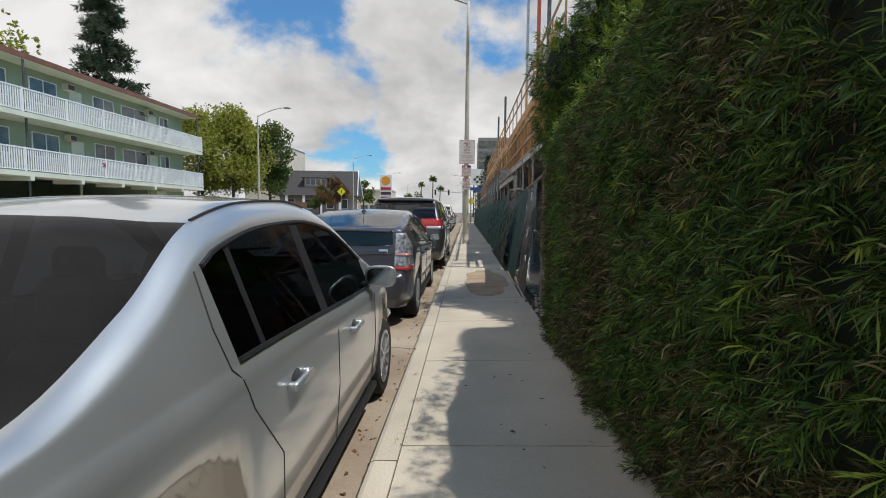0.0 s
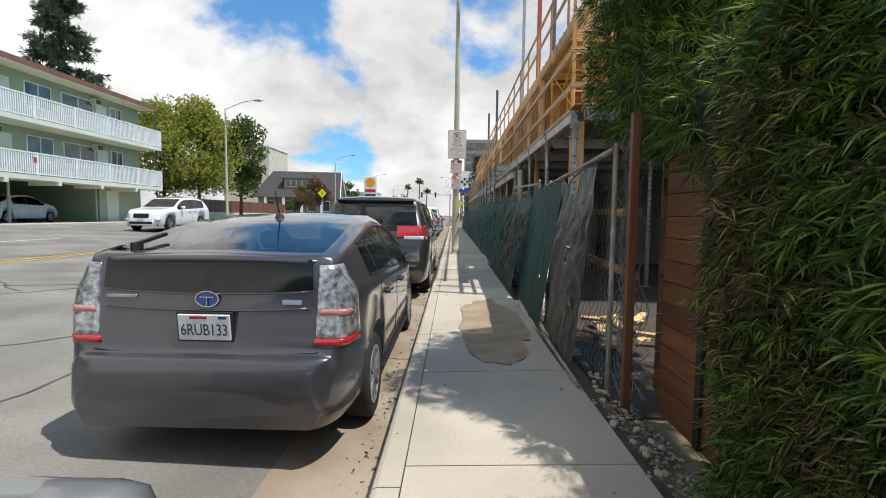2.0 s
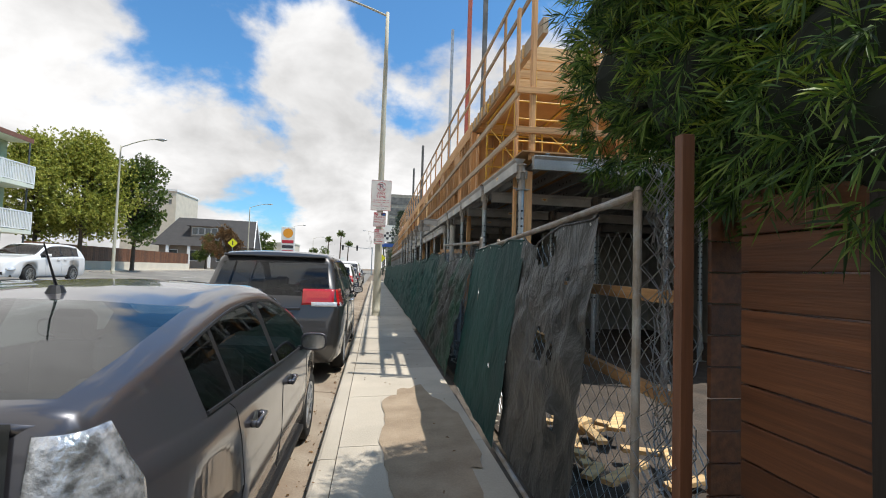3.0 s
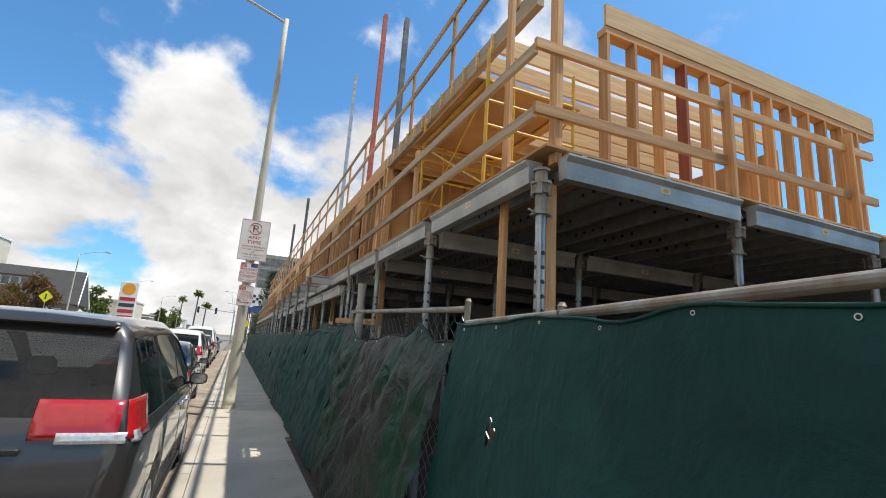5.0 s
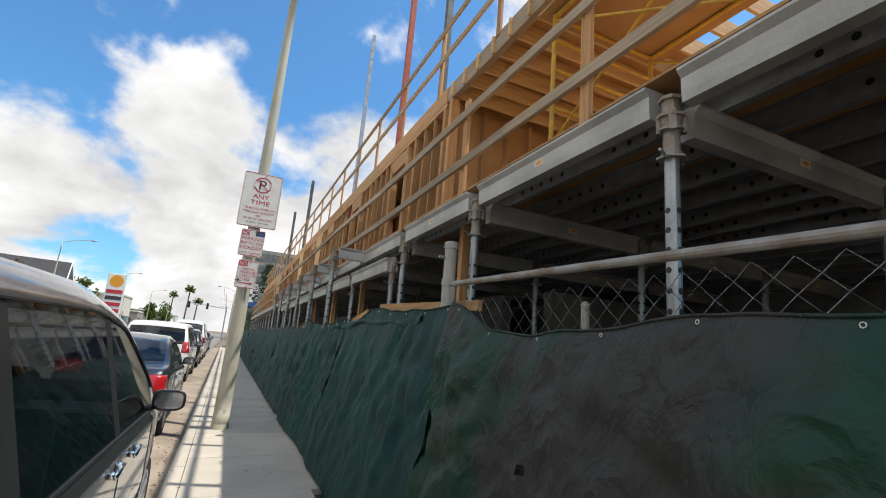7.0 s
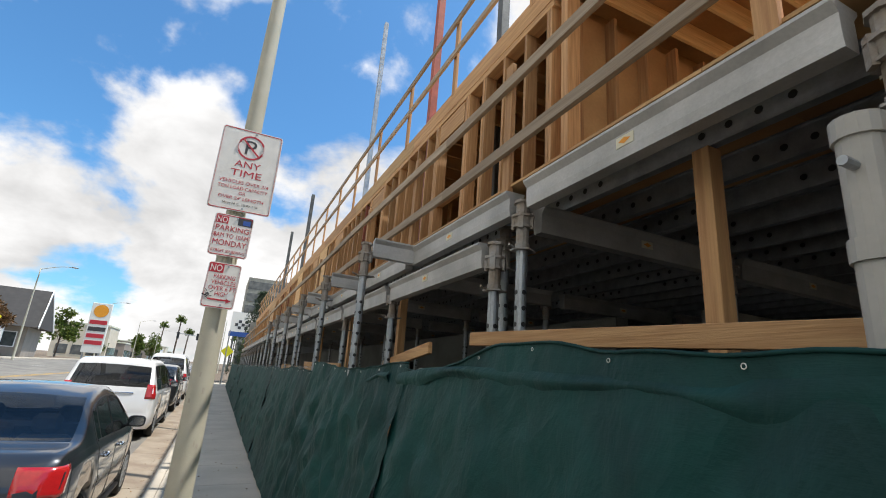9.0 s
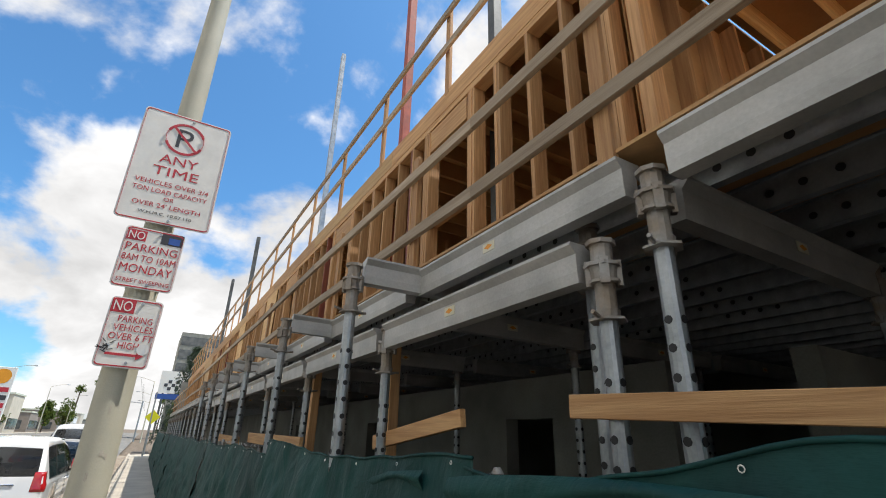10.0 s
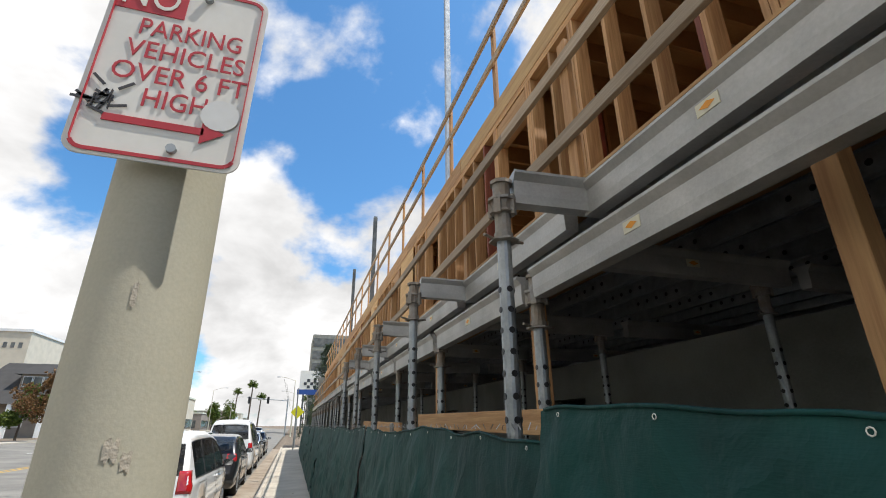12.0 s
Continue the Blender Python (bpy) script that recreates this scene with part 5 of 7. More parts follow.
# ---- chain-link fence with windscreens ----
def tarp_material(name, light, dark, patch, wrinkle, rough=0.5):
    """Woven mesh cloth: faded patches, creases at two sizes, a fine weave."""
    m = bpy.data.materials.new(name)
    m.use_nodes = True
    nt = m.node_tree
    b = nt.nodes["Principled BSDF"]
    tc = nt.nodes.new("ShaderNodeTexCoord")

    def tex(scale, detail, dist=0.0, st=(1, 1, 1)):
        mp = nt.nodes.new("ShaderNodeMapping")
        mp.inputs["Scale"].default_value = st
        nt.links.new(tc.outputs["Object"], mp.inputs[0])
        n = nt.nodes.new("ShaderNodeTexNoise")
        n.inputs["Scale"].default_value, n.inputs["Detail"].default_value, n.inputs["Distortion"].default_value = scale, detail, dist
        nt.links.new(mp.outputs[0], n.inputs["Vector"])
        return n.outputs["Fac"]

    ramp = nt.nodes.new("ShaderNodeValToRGB")
    ramp.color_ramp.elements[0].position, ramp.color_ramp.elements[1].position = 0.44, 0.56
    ramp.color_ramp.elements[0].color, ramp.color_ramp.elements[1].color = (*dark, 1), (*light, 1)
    nt.links.new(tex(patch, 6, 0.6), ramp.inputs[0])
    dust = nt.nodes.new("ShaderNodeMapRange")
    dust.inputs["To Min"].default_value, dust.inputs["To Max"].default_value = 0.7, 1.35
    nt.links.new(tex(7, 8, 0.3), dust.inputs["Value"])
    mul = nt.nodes.new("ShaderNodeMixRGB")
    mul.blend_type, mul.inputs[0].default_value = "MULTIPLY", 1.0
    nt.links.new(ramp.outputs[0], mul.inputs[1])
    nt.links.new(dust.outputs[0], mul.inputs[2])
    nt.links.new(mul.outputs[0], b.inputs["Base Color"])
    b.inputs["Roughness"].default_value = rough
    b.inputs["Specular IOR Level"].default_value = 0.28
    # creases: folded noise
    fold_n = nt.nodes.new("ShaderNodeMath")
    fold_n.operation = "PINGPONG"
    fold_n.inputs[1].default_value = 0.5
    nt.links.new(tex(4.5, 5, 0.4, (1, 1, 0.7)), fold_n.inputs[0])
    b1 = nt.nodes.new("ShaderNodeBump")
    b1.inputs["Strength"].default_value, b1.inputs["Distance"].default_value = wrinkle, 0.10
    nt.links.new(fold_n.outputs[0], b1.inputs["Height"])
    b2 = nt.nodes.new("ShaderNodeBump")
    b2.inputs["Strength"].default_value, b2.inputs["Distance"].default_value = 0.12, 0.01
    nt.links.new(tex(120, 2, 0.0, (1, 0.25, 2.0)), b2.inputs["Height"])
    nt.links.new(b1.outputs[0], b2.inputs["Normal"])
    nt.links.new(b2.outputs[0], b.inputs["Normal"])
    return m


M["tarp_green"] = tarp_material("green_windscreen_mesh", (0.003, 0.047, 0.041), (0.002, 0.034, 0.031), 1.2, 0.42, 0.65)
M["tarp_grey"] = tarp_material("grey_windscreen_mesh", (0.062, 0.062, 0.058), (0.034, 0.036, 0.034), 1.5, 0.8, 0.42)
M["tarp_mix"] = tarp_material("faded_green_grey_mesh", (0.036, 0.038, 0.035), (0.007, 0.044, 0.026), 0.8, 1.0, 0.55)


def fence_x(y):
    return interp([(5.3, 1.555), (5.7, 1.565), (6.1, 1.61), (9.6, 1.73), (13.5, 1.80), (16.5, 1.80), (18.5, 1.74), (21.0, 1.66), (60, 1.60)], y)


def fold(y, z, seed, amp):
    a = noise.noise(Vector((y * 1.6 + seed, z * 0.5, seed)))
    b = noise.noise(Vector((y * 4.5 + z * 1.2, z * 1.6, seed + 7.0)))
    c = noise.noise(Vector((y * 9.0 - z * 5.0, z * 6.0 + y * 3, seed + 3.0)))
    d = abs(noise.noise(Vector((y * 3.2 + z * 1.4, z * 2.6 - y * 0.8, seed + 9.0))))
    return amp * (1.0 * a + 0.55 * b + 0.35 * c - 1.1 * d + 0.3)


def make_screen(name, y0, y1, z0, ztop, material, lab, seed, amp=0.05, flare=0.06, holes=(), step=0.045, hem=True, lean=1.0):
    """Woven windscreen hung on the fence: folds, sagging top edge, ragged holes."""
    nu, nv = max(4, int((y1 - y0) / step)), 36
    bm = bmesh.new()
    def at(u, v):
        y = y0 + (y1 - y0) * u
        top = ztop(y)
        z = z0 + 0.03 * noise.noise(Vector((y * 3, seed, 0))) + (top - z0) * v
        pin = 0.35 + 0.65 * math.sin(math.pi * min(1.0, v * 1.05))
        x = fence_x(y) - 0.055 - flare * (1 - v) ** lean + fold(y, z, seed, amp) * pin
        return (min(x, fence_x(y) - 0.030), y + 0.02 * noise.noise(Vector((z * 3, y, seed))), z)
    sheet(bm, at, nu, nv)
    if holes:
        bad = []
        for f in bm.faces:
            c = f.calc_center_median()
            for hy, hz, ry, rz in holes:
                w = 1 + 0.5 * noise.noise(Vector((c.y * 14, c.z * 14, seed)))
                if ((c.y - hy) / ry) ** 2 + ((c.z - hz) / rz) ** 2 < w:
                    bad.append(f)
                    break
        bmesh.ops.delete(bm, geom=bad, context="FACES")
    e = empty(name, (fence_x(y0), y0, z0), lab, "fence screen", "windscreens along the fence")
    bmesh.ops.translate(bm, vec=-Vector(e.location), verts=bm.verts[:])
    part("cloth", bm, material, e, "", True)
    if hem:
        bm = bmesh.new()
        pts = [Vector(at(i / nu, 1.0)) - Vector(e.location) + Vector((-0.004, 0, 0)) for i in range(0, nu + 1, 2)]
        wire(bm, pts, 0.007, 5)
        part("hem", bm, material, e, "folded hem along the top", True)
    n = max(2, int((y1 - y0) / 0.45))
    for i in range(n + 1):
        p = Vector(at(min(1, (i + 0.3) / (n + 0.6)), 0.985)) - Vector(e.location)
        bm = bmesh.new()
        bmesh.ops.create_circle(bm, segments=8, radius=0.007)
        vs = [v.co.copy() for v in bm.verts]
        bm.free()
        bm = bmesh.new()
        wire(bm, [p + Vector((-0.006, a.x, a.y + 0.0)) for a in vs + vs[:1]], 0.0016, 4)
        part("tie", bm, M["sign_white"], e, "pale wire tie")
    return e


def make_chainlink(y0, y1, z0, z1, parent, bulge=0.0, seed=0, xoff=0.0):
    """Woven diamond mesh from zigzag wires."""
    bm = bmesh.new()
    p = 0.062
    n = int((y1 - y0) / p)
    rows = int((z1 - z0) / (p * 0.9))
    verts, faces = [], []
    r = 0.0019 if not bulge else 0.0027
    for i in range(n):
        prev = None
        for k in range(rows + 1):
            y = y0 + p * (i + (k + i) % 2)
            z = z0 + k * p * 0.9
            x = fence_x(y) + xoff + (0.003 if k % 2 else -0.003) + bulge * noise.noise(Vector((y * 2.5, z * 2.2, seed)))
            y += 0.5 * bulge * noise.noise(Vector((z * 2.5, y * 2, seed + 4)))
            c = (x, y, z)
            if prev:
                b = len(verts)
                for q in (prev, c):
                    verts += [(q[0] - r, q[1] - r, q[2]), (q[0] + r, q[1] - r, q[2]), (q[0], q[1] + r, q[2])]
                faces += [(b, b + 1, b + 4, b + 3), (b + 1, b + 2, b + 5, b + 4), (b + 2, b, b + 3, b + 5)]
            prev = c
    me = bpy.data.meshes.new("chain_link")
    me.from_pydata(verts, [], faces)
    me.materials.append(M["galv"])
    ob = new("chain_link", me)
    ob.parent = parent
    return tagged(ob, "galvanised diamond chain-link mesh", kind="stuff")


def make_fence():
    e = empty("chain_link_fence", (0, 0, 0), "galvanised chain-link fence of pipe posts, rails and mesh", "fence")
    make_chainlink(5.70, 9.6, 0.05, 1.70, e)
    make_chainlink(9.62, 13.3, 0.05, 1.86, e)
    make_chainlink(5.46, 5.75, 0.05, 1.98, e, 0.11, 5, 0.06)
    for k in range(5):
        make_chainlink(5.40 + 0.02 * k, 5.66 + 0.015 * k, 0.04, 1.98 - 0.03 * k, e, 0.12 + 0.02 * k, 9 + 3 * k, 0.03 + 0.035 * k)
    for y in (5.68, 8.62, 9.62, 11.75, 13.2, 16.2, 19.2, 22.2, 25.2, 28.2, 31.2, 34.2, 37.2, 40, 43, 46, 49, 52):
        lean = 0.16 if y == 9.62 else 0.05 if y == 8.62 else 0.0
        z1 = 1.84 if y == 5.68 else 1.79 if y == 8.62 else 1.88 if y == 9.62 else 1.98 if y == 13.2 else 1.74
        bm = bmesh.new()
        tube(bm, (fence_x(y) + 0.01, y + lean, 0), (fence_x(y) + 0.01, y, z1), 0.019, 12)
        tube(bm, (fence_x(y) + 0.01, y, z1), (fence_x(y) + 0.01, y, z1 + 0.02), 0.023, 12, 0.012)
        part("post", bm, M["rust_pipe"], e)
    for a, b in ((5.68, 8.6), (8.62, 9.6), (9.62, 13.2)) + tuple((13.2 + 3 * k, 16.2 + 3 * k) for k in range(13)):
        za, zb = (1.82, 1.755) if a < 6 else (1.755, 1.74) if a < 9 else (1.83, 1.98)
        if a > 13:
            za = zb = 1.62
        part("top_rail", bmtube((fence_x(a), a, za), (fence_x(b), b, zb), 0.021, 12), M["rust_pipe"], e, "weathered pipe rail")
    part("bottom_rail", bmtube((fence_x(5.7) - 0.20, 5.7, 0.045), (fence_x(9.4) - 0.28, 9.4, 0.045), 0.017, 10), M["rust_pipe"], e)
    # twisted wire ends stick up along the mesh top
    bm = bmesh.new()
    rnd = random.Random(8)
    y = 13.3
    while y < 30:
        x = fence_x(y)
        z = 1.72
        tube(bm, (x, y, z), (x + rnd.uniform(-0.02, 0.02), y + rnd.uniform(-0.03, 0.03), z + rnd.uniform(0.015, 0.03)), 0.002, 3)
        y += 0.062
    tagged(part("wire_ends", bm, M["galv"], e, "short twisted wire ends"), kind="stuff")

    make_screen("grey_screen", 5.98, 7.42, 0.10, lambda y: 1.765 - 0.015 * (y - 5.6) - 0.10 * max(0, 1 - abs(y - 7.1) / 0.3), M["tarp_grey"], "dark grey torn windscreen with ragged holes on the fence", 2.0, 0.045, 0.18,
                holes=((6.72, 0.98, 0.13, 0.10), (6.45, 0.96, 0.06, 0.05), (6.85, 1.62, 0.22, 0.12), (6.3, 1.42, 0.025, 0.03), (6.28, 0.62, 0.03, 0.05)), step=0.03)
    make_screen("green_screen", 7.36, 9.62, 0.06, lambda y: 1.73 - 0.012 * math.sin(7 * y), M["tarp_green"], "taut dark green mesh windscreen on the fence", 11.0, 0.018, 0.24, holes=((9.0, 1.2, 0.03, 0.06), (7.9, 0.62, 0.03, 0.03)))
    make_screen("faded_screen", 9.65, 13.05, 0.10, lambda y: 1.64 - 0.03 * math.sin((y - 9.5) * 3.1) + 0.14 * max(0, 1 - abs(y - 10.29) / 0.3) + 0.30 * max(0, (y - 12.5)), M["tarp_mix"], "crumpled faded green and grey windscreen on the fence", 21.0, 0.085, 0.33, lean=0.7, holes=((11.95, 1.0, 0.03, 0.03),), step=0.03)
    make_screen("green_screen", 13.0, 16.3, 0.05, lambda y: 1.80 + 0.07 * math.exp(-((y - 14.9) / 0.5) ** 2) - 0.08 * math.exp(-((y - 16.0) / 0.4) ** 2), M["tarp_green"], "sagging dark green windscreen with a wavy top hem", 31.0, 0.06, 0.32, step=0.035)
    make_screen("green_screen", 16.25, 19.3, 0.05, lambda y: 1.76 + 0.03 * math.sin(2.4 * y), M["tarp_green"], "rippled dark green windscreen with a loose top", 41.0, 0.07, 0.28, step=0.035)
    for k in range(8):
        a = 19.25 + 4.2 * k
        make_screen("green_screen", a, a + 4.25, 0.05, lambda y: 1.70 + 0.02 * math.sin(2.2 * y), M["tarp_green"], "dark green windscreen along the far fence", 51.0 + 6 * k, 0.06, 0.20, step=0.10 if k else 0.06)
    # overhanging loose flaps of the green screens
    for y0, y1, seed in ((13.6, 16.4, 4.0), (16.6, 19.2, 9.0)):
        bm = bmesh.new()
        sheet(bm, lambda u, v: (fence_x(y0) - 0.068 - 0.02 * math.sin(math.pi * v) + 0.018 * noise.noise(Vector((u * 9, v * 2, seed))), y0 + (y1 - y0) * u, (1.80 - 0.10 * u if seed < 5 else 1.71) + 0.04 * math.sin(5 * u + seed) - 0.13 * v * (0.6 + 0.6 * noise.noise(Vector((u * 5, 1, seed))))), 60, 6)
        ob = part("screen_flap", bm, M["tarp_green"], None, "", True)
        tagged(ob, "loose folded flap of green windscreen over the fence top", "fence screen")
    # post beside the wooden fence
    bm = bmbox(1.575, 1.632, 5.37, 5.42, 0, 2.02, None, 0.004)
    tagged(part("brown_post", bm, M["brown_post"]), "square brown-painted timber post beside the fence", "timber post")
    bm = bmtube((2.04, 13.82, -0.055), (2.04, 13.82, 2.44), 0.055, 16)
    pipe = tagged(part("vent_pipe", bm, M["pvc"]), "pale grey plastic pipe standing behind the fence", "pipe")
    for z in (2.05, 2.385):
        part("pipe_coupling", bmtube((2.04, 13.82, z), (2.04, 13.82, z + 0.06), 0.064, 16), M["pvc"], pipe)
    part("pipe_spigot", bmtube((1.99, 13.82, 2.30), (1.93, 13.82, 2.30), 0.014, 8), M["galv"], pipe)
    # loose boards
    for i, (p, q, w, h) in enumerate((((2.20, 13.5, 1.88), (2.15, 16.15, 1.98), 0.04, 0.09), ((2.25, 17.1, 1.96), (2.24, 18.32, 1.805), 0.04, 0.10), ((2.135, 20.0, 1.75), (2.135, 23.0, 1.78), 0.04, 0.14), ((2.135, 24.0, 1.7), (2.135, 27.4, 1.75), 0.04, 0.14), ((1.67, 5.45, 1.36), (1.80, 8.2, 1.38), 0.04, 0.06), ((1.67, 5.45, 0.92), (1.80, 8.2, 0.94), 0.04, 0.06))):
        stick("brace_board", p, q, w, h, M["lumber_y"], "raw sawn board nailed across the props", "timber board", "loose boards")
    for x, y, z1 in ((2.36, 9.63, 2.80), (2.56, 14.6, 2.86), (2.5, 18.6, 2.8), (2.4, 20.6, 2.7), (2.35, 22.9, 2.6)):
        stick("timber_shore", (x, y, -0.05), (x, y + 0.02, z1), 0.09, 0.09, M["lumber_z"], "raw square timber shore under the deck", "timber post", "timber shores")
    rnd = random.Random(4)
    for k in range(16):
        a = rnd.uniform(0, 3.1)
        x, y = rnd.uniform(1.85, 2.8), rnd.uniform(6.3, 7.9)
        ln = rnd.uniform(0.2, 0.5)
        z = 0.0 + 0.03 * (k % 6)
        stick("scrap_board", (x, y, z), (x + ln * math.cos(a), y + ln * math.sin(a), z + 0.02), 0.09, 0.035, M["fresh_x"], "short offcut of pale lumber on the ground", "timber offcut", "lumber offcuts")


make_fence()


# ---- stained wooden fence ----
def make_wood_fence():
    e = new("wooden_fence")
    tagged(e, "horizontal plank fence stained reddish brown under the tree", "fence")
    me = None
    for k in range(12):
        z = 0.06 + 0.142 * k
        ob = part("plank", bmbox(1.80, 1.825, 1.2, 5.33, z, z + 0.135, None, 0.003), M["stain_wood"], e)
    for y in (2.6, 3.7, 4.80):
        part("batten", bmbox(1.775, 1.80, y - 0.03, y + 0.03, 0.02, 1.80, None, 0.003), M["batten_paint"], e, "near-black stained batten")
    part("fence_post", bmbox(1.83, 1.92, 5.24, 5.33, 0, 1.80, None, 0.003), M["brown_post"], e)
    for k in range(12):
        z = 0.06 + 0.142 * k
        part("side_plank", bmbox(1.90, 5.5, 5.62, 5.645, z, z + 0.135, None, 0.003), M["stain_wood"], e)
    part("bottom_board", bmbox(1.815, 1.845, 1.2, 5.33, 0.0, 0.05), M["brown_post"], e)


make_wood_fence()


# ---- hedge and overhanging tree ----
def leaf_material(name, stops, rough=0.5):
    """Leaf paint that differs from leaf to leaf."""
    m = bpy.data.materials.new(name)
    m.use_nodes = True
    nt = m.node_tree
    b = nt.nodes["Principled BSDF"]
    g = nt.nodes.new("ShaderNodeNewGeometry")
    r = nt.nodes.new("ShaderNodeValToRGB")
    while len(r.color_ramp.elements) < len(stops):
        r.color_ramp.elements.new(0.5)
    for el, (pos, col) in zip(r.color_ramp.elements, stops):
        el.position, el.color = pos, (*col, 1)
    nt.links.new(g.outputs["Random Per Island"], r.inputs[0])
    nt.links.new(r.outputs[0], b.inputs["Base Color"])
    b.inputs["Roughness"].default_value = rough
    b.inputs["Specular IOR Level"].default_value = 0.35
    tr = nt.nodes.new("ShaderNodeBsdfTranslucent")
    nt.links.new(r.outputs[0], tr.inputs["Color"])
    mx = nt.nodes.new("ShaderNodeMixShader")
    mx.inputs[0].default_value = 0.25
    nt.links.new(b.outputs[0], mx.inputs[1])
    nt.links.new(tr.outputs[0], mx.inputs[2])
    nt.links.new(mx.outputs[0], nt.nodes["Material Output"].inputs[0])
    return m


M["leaf"] = leaf_material("podocarpus_leaf", [(0.0, (0.016, 0.040, 0.012)), (0.40, (0.046, 0.105, 0.020)), (0.75, (0.105, 0.19, 0.030)), (1.0, (0.20, 0.27, 0.055))])
M["leaf_dry"] = leaf_material("dry_leaf", [(0.0, (0.034, 0.042, 0.014)), (0.5, (0.070, 0.062, 0.022)), (0.8, (0.18, 0.14, 0.062)), (1.0, (0.36, 0.30, 0.16))])
# brighter leaf colour; on hedge and tree it stands for sunlight
M["leaf_bright"] = leaf_material("bright_leaf", [(0.0, (0.10, 0.18, 0.02)), (0.6, (0.20, 0.28, 0.03)), (1.0, (0.32, 0.36, 0.05))])
M["tree_leaf"] = leaf_material("tree_leaf", [(0.0, (0.045, 0.075, 0.016)), (0.5, (0.10, 0.15, 0.028)), (1.0, (0.20, 0.24, 0.045))])
M["tree_leaf2"] = leaf_material("yellow_green_leaf", [(0.0, (0.15, 0.18, 0.03)), (0.5, (0.36, 0.38, 0.06)), (1.0, (0.55, 0.52, 0.12))])
M["conifer_leaf"] = leaf_material("conifer_needles", [(0.0, (0.03, 0.05, 0.026)), (0.6, (0.06, 0.09, 0.05)), (1.0, (0.10, 0.13, 0.075))])
M["rust_leaf"] = leaf_material("bronze_shrub_leaf", [(0.0, (0.08, 0.05, 0.02)), (0.6, (0.19, 0.10, 0.04)), (1.0, (0.30, 0.17, 0.07))])


def sprigs(points, seed, n=17, length=(0.055, 0.09), width=0.0068, droop=0.35):
    """Rosettes of narrow leaves: points are (place, outward way)."""
    rng = np.random.default_rng(seed)
    verts, faces = [], []
    for p, d in points:
        d = d.normalized()
        d = (d + Vector(rng.normal(0, 0.45, 3)) + Vector((0, 0, -droop))).normalized()
        side = d.cross(Vector((0.31, 0.2, 0.93))).normalized()
        up2 = side.cross(d)
        ln0 = rng.uniform(*length)
        for i in range(n):
            a = rng.uniform(0, 6.283)
            spread = rng.uniform(0.35, 1.15)
            way = (d * math.cos(spread) + (side * math.cos(a) + up2 * math.sin(a)) * math.sin(spread)).normalized()
            base = p + d * rng.uniform(-0.01, 0.07)
            ln = ln0 * rng.uniform(0.7, 1.15)
            w = way.cross(Vector(rng.normal(0, 1, 3))).normalized() * width * rng.uniform(0.7, 1.2) * 0.5
            mid = base + way * ln * 0.5
            tip = base + way * ln + Vector((0, 0, -0.012))
            b = len(verts)
            verts += [tuple(base), tuple(mid + w), tuple(tip), tuple(mid - w)]
            faces.append((b, b + 1, b + 2, b + 3))
    return verts, faces


def foliage(name, points, seed, material, parent, lab="", **k):
    v, f = sprigs(points, seed, **k)
    me = bpy.data.meshes.new(name)
    me.from_pydata(v, [], f)
    me.materials.append(material)
    ob = new(name, me)
    ob.parent = parent
    return tagged(ob, lab, kind="stuff")


def hedge_face(y, z):
    return 1.37 + 0.09 * noise.noise(Vector((y * 1.3, z * 1.3, 2.0))) + 0.05 * noise.noise(Vector((y * 4, z * 4, 5.0))) + 0.36 * max(0.0, z - 1.80) + 0.10 * max(0, 0.35 - z)


def hedge_top(y):
    return interp([(1.6, 2.95), (2.6, 2.7), (3.8, 2.08), (9, 2.05)], y) + 0.12 * noise.noise(Vector((y * 0.9, 4.0, 1.0)))


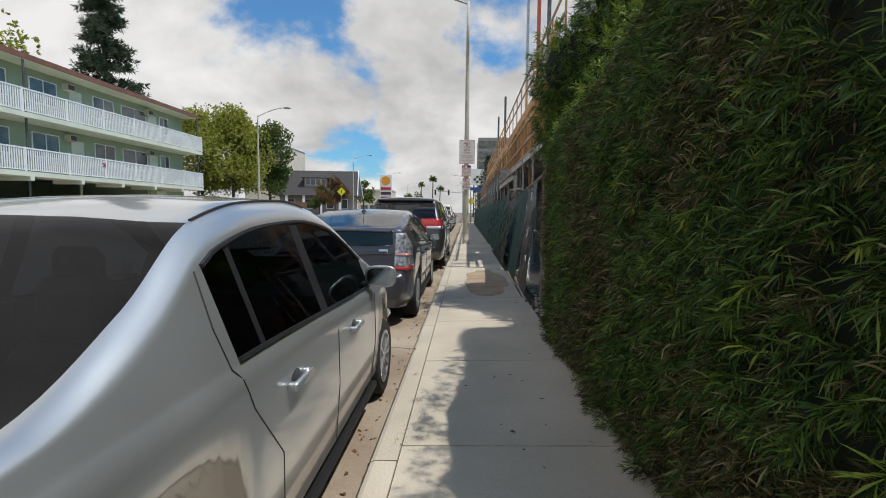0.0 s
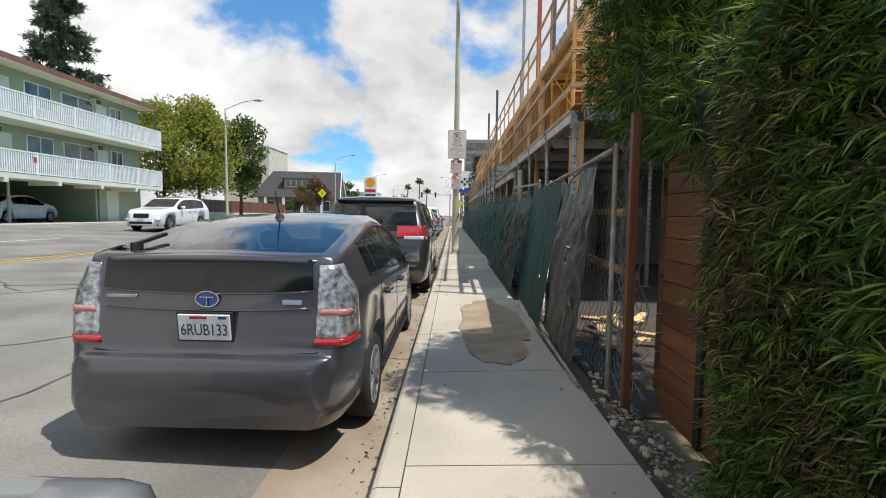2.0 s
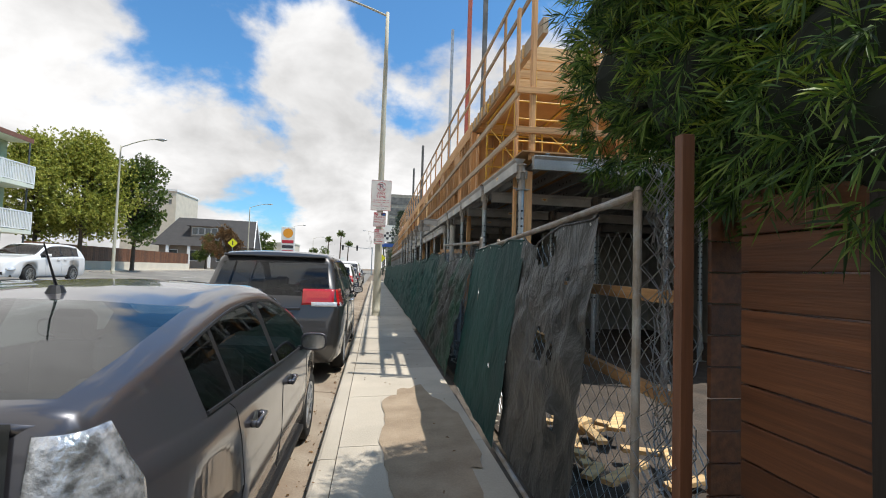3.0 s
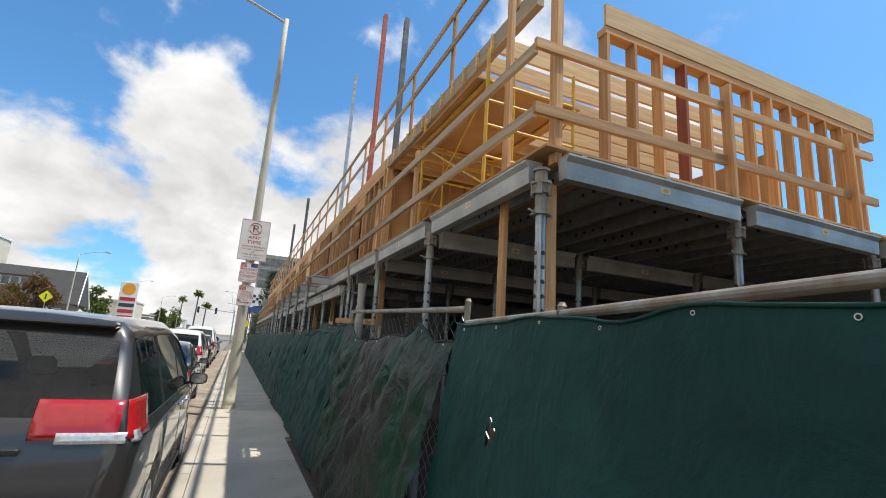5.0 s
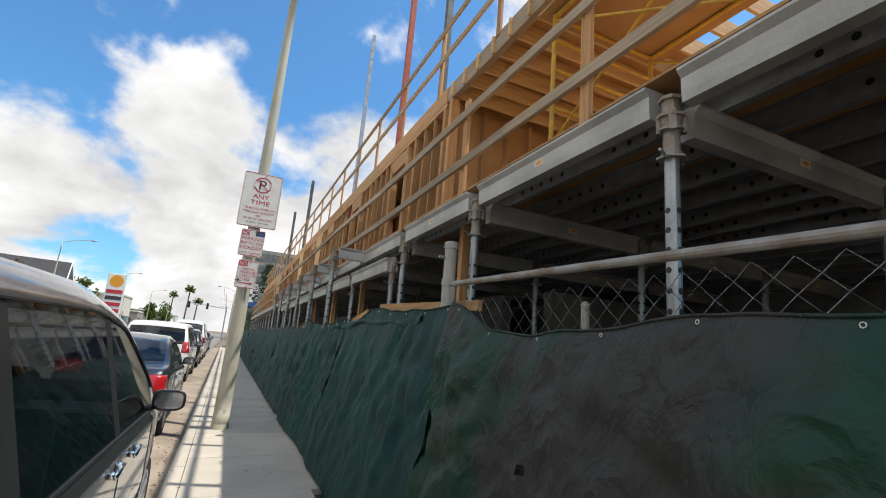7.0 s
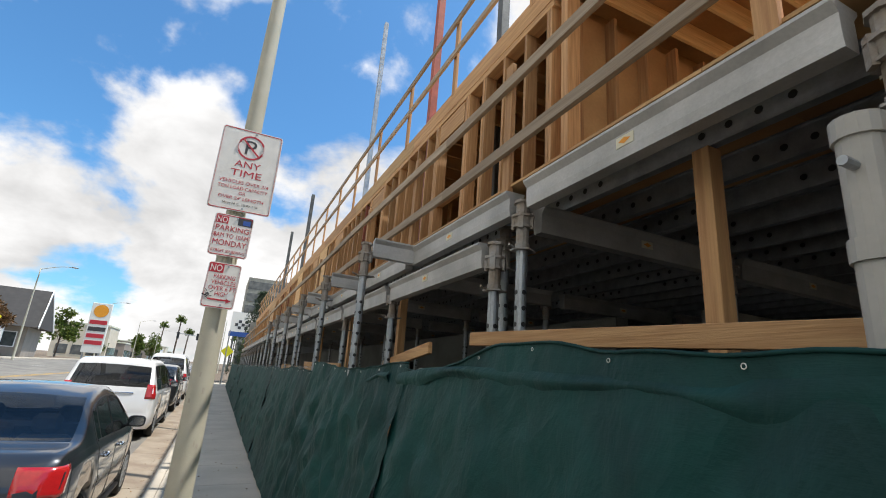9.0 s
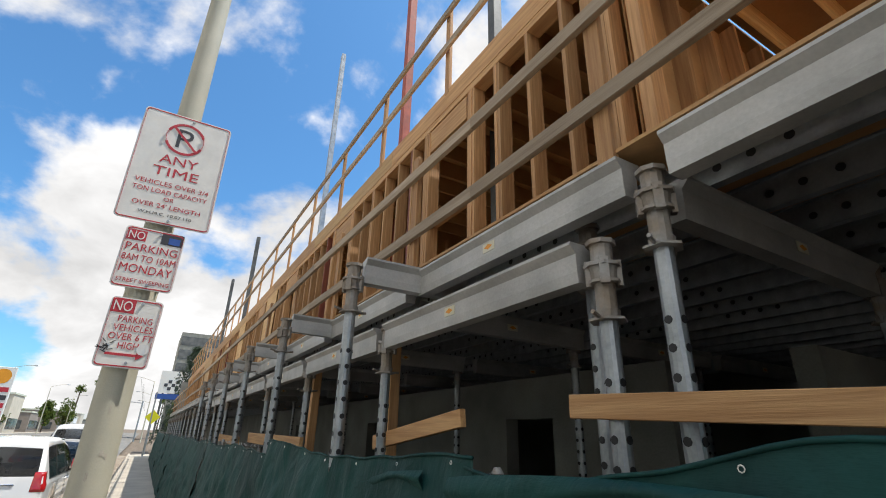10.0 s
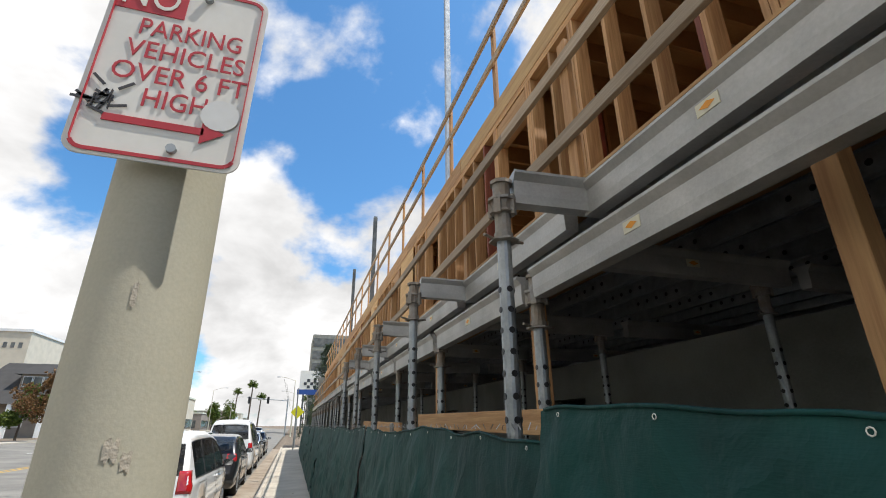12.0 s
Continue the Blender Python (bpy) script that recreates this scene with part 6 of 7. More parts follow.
def make_hedge():
    e = empty("hedge", (1.9, 0.5, 0), "tall dense clipped hedge of narrow dark green leaves with brown patches", "hedge")
    rng = random.Random(21)
    green, dry, fresh = [], [], []
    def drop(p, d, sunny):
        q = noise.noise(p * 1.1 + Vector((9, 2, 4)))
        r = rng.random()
        # sunny sprays take the brighter leaf: sunlight painted by colour
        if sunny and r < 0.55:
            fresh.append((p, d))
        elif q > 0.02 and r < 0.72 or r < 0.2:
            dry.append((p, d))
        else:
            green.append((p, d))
    off = Vector((-1.9, -0.5, 0))
    for k in range(11500):
        y = 3.85 - 6.7 * rng.random() ** 1.25
        z = hedge_top(y) * rng.random()
        x = hedge_face(y, z) + rng.uniform(-0.03, 0.10)
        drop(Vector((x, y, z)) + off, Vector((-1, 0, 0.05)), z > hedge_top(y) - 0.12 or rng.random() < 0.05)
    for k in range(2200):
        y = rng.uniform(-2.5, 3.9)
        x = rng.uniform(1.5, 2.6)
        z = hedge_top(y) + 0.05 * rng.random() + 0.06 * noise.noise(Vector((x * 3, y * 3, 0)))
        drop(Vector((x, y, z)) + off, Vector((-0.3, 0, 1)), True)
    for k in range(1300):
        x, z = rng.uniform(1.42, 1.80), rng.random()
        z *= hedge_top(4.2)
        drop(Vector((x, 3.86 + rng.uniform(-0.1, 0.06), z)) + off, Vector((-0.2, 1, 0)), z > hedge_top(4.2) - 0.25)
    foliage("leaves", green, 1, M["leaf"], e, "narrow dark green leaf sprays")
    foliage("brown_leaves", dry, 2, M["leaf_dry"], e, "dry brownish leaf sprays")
    foliage("new_leaves", fresh, 3, M["leaf_bright"], e, "bright yellow-green sprays coloured as sunlit")
    # inner sheet and end block carry the hedge's deep shade as colour
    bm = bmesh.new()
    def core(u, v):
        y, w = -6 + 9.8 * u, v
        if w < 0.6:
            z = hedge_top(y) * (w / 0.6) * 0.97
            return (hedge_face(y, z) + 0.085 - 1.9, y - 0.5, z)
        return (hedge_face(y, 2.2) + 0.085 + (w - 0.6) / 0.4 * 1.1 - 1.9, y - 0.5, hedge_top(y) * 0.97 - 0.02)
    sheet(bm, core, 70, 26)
    part("inner_branches", bm, M["hedge_core"], e, "near-black inner sheet coloured as deep shade", True)
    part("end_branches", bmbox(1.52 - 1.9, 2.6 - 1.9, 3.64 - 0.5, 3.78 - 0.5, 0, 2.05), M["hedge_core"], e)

    t = empty("overhanging_tree", (2.7, 5.2, 0), "dense dark evergreen tree with drooping narrow leaves over the fence", "tree")
    off = Vector((-2.7, -5.2, 0))
    lumps = [(2.1, 6.2, 2.6, 0.6), (2.0, 5.8, 3.3, 0.6), (2.2, 6.5, 3.2, 0.6), (1.98, 5.7, 2.3, 0.42), (2.6, 5.5, 3.1, 0.85), (2.6, 5.9, 3.3, 0.95), (2.2, 5.1, 2.15, 0.55), (2.35, 4.5, 2.15, 0.5), (2.3, 5.75, 2.4, 0.62), (2.8, 5.4, 4.3, 0.9), (3.2, 6.2, 4.0, 0.9), (3.6, 3.4, 3.2, 0.9), (2.6, 3.3, 2.75, 0.7), (2.55, 2.3, 2.75, 0.72), (2.55, 1.1, 2.8, 0.75), (2.55, -0.1, 2.8, 0.75), (2.6, -1.3, 2.8, 0.75), (1.98, 4.75, 1.92, 0.36), (2.05, 5.35, 2.0, 0.36), (3.4, 5.0, 5.0, 0.8), (2.75, 6.5, 3.0, 0.6)]
    a, b, c = [], [], []
    for cx, cy, cz, r in lumps:
        for k in range(int(1150 * r * r)):
            d = Vector((rng.gauss(0, 1), rng.gauss(0, 1), rng.gauss(0, 1))).normalized()
            if d.x > 0.6:
                continue
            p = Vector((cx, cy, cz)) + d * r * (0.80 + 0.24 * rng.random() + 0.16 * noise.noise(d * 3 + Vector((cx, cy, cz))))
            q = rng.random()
            # upward-facing sprays go to b, the leaf colour painted as sunlit
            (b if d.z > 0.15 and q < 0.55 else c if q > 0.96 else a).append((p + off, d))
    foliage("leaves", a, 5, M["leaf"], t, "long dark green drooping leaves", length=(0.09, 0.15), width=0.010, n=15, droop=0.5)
    foliage("new_leaves", b, 6, M["leaf_bright"], t, "yellow-green leaves with sunlight in their colour", length=(0.08, 0.13), width=0.010, n=14, droop=0.2)
    foliage("brown_leaves", c, 7, M["leaf_dry"], t, "few dry leaves", n=10)
    # lumps inside the crown, near-black in place of inner shade
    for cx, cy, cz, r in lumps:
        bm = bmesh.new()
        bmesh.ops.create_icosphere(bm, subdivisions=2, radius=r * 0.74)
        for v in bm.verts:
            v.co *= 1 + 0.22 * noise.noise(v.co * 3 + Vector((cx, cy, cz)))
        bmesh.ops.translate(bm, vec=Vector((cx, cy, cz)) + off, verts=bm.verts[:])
        part("branch_mass", bm, M["hedge_core"], t, "near-black inner lump coloured as deep shade")
    for dx, dy in ((0, 0), (0.2, -0.9)):
        part("trunk", bmtube((dx, dy, 0), (dx + 0.1, dy + 0.1, 3.6), 0.09, 10, 0.04), M["bark"], t)


make_hedge()

# ---- street lamp with parking signs ----
def street_lamp(x, y, z, h, r, reach, lab, name="street_lamp", rise=0.55):
    e = empty(name, (x, y, z), lab, "street lamp", "street lamps")
    bm = bmesh.new()
    n = 14
    zs = [0, 0.25, 0.5, 1.0, 1.5, 2.0, 3.0, 4.0, 5.0, 6.0, 7.0, 8.0, h]
    for a, b in zip(zs, zs[1:]):
        ra, rb = r * (1 - 0.58 * a / h), r * (1 - 0.58 * b / h)
        tube(bm, (0, 0, a), (0, 0, b), ra, 28, rb, a == 0 or b == h)
    bmesh.ops.remove_doubles(bm, verts=bm.verts[:], dist=0.0005)
    part("post", bm, M["pole_paint"], e, "", True)
    part("collar", bmtube((0, 0, 0.02), (0, 0, 0.10), r * 1.12, 28, r * 1.02), M["pole_paint"], e)
    pts = [Vector((reach * k / 6, 0, h - 0.12 + rise * math.sin(k / 6 * 1.5))) for k in range(7)]
    bm = bmesh.new()
    wire(bm, pts, 0.035, 8)
    arm = part("arm", bm, M["pole_paint"], e)
    sg = 1 if reach > 0 else -1
    bm = bmesh.new()
    bmesh.ops.create_uvsphere(bm, u_segments=14, v_segments=8, radius=1)
    bmesh.ops.transform(bm, matrix=Matrix.Translation(pts[-1] + Vector((0.3 * sg, 0, 0.0))) @ Matrix.Diagonal((0.38, 0.15, 0.075, 1)), verts=bm.verts[:])
    head = part("luminaire", bm, M["galv"], e, "grey cobra-head luminaire", True)
    part("lens", bmtube(pts[-1] + Vector((0.35 * sg, 0, -0.10)), pts[-1] + Vector((0.35 * sg, 0, -0.05)), 0.08, 12, 0.11), M["lamp_clear"], head)
    return e


def rounded_plate(bm, x0, x1, z0, z1, y0, y1, r):
    pts = []
    for cx, cz, a0 in ((x1 - r, z1 - r, 0), (x0 + r, z1 - r, 90), (x0 + r, z0 + r, 180), (x1 - r, z0 + r, 270)):
        for k in range(5):
            a = radians(a0 + 22.5 * k)
            pts.append((cx + r * math.cos(a), cz + r * math.sin(a)))
    a = [bm.verts.new((x, y0, z)) for x, z in pts]
    b = [bm.verts.new((x, y1, z)) for x, z in pts]
    bm.faces.new(a)
    bm.faces.new(b[::-1])
    for i in range(len(pts)):
        j = (i + 1) % len(pts)
        bm.faces.new((a[i], b[i], b[j], a[j]))
    bmesh.ops.recalc_face_normals(bm, faces=bm.faces[:])
    return bm


def ring_bar(bm, x0, x1, z0, z1, y, r, t):
    """A thin rounded border line."""
    pts = []
    for cx, cz, a0 in ((x1 - r, z1 - r, 0), (x0 + r, z1 - r, 90), (x0 + r, z0 + r, 180), (x1 - r, z0 + r, 270)):
        for k in range(5):
            a = radians(a0 + 22.5 * k)
            pts.append((cx + r * math.cos(a), cz + r * math.sin(a)))
    for (xa, za), (xb, zb) in zip(pts, pts[1:] + pts[:1]):
        beam(bm, (xa, y, za), (xb, y, zb), 0.0015, t)
    return bm


def sign_board(name, w, h, at, lab, tilt=0.0, border=True):
    e = empty(name, at, lab, "parking sign", "parking signs on the post")
    part("plate", rounded_plate(bmesh.new(), -w / 2, w / 2, -h / 2, h / 2, -0.002, 0.002, 0.03), M["sign_white"], e, "white reflective sheet")
    if border:
        part("border", ring_bar(bmesh.new(), -w / 2 + 0.012, w / 2 - 0.012, -h / 2 + 0.012, h / 2 - 0.012, -0.0035, 0.024, 0.008), M["sign_red"], e, "thin red border line")
    for z in (h / 2 - 0.035, -h / 2 + 0.035):
        part("bolt", bmtube((0.03, -0.012, z), (0.03, 0.0, z), 0.010, 8), M["galv"], e)
    e.matrix_basis = Matrix.Translation(at) @ pose(0, 0, 0, 0, tilt, 0)
    return e


def make_post():
    px, py = 0.475, 18.735
    lamp_post = street_lamp(px, py, -0.04, 9.85, 0.126, -2.3, "beige tapered street lamp post with peeling patches at the kerb")
    rnd = random.Random(6)
    for k in range(14):
        z, a = rnd.uniform(0.3, 2.1), rnd.uniform(-2.4, -0.8)
        rr = 0.126 * (1 - 0.58 * z / 9.85) + 0.0012
        bm = bmesh.new()
        w, h = rnd.uniform(0.05, 0.22), rnd.uniform(0.02, 0.06)
        sheet(bm, lambda u, v: (rr * math.cos(a + w * (u - 0.5) * (1 + 0.5 * noise.noise(Vector((u * 4, v * 3, k))))), rr * math.sin(a + w * (u - 0.5)), z + h * (v - 0.5) * (1 + 0.8 * noise.noise(Vector((u * 5, k, 1))))), 6, 4)
        part("paint_chip", bm, M["concrete"], lamp_post, "chipped paint patch", True)
    for z in (2.36, 2.70, 2.84, 3.16, 3.40, 4.16):
        rr = 0.126 * (1 - 0.58 * z / 9.85) + 0.003
        part("steel_strap", bmtube((0, 0, z), (0, 0, z + 0.02), rr, 28), M["galv"], lamp_post)

    y = 18.595
    s = sign_board("parking_sign", 0.635, 0.975, (0.497, y, 3.78), "white no-parking sign for large vehicles with red lettering")
    bm = bmesh.new()
    for k in range(32):
        a0, a1 = 2 * math.pi * k / 32, 2 * math.pi * (k + 1) / 32
        beam(bm, (0.135 * math.cos(a0), -0.0045, 0.275 + 0.135 * math.sin(a0)), (0.135 * math.cos(a1), -0.0045, 0.275 + 0.135 * math.sin(a1)), 0.002, 0.02)
    part("prohibition_ring", bm, M["sign_red"], s, "red ring")
    lettering("P", (0.0, -0.0035, 0.275), 0.17, M["sign_black"], s, 0.115)
    part("slash", beam(bmesh.new(), (-0.095, -0.0065, 0.37), (0.095, -0.0065, 0.18), 0.002, 0.018), M["sign_red"], s, "red diagonal bar")
    lettering("ANY", (0, -0.004, 0.065), 0.075, M["sign_red"], s, 0.27)
    lettering("TIME", (0, -0.004, -0.045), 0.075, M["sign_red"], s, 0.32)
    for txt, z, hh, w in (("VEHICLES OVER 3/4", -0.155, 0.038, 0.51), ("TON LOAD CAPACITY", -0.222, 0.038, 0.51), ("OR", -0.280, 0.034, 0.07), ("OVER 24' LENGTH", -0.340, 0.038, 0.46), ("W.H.M.C. 10.07.110", -0.408, 0.024, 0.36)):
        lettering(txt, (0, -0.004, z), hh, M["sign_red"] if z > -0.4 else M["sign_black"], s, w)

    s = sign_board("parking_sign", 0.385, 0.46, (0.475, y, 3.01), "white street sweeping no-parking sign with red lettering", 0.8)
    part("red_box", bmbox(-0.175, -0.055, -0.004, -0.002, 0.125, 0.205), M["sign_red"], s, "red panel behind the word")
    lettering("NO", (-0.115, -0.0055, 0.165), 0.062, M["sign_white"], s, 0.10)
    part("sticker", bmbox(0.04, 0.185, -0.004, -0.002, 0.13, 0.225), M["sign_black"], s, "dark sticker with a blue print")
    part("sticker_print", bmbox(0.09, 0.165, -0.0055, -0.004, 0.14, 0.19), M["sign_blue"], s)
    lettering("PARKING", (0, -0.004, 0.075), 0.058, M["sign_red"], s, 0.33)
    lettering("8AM TO 10AM", (0, -0.004, -0.005), 0.050, M["sign_red"], s, 0.34)
    lettering("MONDAY", (0, -0.004, -0.085), 0.062, M["sign_red"], s, 0.33)
    lettering("STREET SWEEPING", (0, -0.004, -0.175), 0.028, M["sign_red"], s, 0.33)

    s = sign_board("parking_sign", 0.318, 0.475, (0.478, y, 2.47), "white sign against tall parked vehicles with scuffed corner", 1.2)
    part("red_box", bmbox(-0.150, -0.01, -0.004, -0.002, 0.13, 0.225), M["sign_red"], s, "red panel behind the word")
    lettering("NO", (-0.08, -0.0055, 0.178), 0.072, M["sign_white"], s, 0.11)
    for txt, z, w in (("PARKING", 0.090, 0.205), ("VEHICLES", 0.030, 0.235), ("OVER 6 FT", -0.030, 0.26), ("HIGH", -0.090, 0.12)):
        lettering(txt, (0.015, -0.004, z), 0.045, M["sign_red"], s, w)
    part("arrow_shaft", bmbox(-0.105, 0.08, -0.005, -0.002, -0.158, -0.142), M["sign_red"], s)
    bm = bmesh.new()
    bm.faces.new([bm.verts.new(p) for p in ((0.075, -0.005, -0.18), (0.12, -0.005, -0.15), (0.075, -0.005, -0.12))])
    part("arrow_head", bm, M["sign_red"], s)
    bm = bmesh.new()
    for k in range(16):
        a = rnd.uniform(0, 3.1)
        x, z = rnd.uniform(-0.135, -0.09), rnd.uniform(-0.145, -0.075)
        beam(bm, (x, -0.0048, z), (x + 0.035 * math.cos(a), -0.0048, z + 0.03 * math.sin(a)), 0.0015, 0.006)
    part("scuff", bm, M["sign_black"], s, "dark scratched scuff marks")
    bm = bmesh.new()
    bmesh.ops.create_circle(bm, cap_ends=True, segments=18, radius=0.038)
    bmesh.ops.transform(bm, matrix=Matrix.Translation((0.105, -0.0056, -0.105)) @ pose(0, 0, 0, 90), verts=bm.verts[:])
    part("paint_blot", bm, M["plate"], s, "pale paint blot")


make_post()

# ---- apartments across the street ----
def make_apartments():
    X, XB, Ya, Yb = -19.75, -21.3, -10.0, 34.4
    e = empty("apartment_building", (0, 0, 0), "three-storey sage green apartment building with white balcony rails", "apartment building")
    part("wall", bmbox(-32, XB, Ya, Yb, 3.1, 8.25), M["apt_green"], e, "sage green stucco wall")
    part("carport_wall", bmbox(-32, -28.6, Ya, Yb, 0.64, 3.1), M["apt_green"], e, "shaded carport back wall")
    part("end_wall", bmbox(-28.6, XB, 30.6, Yb, 0.64, 3.1), M["apt_green"], e, "green stucco end wall")
    part("roof", bmbox(-32.6, X - 0.35, Ya - 0.4, Yb + 0.2, 8.25, 8.42), M["apt_trim"], e, "flat roof with wide eave")
    part("roof_edge", bmbox(X - 0.35, X - 0.30, Ya - 0.4, Yb + 0.2, 8.24, 8.50), M["roof_red"], e, "reddish brown roof edge")
    for zf in (3.02, 5.72):
        part("balcony_floor", bmbox(XB, X + 0.02, Ya, Yb, zf - 0.22, zf), M["apt_trim"], e, "cream balcony edge")
        bm = bmesh.new()
        y = Ya
        while y < Yb:
            box(bm, X - 0.03, X + 0.0, y - 0.028, y + 0.028, zf + 0.09, zf + 1.03)
            y += 0.115
        tagged(part("balusters", bm, M["white_rail"], e, "white flat balusters"), kind="stuff")
        part("hand_rail", bmbox(X - 0.05, X + 0.02, Ya, Yb, zf + 1.03, zf + 1.09), M["white_rail"], e)
        part("bottom_rail", bmbox(X - 0.04, X + 0.01, Ya, Yb, zf + 0.05, zf + 0.09), M["white_rail"], e)
        for k in range(19):
            part("rail_post", bmbox(X - 0.055, X + 0.025, Yb - 0.08 - 2.42 * k, Yb - 2.42 * k, zf, zf + 1.1), M["white_rail"], e)
        part("end_rail", bmbox(XB, X, Yb - 0.03, Yb, zf + 0.08, zf + 1.06), M["white_rail"], e)
        ys = [(32.2, 0.9), (29.2, 2.2), (26.6, 1.5), (22.6, 1.5), (19.4, 2.4), (16.6, 1.4), (13.8, 1.5), (10.5, 2.4), (7.0, 1.5), (3.6, 1.5), (0.0, 2.2)]
        for y, w in ys:
            wn = part("window", bmbox(XB - 0.02, XB + 0.03, y - w / 2, y + w / 2, zf + 0.95, zf + 2.1), M["window"], e, "dark sliding window")
            for a, b, c, d in ((y - w / 2 - 0.05, y + w / 2 + 0.05, zf + 2.1, zf + 2.15), (y - w / 2 - 0.05, y + w / 2 + 0.05, zf + 0.9, zf + 0.95), (y - w / 2 - 0.05, y - w / 2, zf + 0.95, zf + 2.1), (y + w / 2, y + w / 2 + 0.05, zf + 0.95, zf + 2.1), (y - 0.025, y + 0.025, zf + 0.95, zf + 2.1)):
                part("window_frame", bmbox(XB - 0.02, XB + 0.05, a, b, c, d), M["white_rail"], wn)
        for y in (31.0, 24.6, 18.0, 11.9, 5.2):
            part("door", bmbox(XB - 0.02, XB + 0.03, y - 0.42, y + 0.42, zf, zf + 2.05), M["apt_trim"], e, "pale entrance door")
            ac = part("air_conditioner", bmbox(XB, XB + 0.35, y - 0.85, y - 0.35, zf + 1.95, zf + 2.3, None, 0.02), M["beige_wall"], e, "beige window air conditioner")
            part("grille", bmbox(XB + 0.35, XB + 0.36, y - 0.80, y - 0.40, zf + 2.0, zf + 2.25), M["steel_dark"], ac)
    for k in range(15):
        part("beam_end", bmbox(XB, X + 0.05, Ya + 2.9 * k + 1.0, Ya + 2.9 * k + 1.2, 2.60, 2.80), M["apt_trim"], e, "cream beam end under the balcony")
    for k in range(8):
        part("carport_column", bmtube((XB + 0.1, Ya + 5.6 * k + 1.0, 0.6), (XB + 0.1, Ya + 5.6 * k + 1.0, 2.8), 0.07, 10), M["apt_green"], e)
    part("service_door", bmbox(XB - 0.01, XB + 0.04, 31.2, 32.2, 0.68, 2.6), M["apt_trim"], e, "pale panelled service door")
    for k in range(3):
        part("downpipe", bmtube((X - 0.3, Yb - 0.1 - 14 * k, 0.7), (X - 0.3, Yb - 0.1 - 14 * k, 8.2), 0.05, 8), M["steel_dark"], e)
    bm = bmesh.new()
    pts = [(0.22 if k % 2 == 0 else 0.10) for k in range(10)]
    vs = [bm.verts.new((X + 0.012, 24.6 + r * math.cos(2 * math.pi * k / 10), 3.75 + r * math.sin(2 * math.pi * k / 10))) for k, r in enumerate(pts)]
    bm.faces.new(vs)
    part("star_ornament", bm, M["tail_red"], e, "red star ornament on the rail")
    make_car("white_pickup", dict(SEDAN, W=0.95, paint=M["white_car"], mirror_paint=M["white_car"]), (-23.6, 25.2, 0.66), "white car parked in the shaded carport", 1.0)
    tagged(part("carport_floor", bmbox(-32, -21.0, Ya, 62, 0.60, 0.665), M["concrete"]), "pale concrete carport floor", "floor", kind="structure")


make_apartments()


# ---- trees ----
def clump_tree(name, x, y, z, h, crown, leaf, lab, seed, count=2600, size=0.16, trunk=0.16, spread=1.0):
    """Tapered trunk with limbs and a crown of many leaf clumps."""
    e = empty(name, (x, y, z), lab, "tree")
    rng = random.Random(seed)
    part("trunk", bmtube((0, 0, 0), (0.1, 0, h * 0.55), trunk, 10, trunk * 0.5), M["bark"], e)
    blobs = []
    for k in range(crown):
        a = rng.uniform(0, 6.28)
        f = rng.random()
        zz = h * (0.32 + 0.62 * f)
        rr = spread * h * 0.30 * math.sqrt(max(0.05, 1 - (2 * f - 0.85) ** 2)) * rng.uniform(0.3, 1.0)
        c = Vector((rr * math.cos(a), rr * math.sin(a), zz))
        blobs.append((c, h * rng.uniform(0.09, 0.16)))
        part("limb", bmtube((0.05, 0, h * (0.25 + 0.25 * f)), c, trunk * 0.35, 6, trunk * 0.1), M["bark"], e)
    pts = []
    for k in range(count):
        c, r = rng.choice(blobs)
        d = Vector((rng.gauss(0, 1), rng.gauss(0, 1), rng.gauss(0, 0.8))).normalized()
        pts.append((c + d * r * rng.uniform(0.4, 1.1), d))
    foliage("leaves", pts, seed, leaf, e, "", n=9, length=(size, size * 2), width=size * 0.65, droop=0.1)
    return e


def conifer(name, x, y, z, h, w, lab, seed, count=2400):
    e = empty(name, (x, y, z), lab, "tree")
    rng = random.Random(seed)
    part("trunk", bmtube((0, 0, 0), (0, 0, h * 0.97), h * 0.018, 10, h * 0.004), M["bark"], e)
    pts = []
    tiers = 26
    for t in range(tiers):
        f = t / tiers
        zz = h * (0.12 + 0.87 * f)
        rr = w * (1 - f) ** 0.75 * rng.uniform(0.75, 1.1) + 0.15
        for b in range(7):
            a = rng.uniform(0, 6.28)
            L = rr * rng.uniform(0.6, 1.1)
            tip = Vector((L * math.cos(a), L * math.sin(a), zz - 0.18 * L))
            for k in range(int(count / tiers / 7)):
                s = rng.random() ** 0.7
                p = Vector((0, 0, zz)).lerp(tip, s) + Vector((rng.gauss(0, 0.09 * w * 0.5), rng.gauss(0, 0.09 * w * 0.5), rng.gauss(0, 0.10)))
                pts.append((p, Vector((math.cos(a), math.sin(a), -0.1))))
    foliage("needles", pts, seed, M["conifer_leaf"], e, "", n=9, length=(0.03 * h * 0.6, 0.05 * h * 0.6), width=0.0034 * h, droop=0.1)
    return e


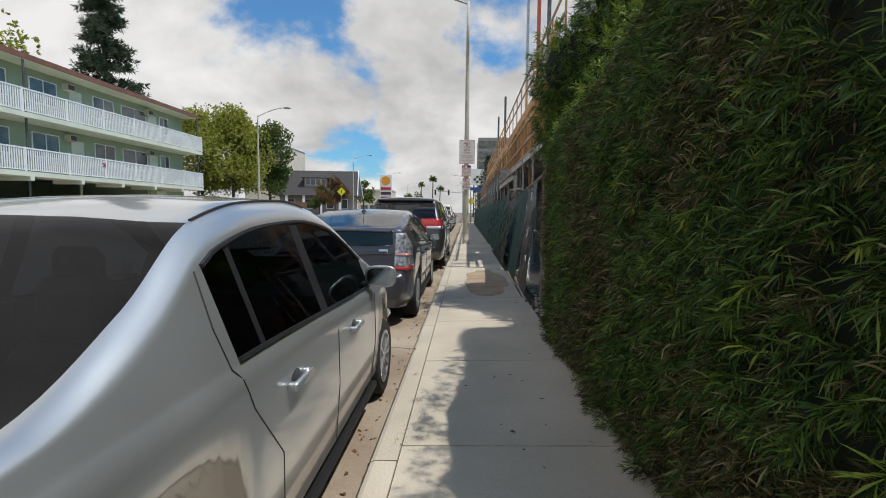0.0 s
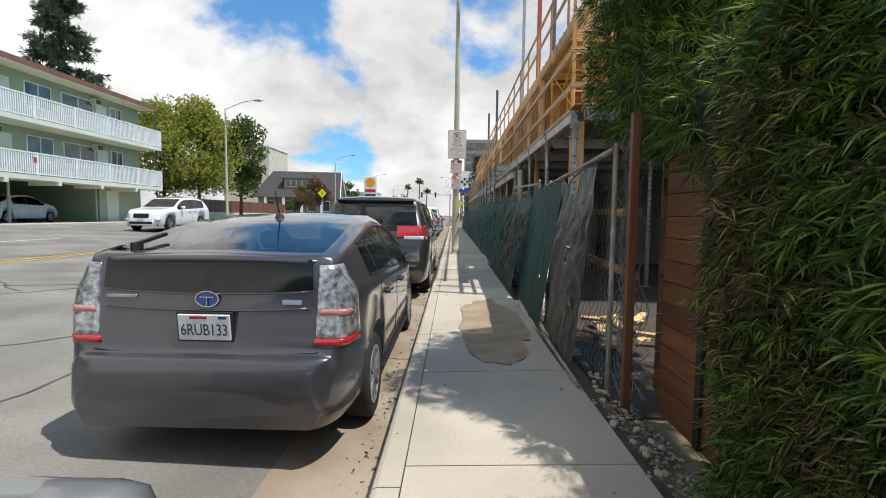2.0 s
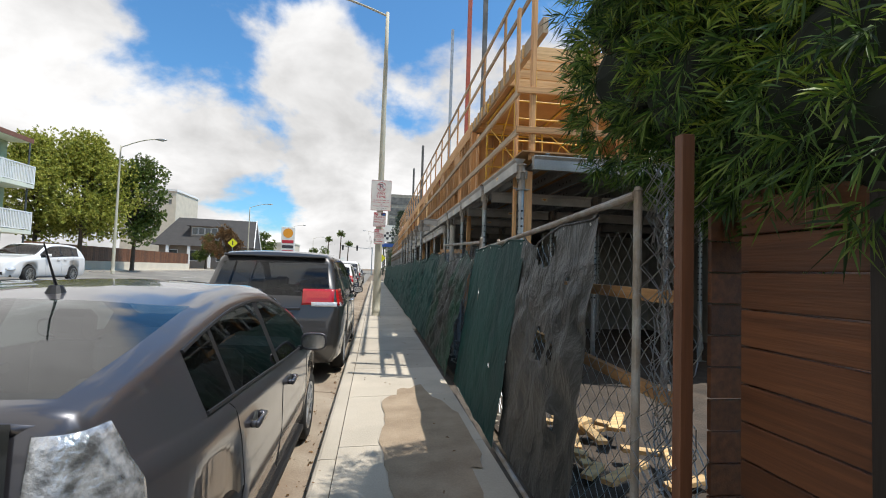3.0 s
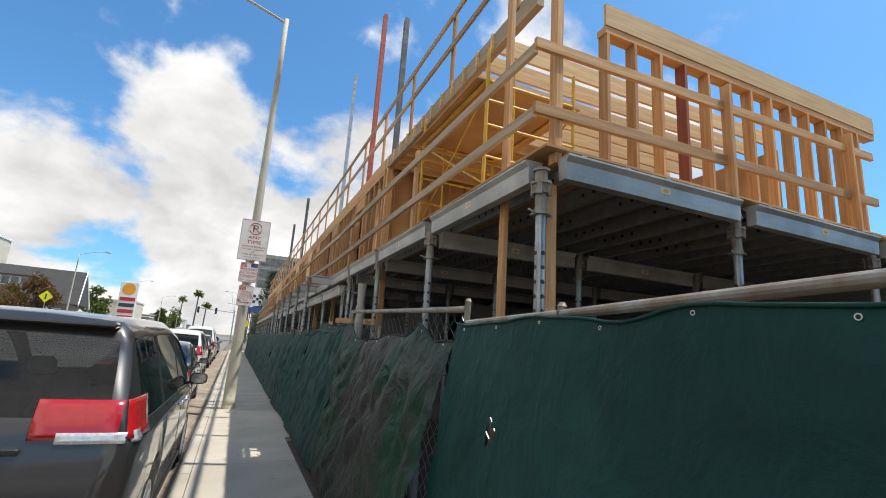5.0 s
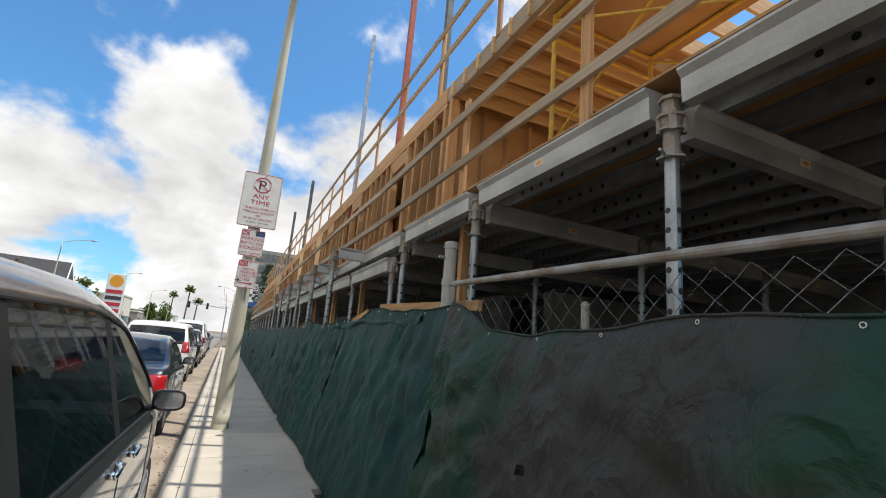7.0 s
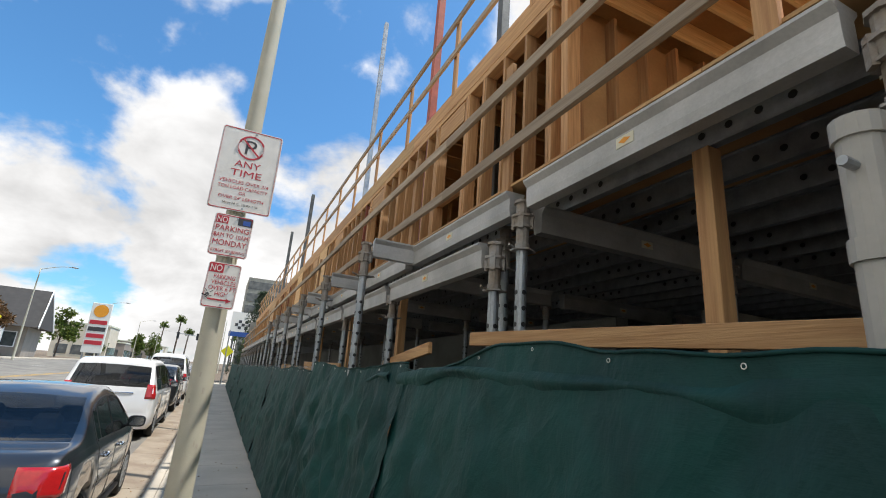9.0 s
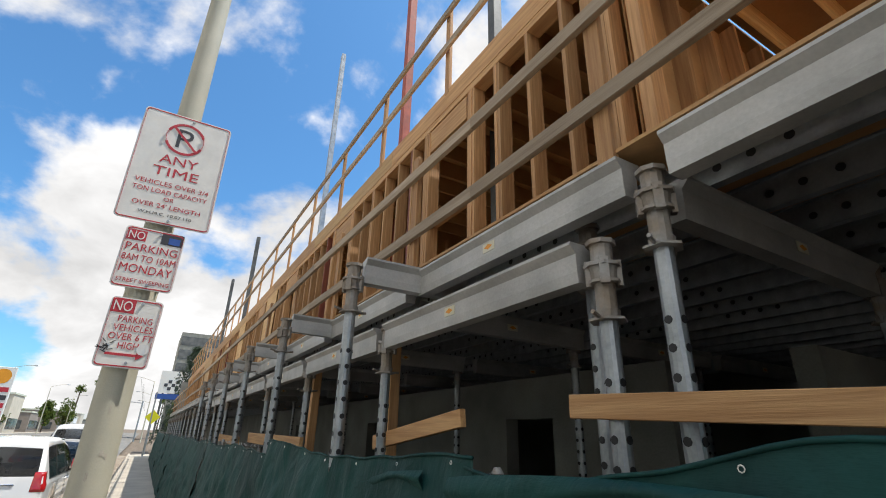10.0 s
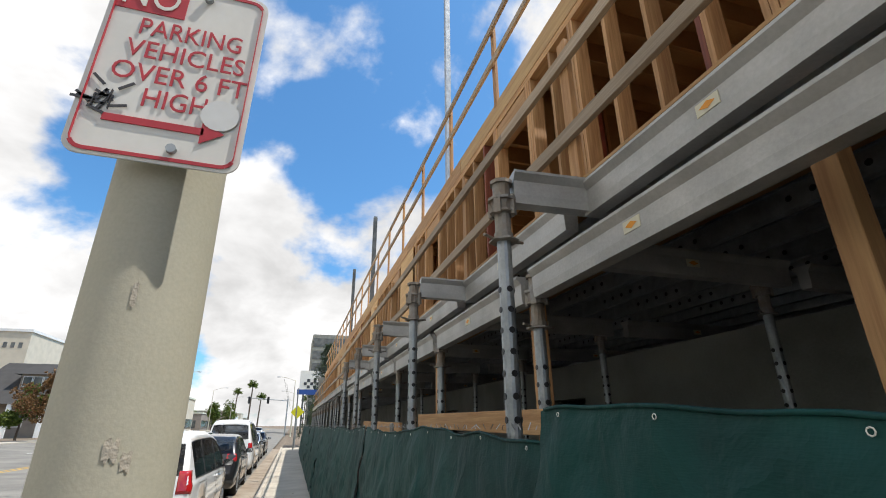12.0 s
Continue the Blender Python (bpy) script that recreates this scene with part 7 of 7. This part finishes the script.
def make_trees():
    clump_tree("leafy_tree", -20.0, 39.5, 0.7, 9.3, 34, M["tree_leaf2"], "broad yellow-green tree beside the apartments", 31, 7500, 0.12)
    clump_tree("leafy_tree", -22.4, 38.8, 0.7, 9.0, 22, M["tree_leaf2"], "sunlit yellow-green tree beside the apartments", 32, 5600, 0.11)
    clump_tree("leafy_tree", -18.2, 43.0, 0.7, 8.8, 20, M["tree_leaf"], "dark green tree behind the street lamp", 33, 5000, 0.12)
    conifer("tall_conifer", -36.2, 46, 0.6, 25.5, 5.4, "tall dark conifer rising behind the apartment roof", 34, 5600)
    clump_tree("far_palm_tree", -46.0, 44, 0.6, 19.0, 8, M["tree_leaf2"], "ragged tree top behind the apartment roof", 35, 700, 0.3)
    clump_tree("bronze_shrub", -18.6, 66.5, 0.7, 5.4, 16, M["rust_leaf"], "round bronze-leaved shrub in front of the house", 36, 1800, 0.14, 0.1, 1.35)
    clump_tree("small_tree", -22.0, 70.0, 0.7, 4.6, 10, M["tree_leaf"], "low green tree in front of the house", 37, 1100, 0.15, 0.1, 1.2)
    conifer("street_conifer", 3.6, 66, 0.0, 9.6, 2.6, "green conifer at the end of the site", 38, 2400)
    clump_tree("street_tree", 5.2, 72, 0.0, 7.5, 14, M["tree_leaf"], "green street tree beyond the site", 39, 1500, 0.18)
    rng = random.Random(50)
    for k in range(16):
        left = k % 2 == 0
        x = rng.uniform(-34, -19) if left else rng.uniform(6, 16)
        clump_tree("distant_tree", x, 105 + 9 * k, 0.6 if left else 0, rng.uniform(5, 9), 10, M["tree_leaf"], "distant green street tree", 60 + k, 420, 0.34)
    # palms far up the street
    for x, y, h in ((-16.5, 231, 18.2), (-14.0, 250, 14.5), (-25, 260, 17), (6.0, 300, 16)):
        e = empty("palm_tree", (x, y, 0.5), "tall slender fan palm far up the street", "tree")
        part("trunk", bmtube((0, 0, 0), (0.4, 0, h - 1.2), 0.35, 10, 0.22), M["bark"], e)
        pts = []
        for j in range(34):
            a, t = rng.uniform(0, 6.28), rng.uniform(-0.6, 1.2)
            d = Vector((math.cos(a) * math.cos(t), math.sin(a) * math.cos(t), math.sin(t)))
            for q in range(8):
                pts.append((Vector((0.4, 0, h - 1.2)) + d * 0.25 * q, d))
        foliage("fronds", pts, int(h * 10), M["tree_leaf"], e, "", n=6, length=(0.5, 0.9), width=0.16, droop=0.4)


make_trees()


# ---- houses, signs and the far street ----
def make_far():
    e = empty("house", (-27, 86, 0.66), "grey-roofed craftsman house with dormer and wide gable", "house")
    part("wall", bmbox(-6.5, 6.5, 0, 10, 0, 3.6), M["house_wall"], e, "taupe siding")
    bm = bmesh.new()
    vs = [bm.verts.new(p) for p in ((-7.4, -1.4, 3.5), (7.6, -1.4, 3.5), (7.6, 11, 3.5), (-7.4, 11, 3.5), (-5.0, 4.8, 8.4), (7.2, 4.8, 8.4))]
    for f in ((0, 1, 5, 4), (2, 3, 4, 5), (3, 0, 4), (1, 2, 5), (0, 3, 2, 1)):
        bm.faces.new([vs[i] for i in f])
    part("roof", bm, M["shingle"], e, "grey shingle roof")
    part("gable_trim", beam(bmesh.new(), (7.65, -1.5, 3.45), (7.25, 4.8, 8.45), 0.12, 0.35), M["white_rail"], e, "white barge board")
    part("gable_trim", beam(bmesh.new(), (7.65, 11.1, 3.45), (7.25, 4.8, 8.45), 0.12, 0.35), M["white_rail"], e, "white barge board")
    dm = part("dormer", bmbox(-2.2, 1.8, 0.6, 4.0, 5.0, 6.9), M["house_wall"], e, "small dormer")
    bm = bmesh.new()
    vs = [bm.verts.new(p) for p in ((-2.8, 0.1, 6.8), (2.4, 0.1, 6.8), (2.4, 4.6, 6.8), (-2.8, 4.6, 6.8), (-1.2, 2.4, 8.2), (0.8, 2.4, 8.2))]
    for f in ((0, 1, 5, 4), (2, 3, 4, 5), (3, 0, 4), (1, 2, 5), (0, 3, 2, 1)):
        bm.faces.new([vs[i] for i in f])
    part("dormer_roof", bm, M["shingle"], dm)
    for k in range(4):
        w = part("window", bmbox(-1.95 + 0.95 * k, -1.2 + 0.95 * k, 0.55, 0.62, 5.5, 6.5), M["window"], e)
        part("window_frame", bmbox(-2.02 + 0.95 * k, -1.13 + 0.95 * k, 0.585, 0.60, 5.42, 6.58), M["white_rail"], w)
    for x in (-4.5, -1.5, 2.5, 5):
        w = part("window", bmbox(x - 0.6, x + 0.6, -0.04, 0.02, 1.2, 2.8), M["window"], e)
        part("window_frame", bmbox(x - 0.7, x + 0.7, -0.02, 0.01, 1.1, 2.9), M["white_rail"], w)
    for x in (-5, -2, 1, 4.4):
        part("porch_column", bmbox(x - 0.2, x + 0.2, -1.3, -0.9, 0, 3.5), M["white_rail"], e)
    e.matrix_basis = pose(-27, 84, 0.66, 0, 0, 8)

    b = empty("beige_building", (-54, 125, 0.66), "plain beige multi-storey building behind the trees", "building")
    part("wall", bmbox(-6, 6, 0, 14, 0, 18.0), M["beige_wall"], b)
    part("parapet", bmbox(-6.2, 6.2, -0.2, 14.2, 18.0, 18.5), M["white_rail"], b)
    for k in range(3):
        part("window", bmbox(2.0 + 1.2 * k, 2.6 + 1.2 * k, -0.05, 0.02, 15.0, 16.0), M["window"], b)
    o = empty("office_tower", (11, 150, 0), "grey glass office block at the end of the street", "building")
    part("wall", bmbox(-7, 7, 0, 16, 0, 25), M["concrete_wall"], o)
    for k in range(7):
        part("window_band", bmbox(-6.8, 6.8, -0.06, 0.0, 2.0 + 3.3 * k, 4.2 + 3.3 * k), M["window"], o, "dark glass band")
    part("billboard_panel", bmbox(-9.5, -3.0, -18, -17.6, 9.0, 13.5), M["sign_white"], o, "white billboard face")
    for i in range(6):
        for j in range(3):
            if (i + j) % 2:
                part("checker", bmbox(-8.6 + 0.7 * i, -7.95 + 0.7 * i, -18.05, -18.0, 9.6 + 0.7 * j, 10.25 + 0.7 * j), M["sign_black"], o)
    for x in (-8.5, -4):
        part("billboard_leg", bmtube((x, -17.8, 0), (x, -17.8, 9), 0.2, 8), M["steel_dark"], o)
    rng = random.Random(77)
    for k in range(14):
        left = k % 2 == 0
        y = (140 if left else 100) + 16 * k
        h, w = rng.uniform(4, 8), rng.uniform(9, 13)
        x = -26 - rng.uniform(0, 6) if left else 14 + rng.uniform(0, 5)
        s = empty("shop_building", (x, y, 0.5 if left else 0), "low plain storefront far along the street", "building", "far storefronts")
        mt = rng.choice(("beige_wall", "white_rail", "house_wall", "concrete_wall"))
        part("wall", bmbox(-5, 5, 0, w, 0, h), M[mt], s)
        part("parapet", bmbox(-5.15, 5.15, -0.15, w + 0.15, h, h + 0.35), M["apt_trim"], s)
        fx = 5.02 if left else -5.02
        for q in range(3):
            part("window", bmbox(fx - 0.05, fx + 0.05, 1.0 + q * w / 3.4, 0.6 + (q + 1) * w / 3.4, 0.8, 2.8), M["window"], s)
        for q in range(3):
            part("window", bmbox(-4.0 + 2.8 * q, -1.9 + 2.8 * q, -0.06, 0.02, 0.8, 2.8), M["window"], s)
    # station sign with a plain shell-coloured shape
    g = empty("gas_station_sign", (-16.9, 100, 0.6), "tall white and red station price sign with an orange shape", "sign")
    part("panel", bmbox(-1.3, 1.3, -0.2, 0.2, 1.2, 8.6, None, 0.05), M["sign_white"], g)
    bm = bmesh.new()
    bmesh.ops.create_circle(bm, cap_ends=True, segments=20, radius=0.95)
    bmesh.ops.transform(bm, matrix=Matrix.Translation((0, -0.23, 7.4)) @ pose(0, 0, 0, 90), verts=bm.verts[:])
    part("emblem_disc", bm, M["orange"], g, "orange disc")
    for z in (5.7, 4.7, 3.7, 2.7):
        part("price_bar", bmbox(-1.1, 1.1, -0.24, -0.2, z - 0.3, z + 0.3), M["sign_red"] if z != 4.7 else M["sign_black"], g)
    for x in (-1, 1):
        part("leg", bmtube((x, 0, 0), (x, 0, 1.3), 0.12, 8), M["galv"], g)
    # lamps and poles
    street_lamp(-16.8, 37.6, 0.55, 8.6, 0.11, 2.2, "pale street lamp post across the street", rise=0.7)
    for y in (72, 104, 140, 178):
        street_lamp(-17.2, y, 0.55, 9.0, 0.11, 2.4, "pale street lamp post far along the street", rise=0.6)
        if y > 80:
            street_lamp(0.6, y, 0.0, 9.0, 0.11, -2.4, "pale street lamp post far along the street", rise=0.6)
    s = empty("crossing_sign", (-17.2, 65, 0.6), "yellow-green diamond crossing sign on a post", "road sign")
    part("post", bmtube((0, 0, 0), (0, 0, 3.6), 0.04, 8), M["galv"], s)
    bm = bmbox(-0.42, 0.42, -0.02, 0.0, -0.42, 0.42, Matrix.Translation((0, -0.05, 3.5)) @ pose(0, 0, 0, 0, 45, 0))
    part("diamond", bm, M["yellow_sign"], s)
    part("figure_mark", bmbox(-0.06, 0.06, -0.08, -0.075, 3.25, 3.75), M["sign_black"], s)
    s = empty("crossing_sign", (1.1, 61, 0.0), "yellow-green diamond crossing sign on a post", "road sign")
    part("post", bmtube((0, 0, 0), (0, 0, 3.0), 0.04, 8), M["galv"], s)
    part("diamond", bmbox(-0.38, 0.38, -0.02, 0.0, -0.38, 0.38, Matrix.Translation((0, -0.05, 2.8)) @ pose(0, 0, 0, 0, 45, 0)), M["yellow_sign"], s)
    s = empty("street_name_sign", (1.0, 59, 0), "blue street name sign on a post", "road sign")
    part("post", bmtube((0, 0, 0), (0, 0, 4.6), 0.05, 8), M["galv"], s)
    part("blade", bmbox(-0.1, 1.9, -0.03, 0.0, 4.1, 4.5), M["sign_blue"], s)
    # signal mast far up the street
    s = empty("traffic_signal", (-0.4, 112, -0.02), "dark traffic signal mast over the far crossing", "traffic light")
    part("post", bmtube((0, 0, 0), (0, 0, 6.4), 0.12, 10), M["galv"], s)
    part("arm", bmtube((0, 0, 6.0), (-7, 0, 6.5), 0.07, 8), M["galv"], s)
    for x in (-3.4, -6.6):
        part("signal_head", bmbox(x - 0.2, x + 0.2, -0.2, 0.1, 5.5, 6.7, None, 0.03), M["trim"], s)
    # low wall and wooden fence on the far pavement
    w = new("garden_wall")
    tagged(w, "low pale wall with a brown board fence above", "garden wall", kind="structure")
    part("plinth", bmbox(-20.6, -20.3, 35.0, 60, 0.6, 1.35), M["beige_wall"], w)
    for k in range(100):
        part("board", bmbox(-20.5, -20.46, 35.0 + 0.25 * k, 35.235 + 0.25 * k, 1.36, 2.45), M["stain_wood"], w)
    # overhead wires
    for x, z in ((-0.9, 9.8), (-1.4, 10.6)):
        bm = bmesh.new()
        wire(bm, [(x + 0.02 * k, 112 + 9 * k, z + 0.006 * (k - 8) ** 2 - 1.2) for k in range(17)], 0.03, 4)
        tagged(part("overhead_cable", bm, M["trim"]), "thin dark overhead cable across the far street", "cable")


make_far()


# ---- litter and damp on the pavement ----
def make_litter():
    rng = random.Random(13)
    verts, faces = [], []
    for k in range(900):
        y = rng.uniform(-2, 34)
        x = -0.02 - abs(rng.gauss(0, 0.12)) if rng.random() < 0.8 else rng.uniform(0.0, 1.3)
        z = (-0.186 + 0.062 * -x + 0.004) if x < 0 else -0.026 + 0.033 * x + 0.006
        a, s = rng.uniform(0, 6.28), rng.uniform(0.008, 0.024)
        b = len(verts)
        c, d = math.cos(a), math.sin(a)
        verts += [(x - s * c, y - s * d, z), (x + 0.4 * s * d, y - 0.4 * s * c, z + 0.5 * s), (x + s * c, y + s * d, z + 0.2 * s), (x - 0.4 * s * d, y + 0.4 * s * c, z + 0.1 * s)]
        faces.append((b, b + 1, b + 2, b + 3))
    me = bpy.data.meshes.new("fallen_leaves")
    me.from_pydata(verts, [], faces)
    me.materials.append(M["rust_leaf"])
    tagged(new("fallen_leaves", me), "dry brown fallen leaves in the gutter", "leaves", kind="stuff")
    # worn dirt patch where the slab surface is broken
    bm = bmesh.new()
    rim = []
    n = 60
    for k in range(n):
        a = 2 * math.pi * k / n
        rr = 1 + 0.28 * noise.noise(Vector((math.cos(a) * 2.2, math.sin(a) * 2.2, 3))) + 0.12 * noise.noise(Vector((math.cos(a) * 7, math.sin(a) * 7, 8)))
        x = min(1.28, 0.88 + 0.40 * rr * math.cos(a))
        rim.append(bm.verts.new((x, 7.9 + 1.6 * rr * math.sin(a), -0.026 + 0.033 * x + 0.0055)))
    bm.faces.new(rim)
    tagged(part("dirt_patch", bm, M["dusty"]), "brown dusty patch of broken surface on the sidewalk", "dirt patch")
    # rubble along the foot of the fence
    verts = []
    bm = bmesh.new()
    for k in range(420):
        y = rng.uniform(4.4, 20)
        x = fence_x(y) - abs(rng.gauss(0.02, 0.05)) if y > 5.5 else rng.uniform(1.4, 1.6)
        s = rng.uniform(0.006, 0.028)
        bmesh.ops.create_icosphere(bm, subdivisions=1, radius=s, matrix=Matrix.Translation((x, y, 0.018 + s * 0.4)) @ Matrix.Diagonal((1, rng.uniform(0.7, 1.6), 0.6, 1)))
    tagged(part("rubble", bm, M["concrete"]), "small stones and crumbs along the fence foot", "rubble", kind="stuff")
    # gravel strip between the sidewalk and the wooden fence
    bm = bmesh.new()
    for k in range(1500):
        s = rng.uniform(0.004, 0.013)
        x, y = rng.uniform(1.41, 1.74), rng.uniform(3.2, 5.6)
        bmesh.ops.create_icosphere(bm, subdivisions=1, radius=s, matrix=Matrix.Translation((x, y, -0.055 + s * 0.35)) @ pose(0, 0, 0, 0, 0, rng.uniform(0, 180)) @ Matrix.Diagonal((1, rng.uniform(0.7, 1.6), 0.6, 1)))
    tagged(part("gravel", bm, M["gravel"]), "loose grey gravel beside the sidewalk edge", "gravel", kind="stuff")
    # weed in the kerb seam
    pts = [(Vector((0.155 + rng.gauss(0, 0.01), 1.62 + rng.gauss(0, 0.03), -0.02)), Vector((0, 0, 1))) for k in range(6)]
    e = empty("weed", (0, 0, 0), "small green weed in the kerb seam", "weed")
    foliage("blades", pts, 4, M["leaf_bright"], e, "", n=5, length=(0.015, 0.03), width=0.004, droop=0.0)


make_litter()
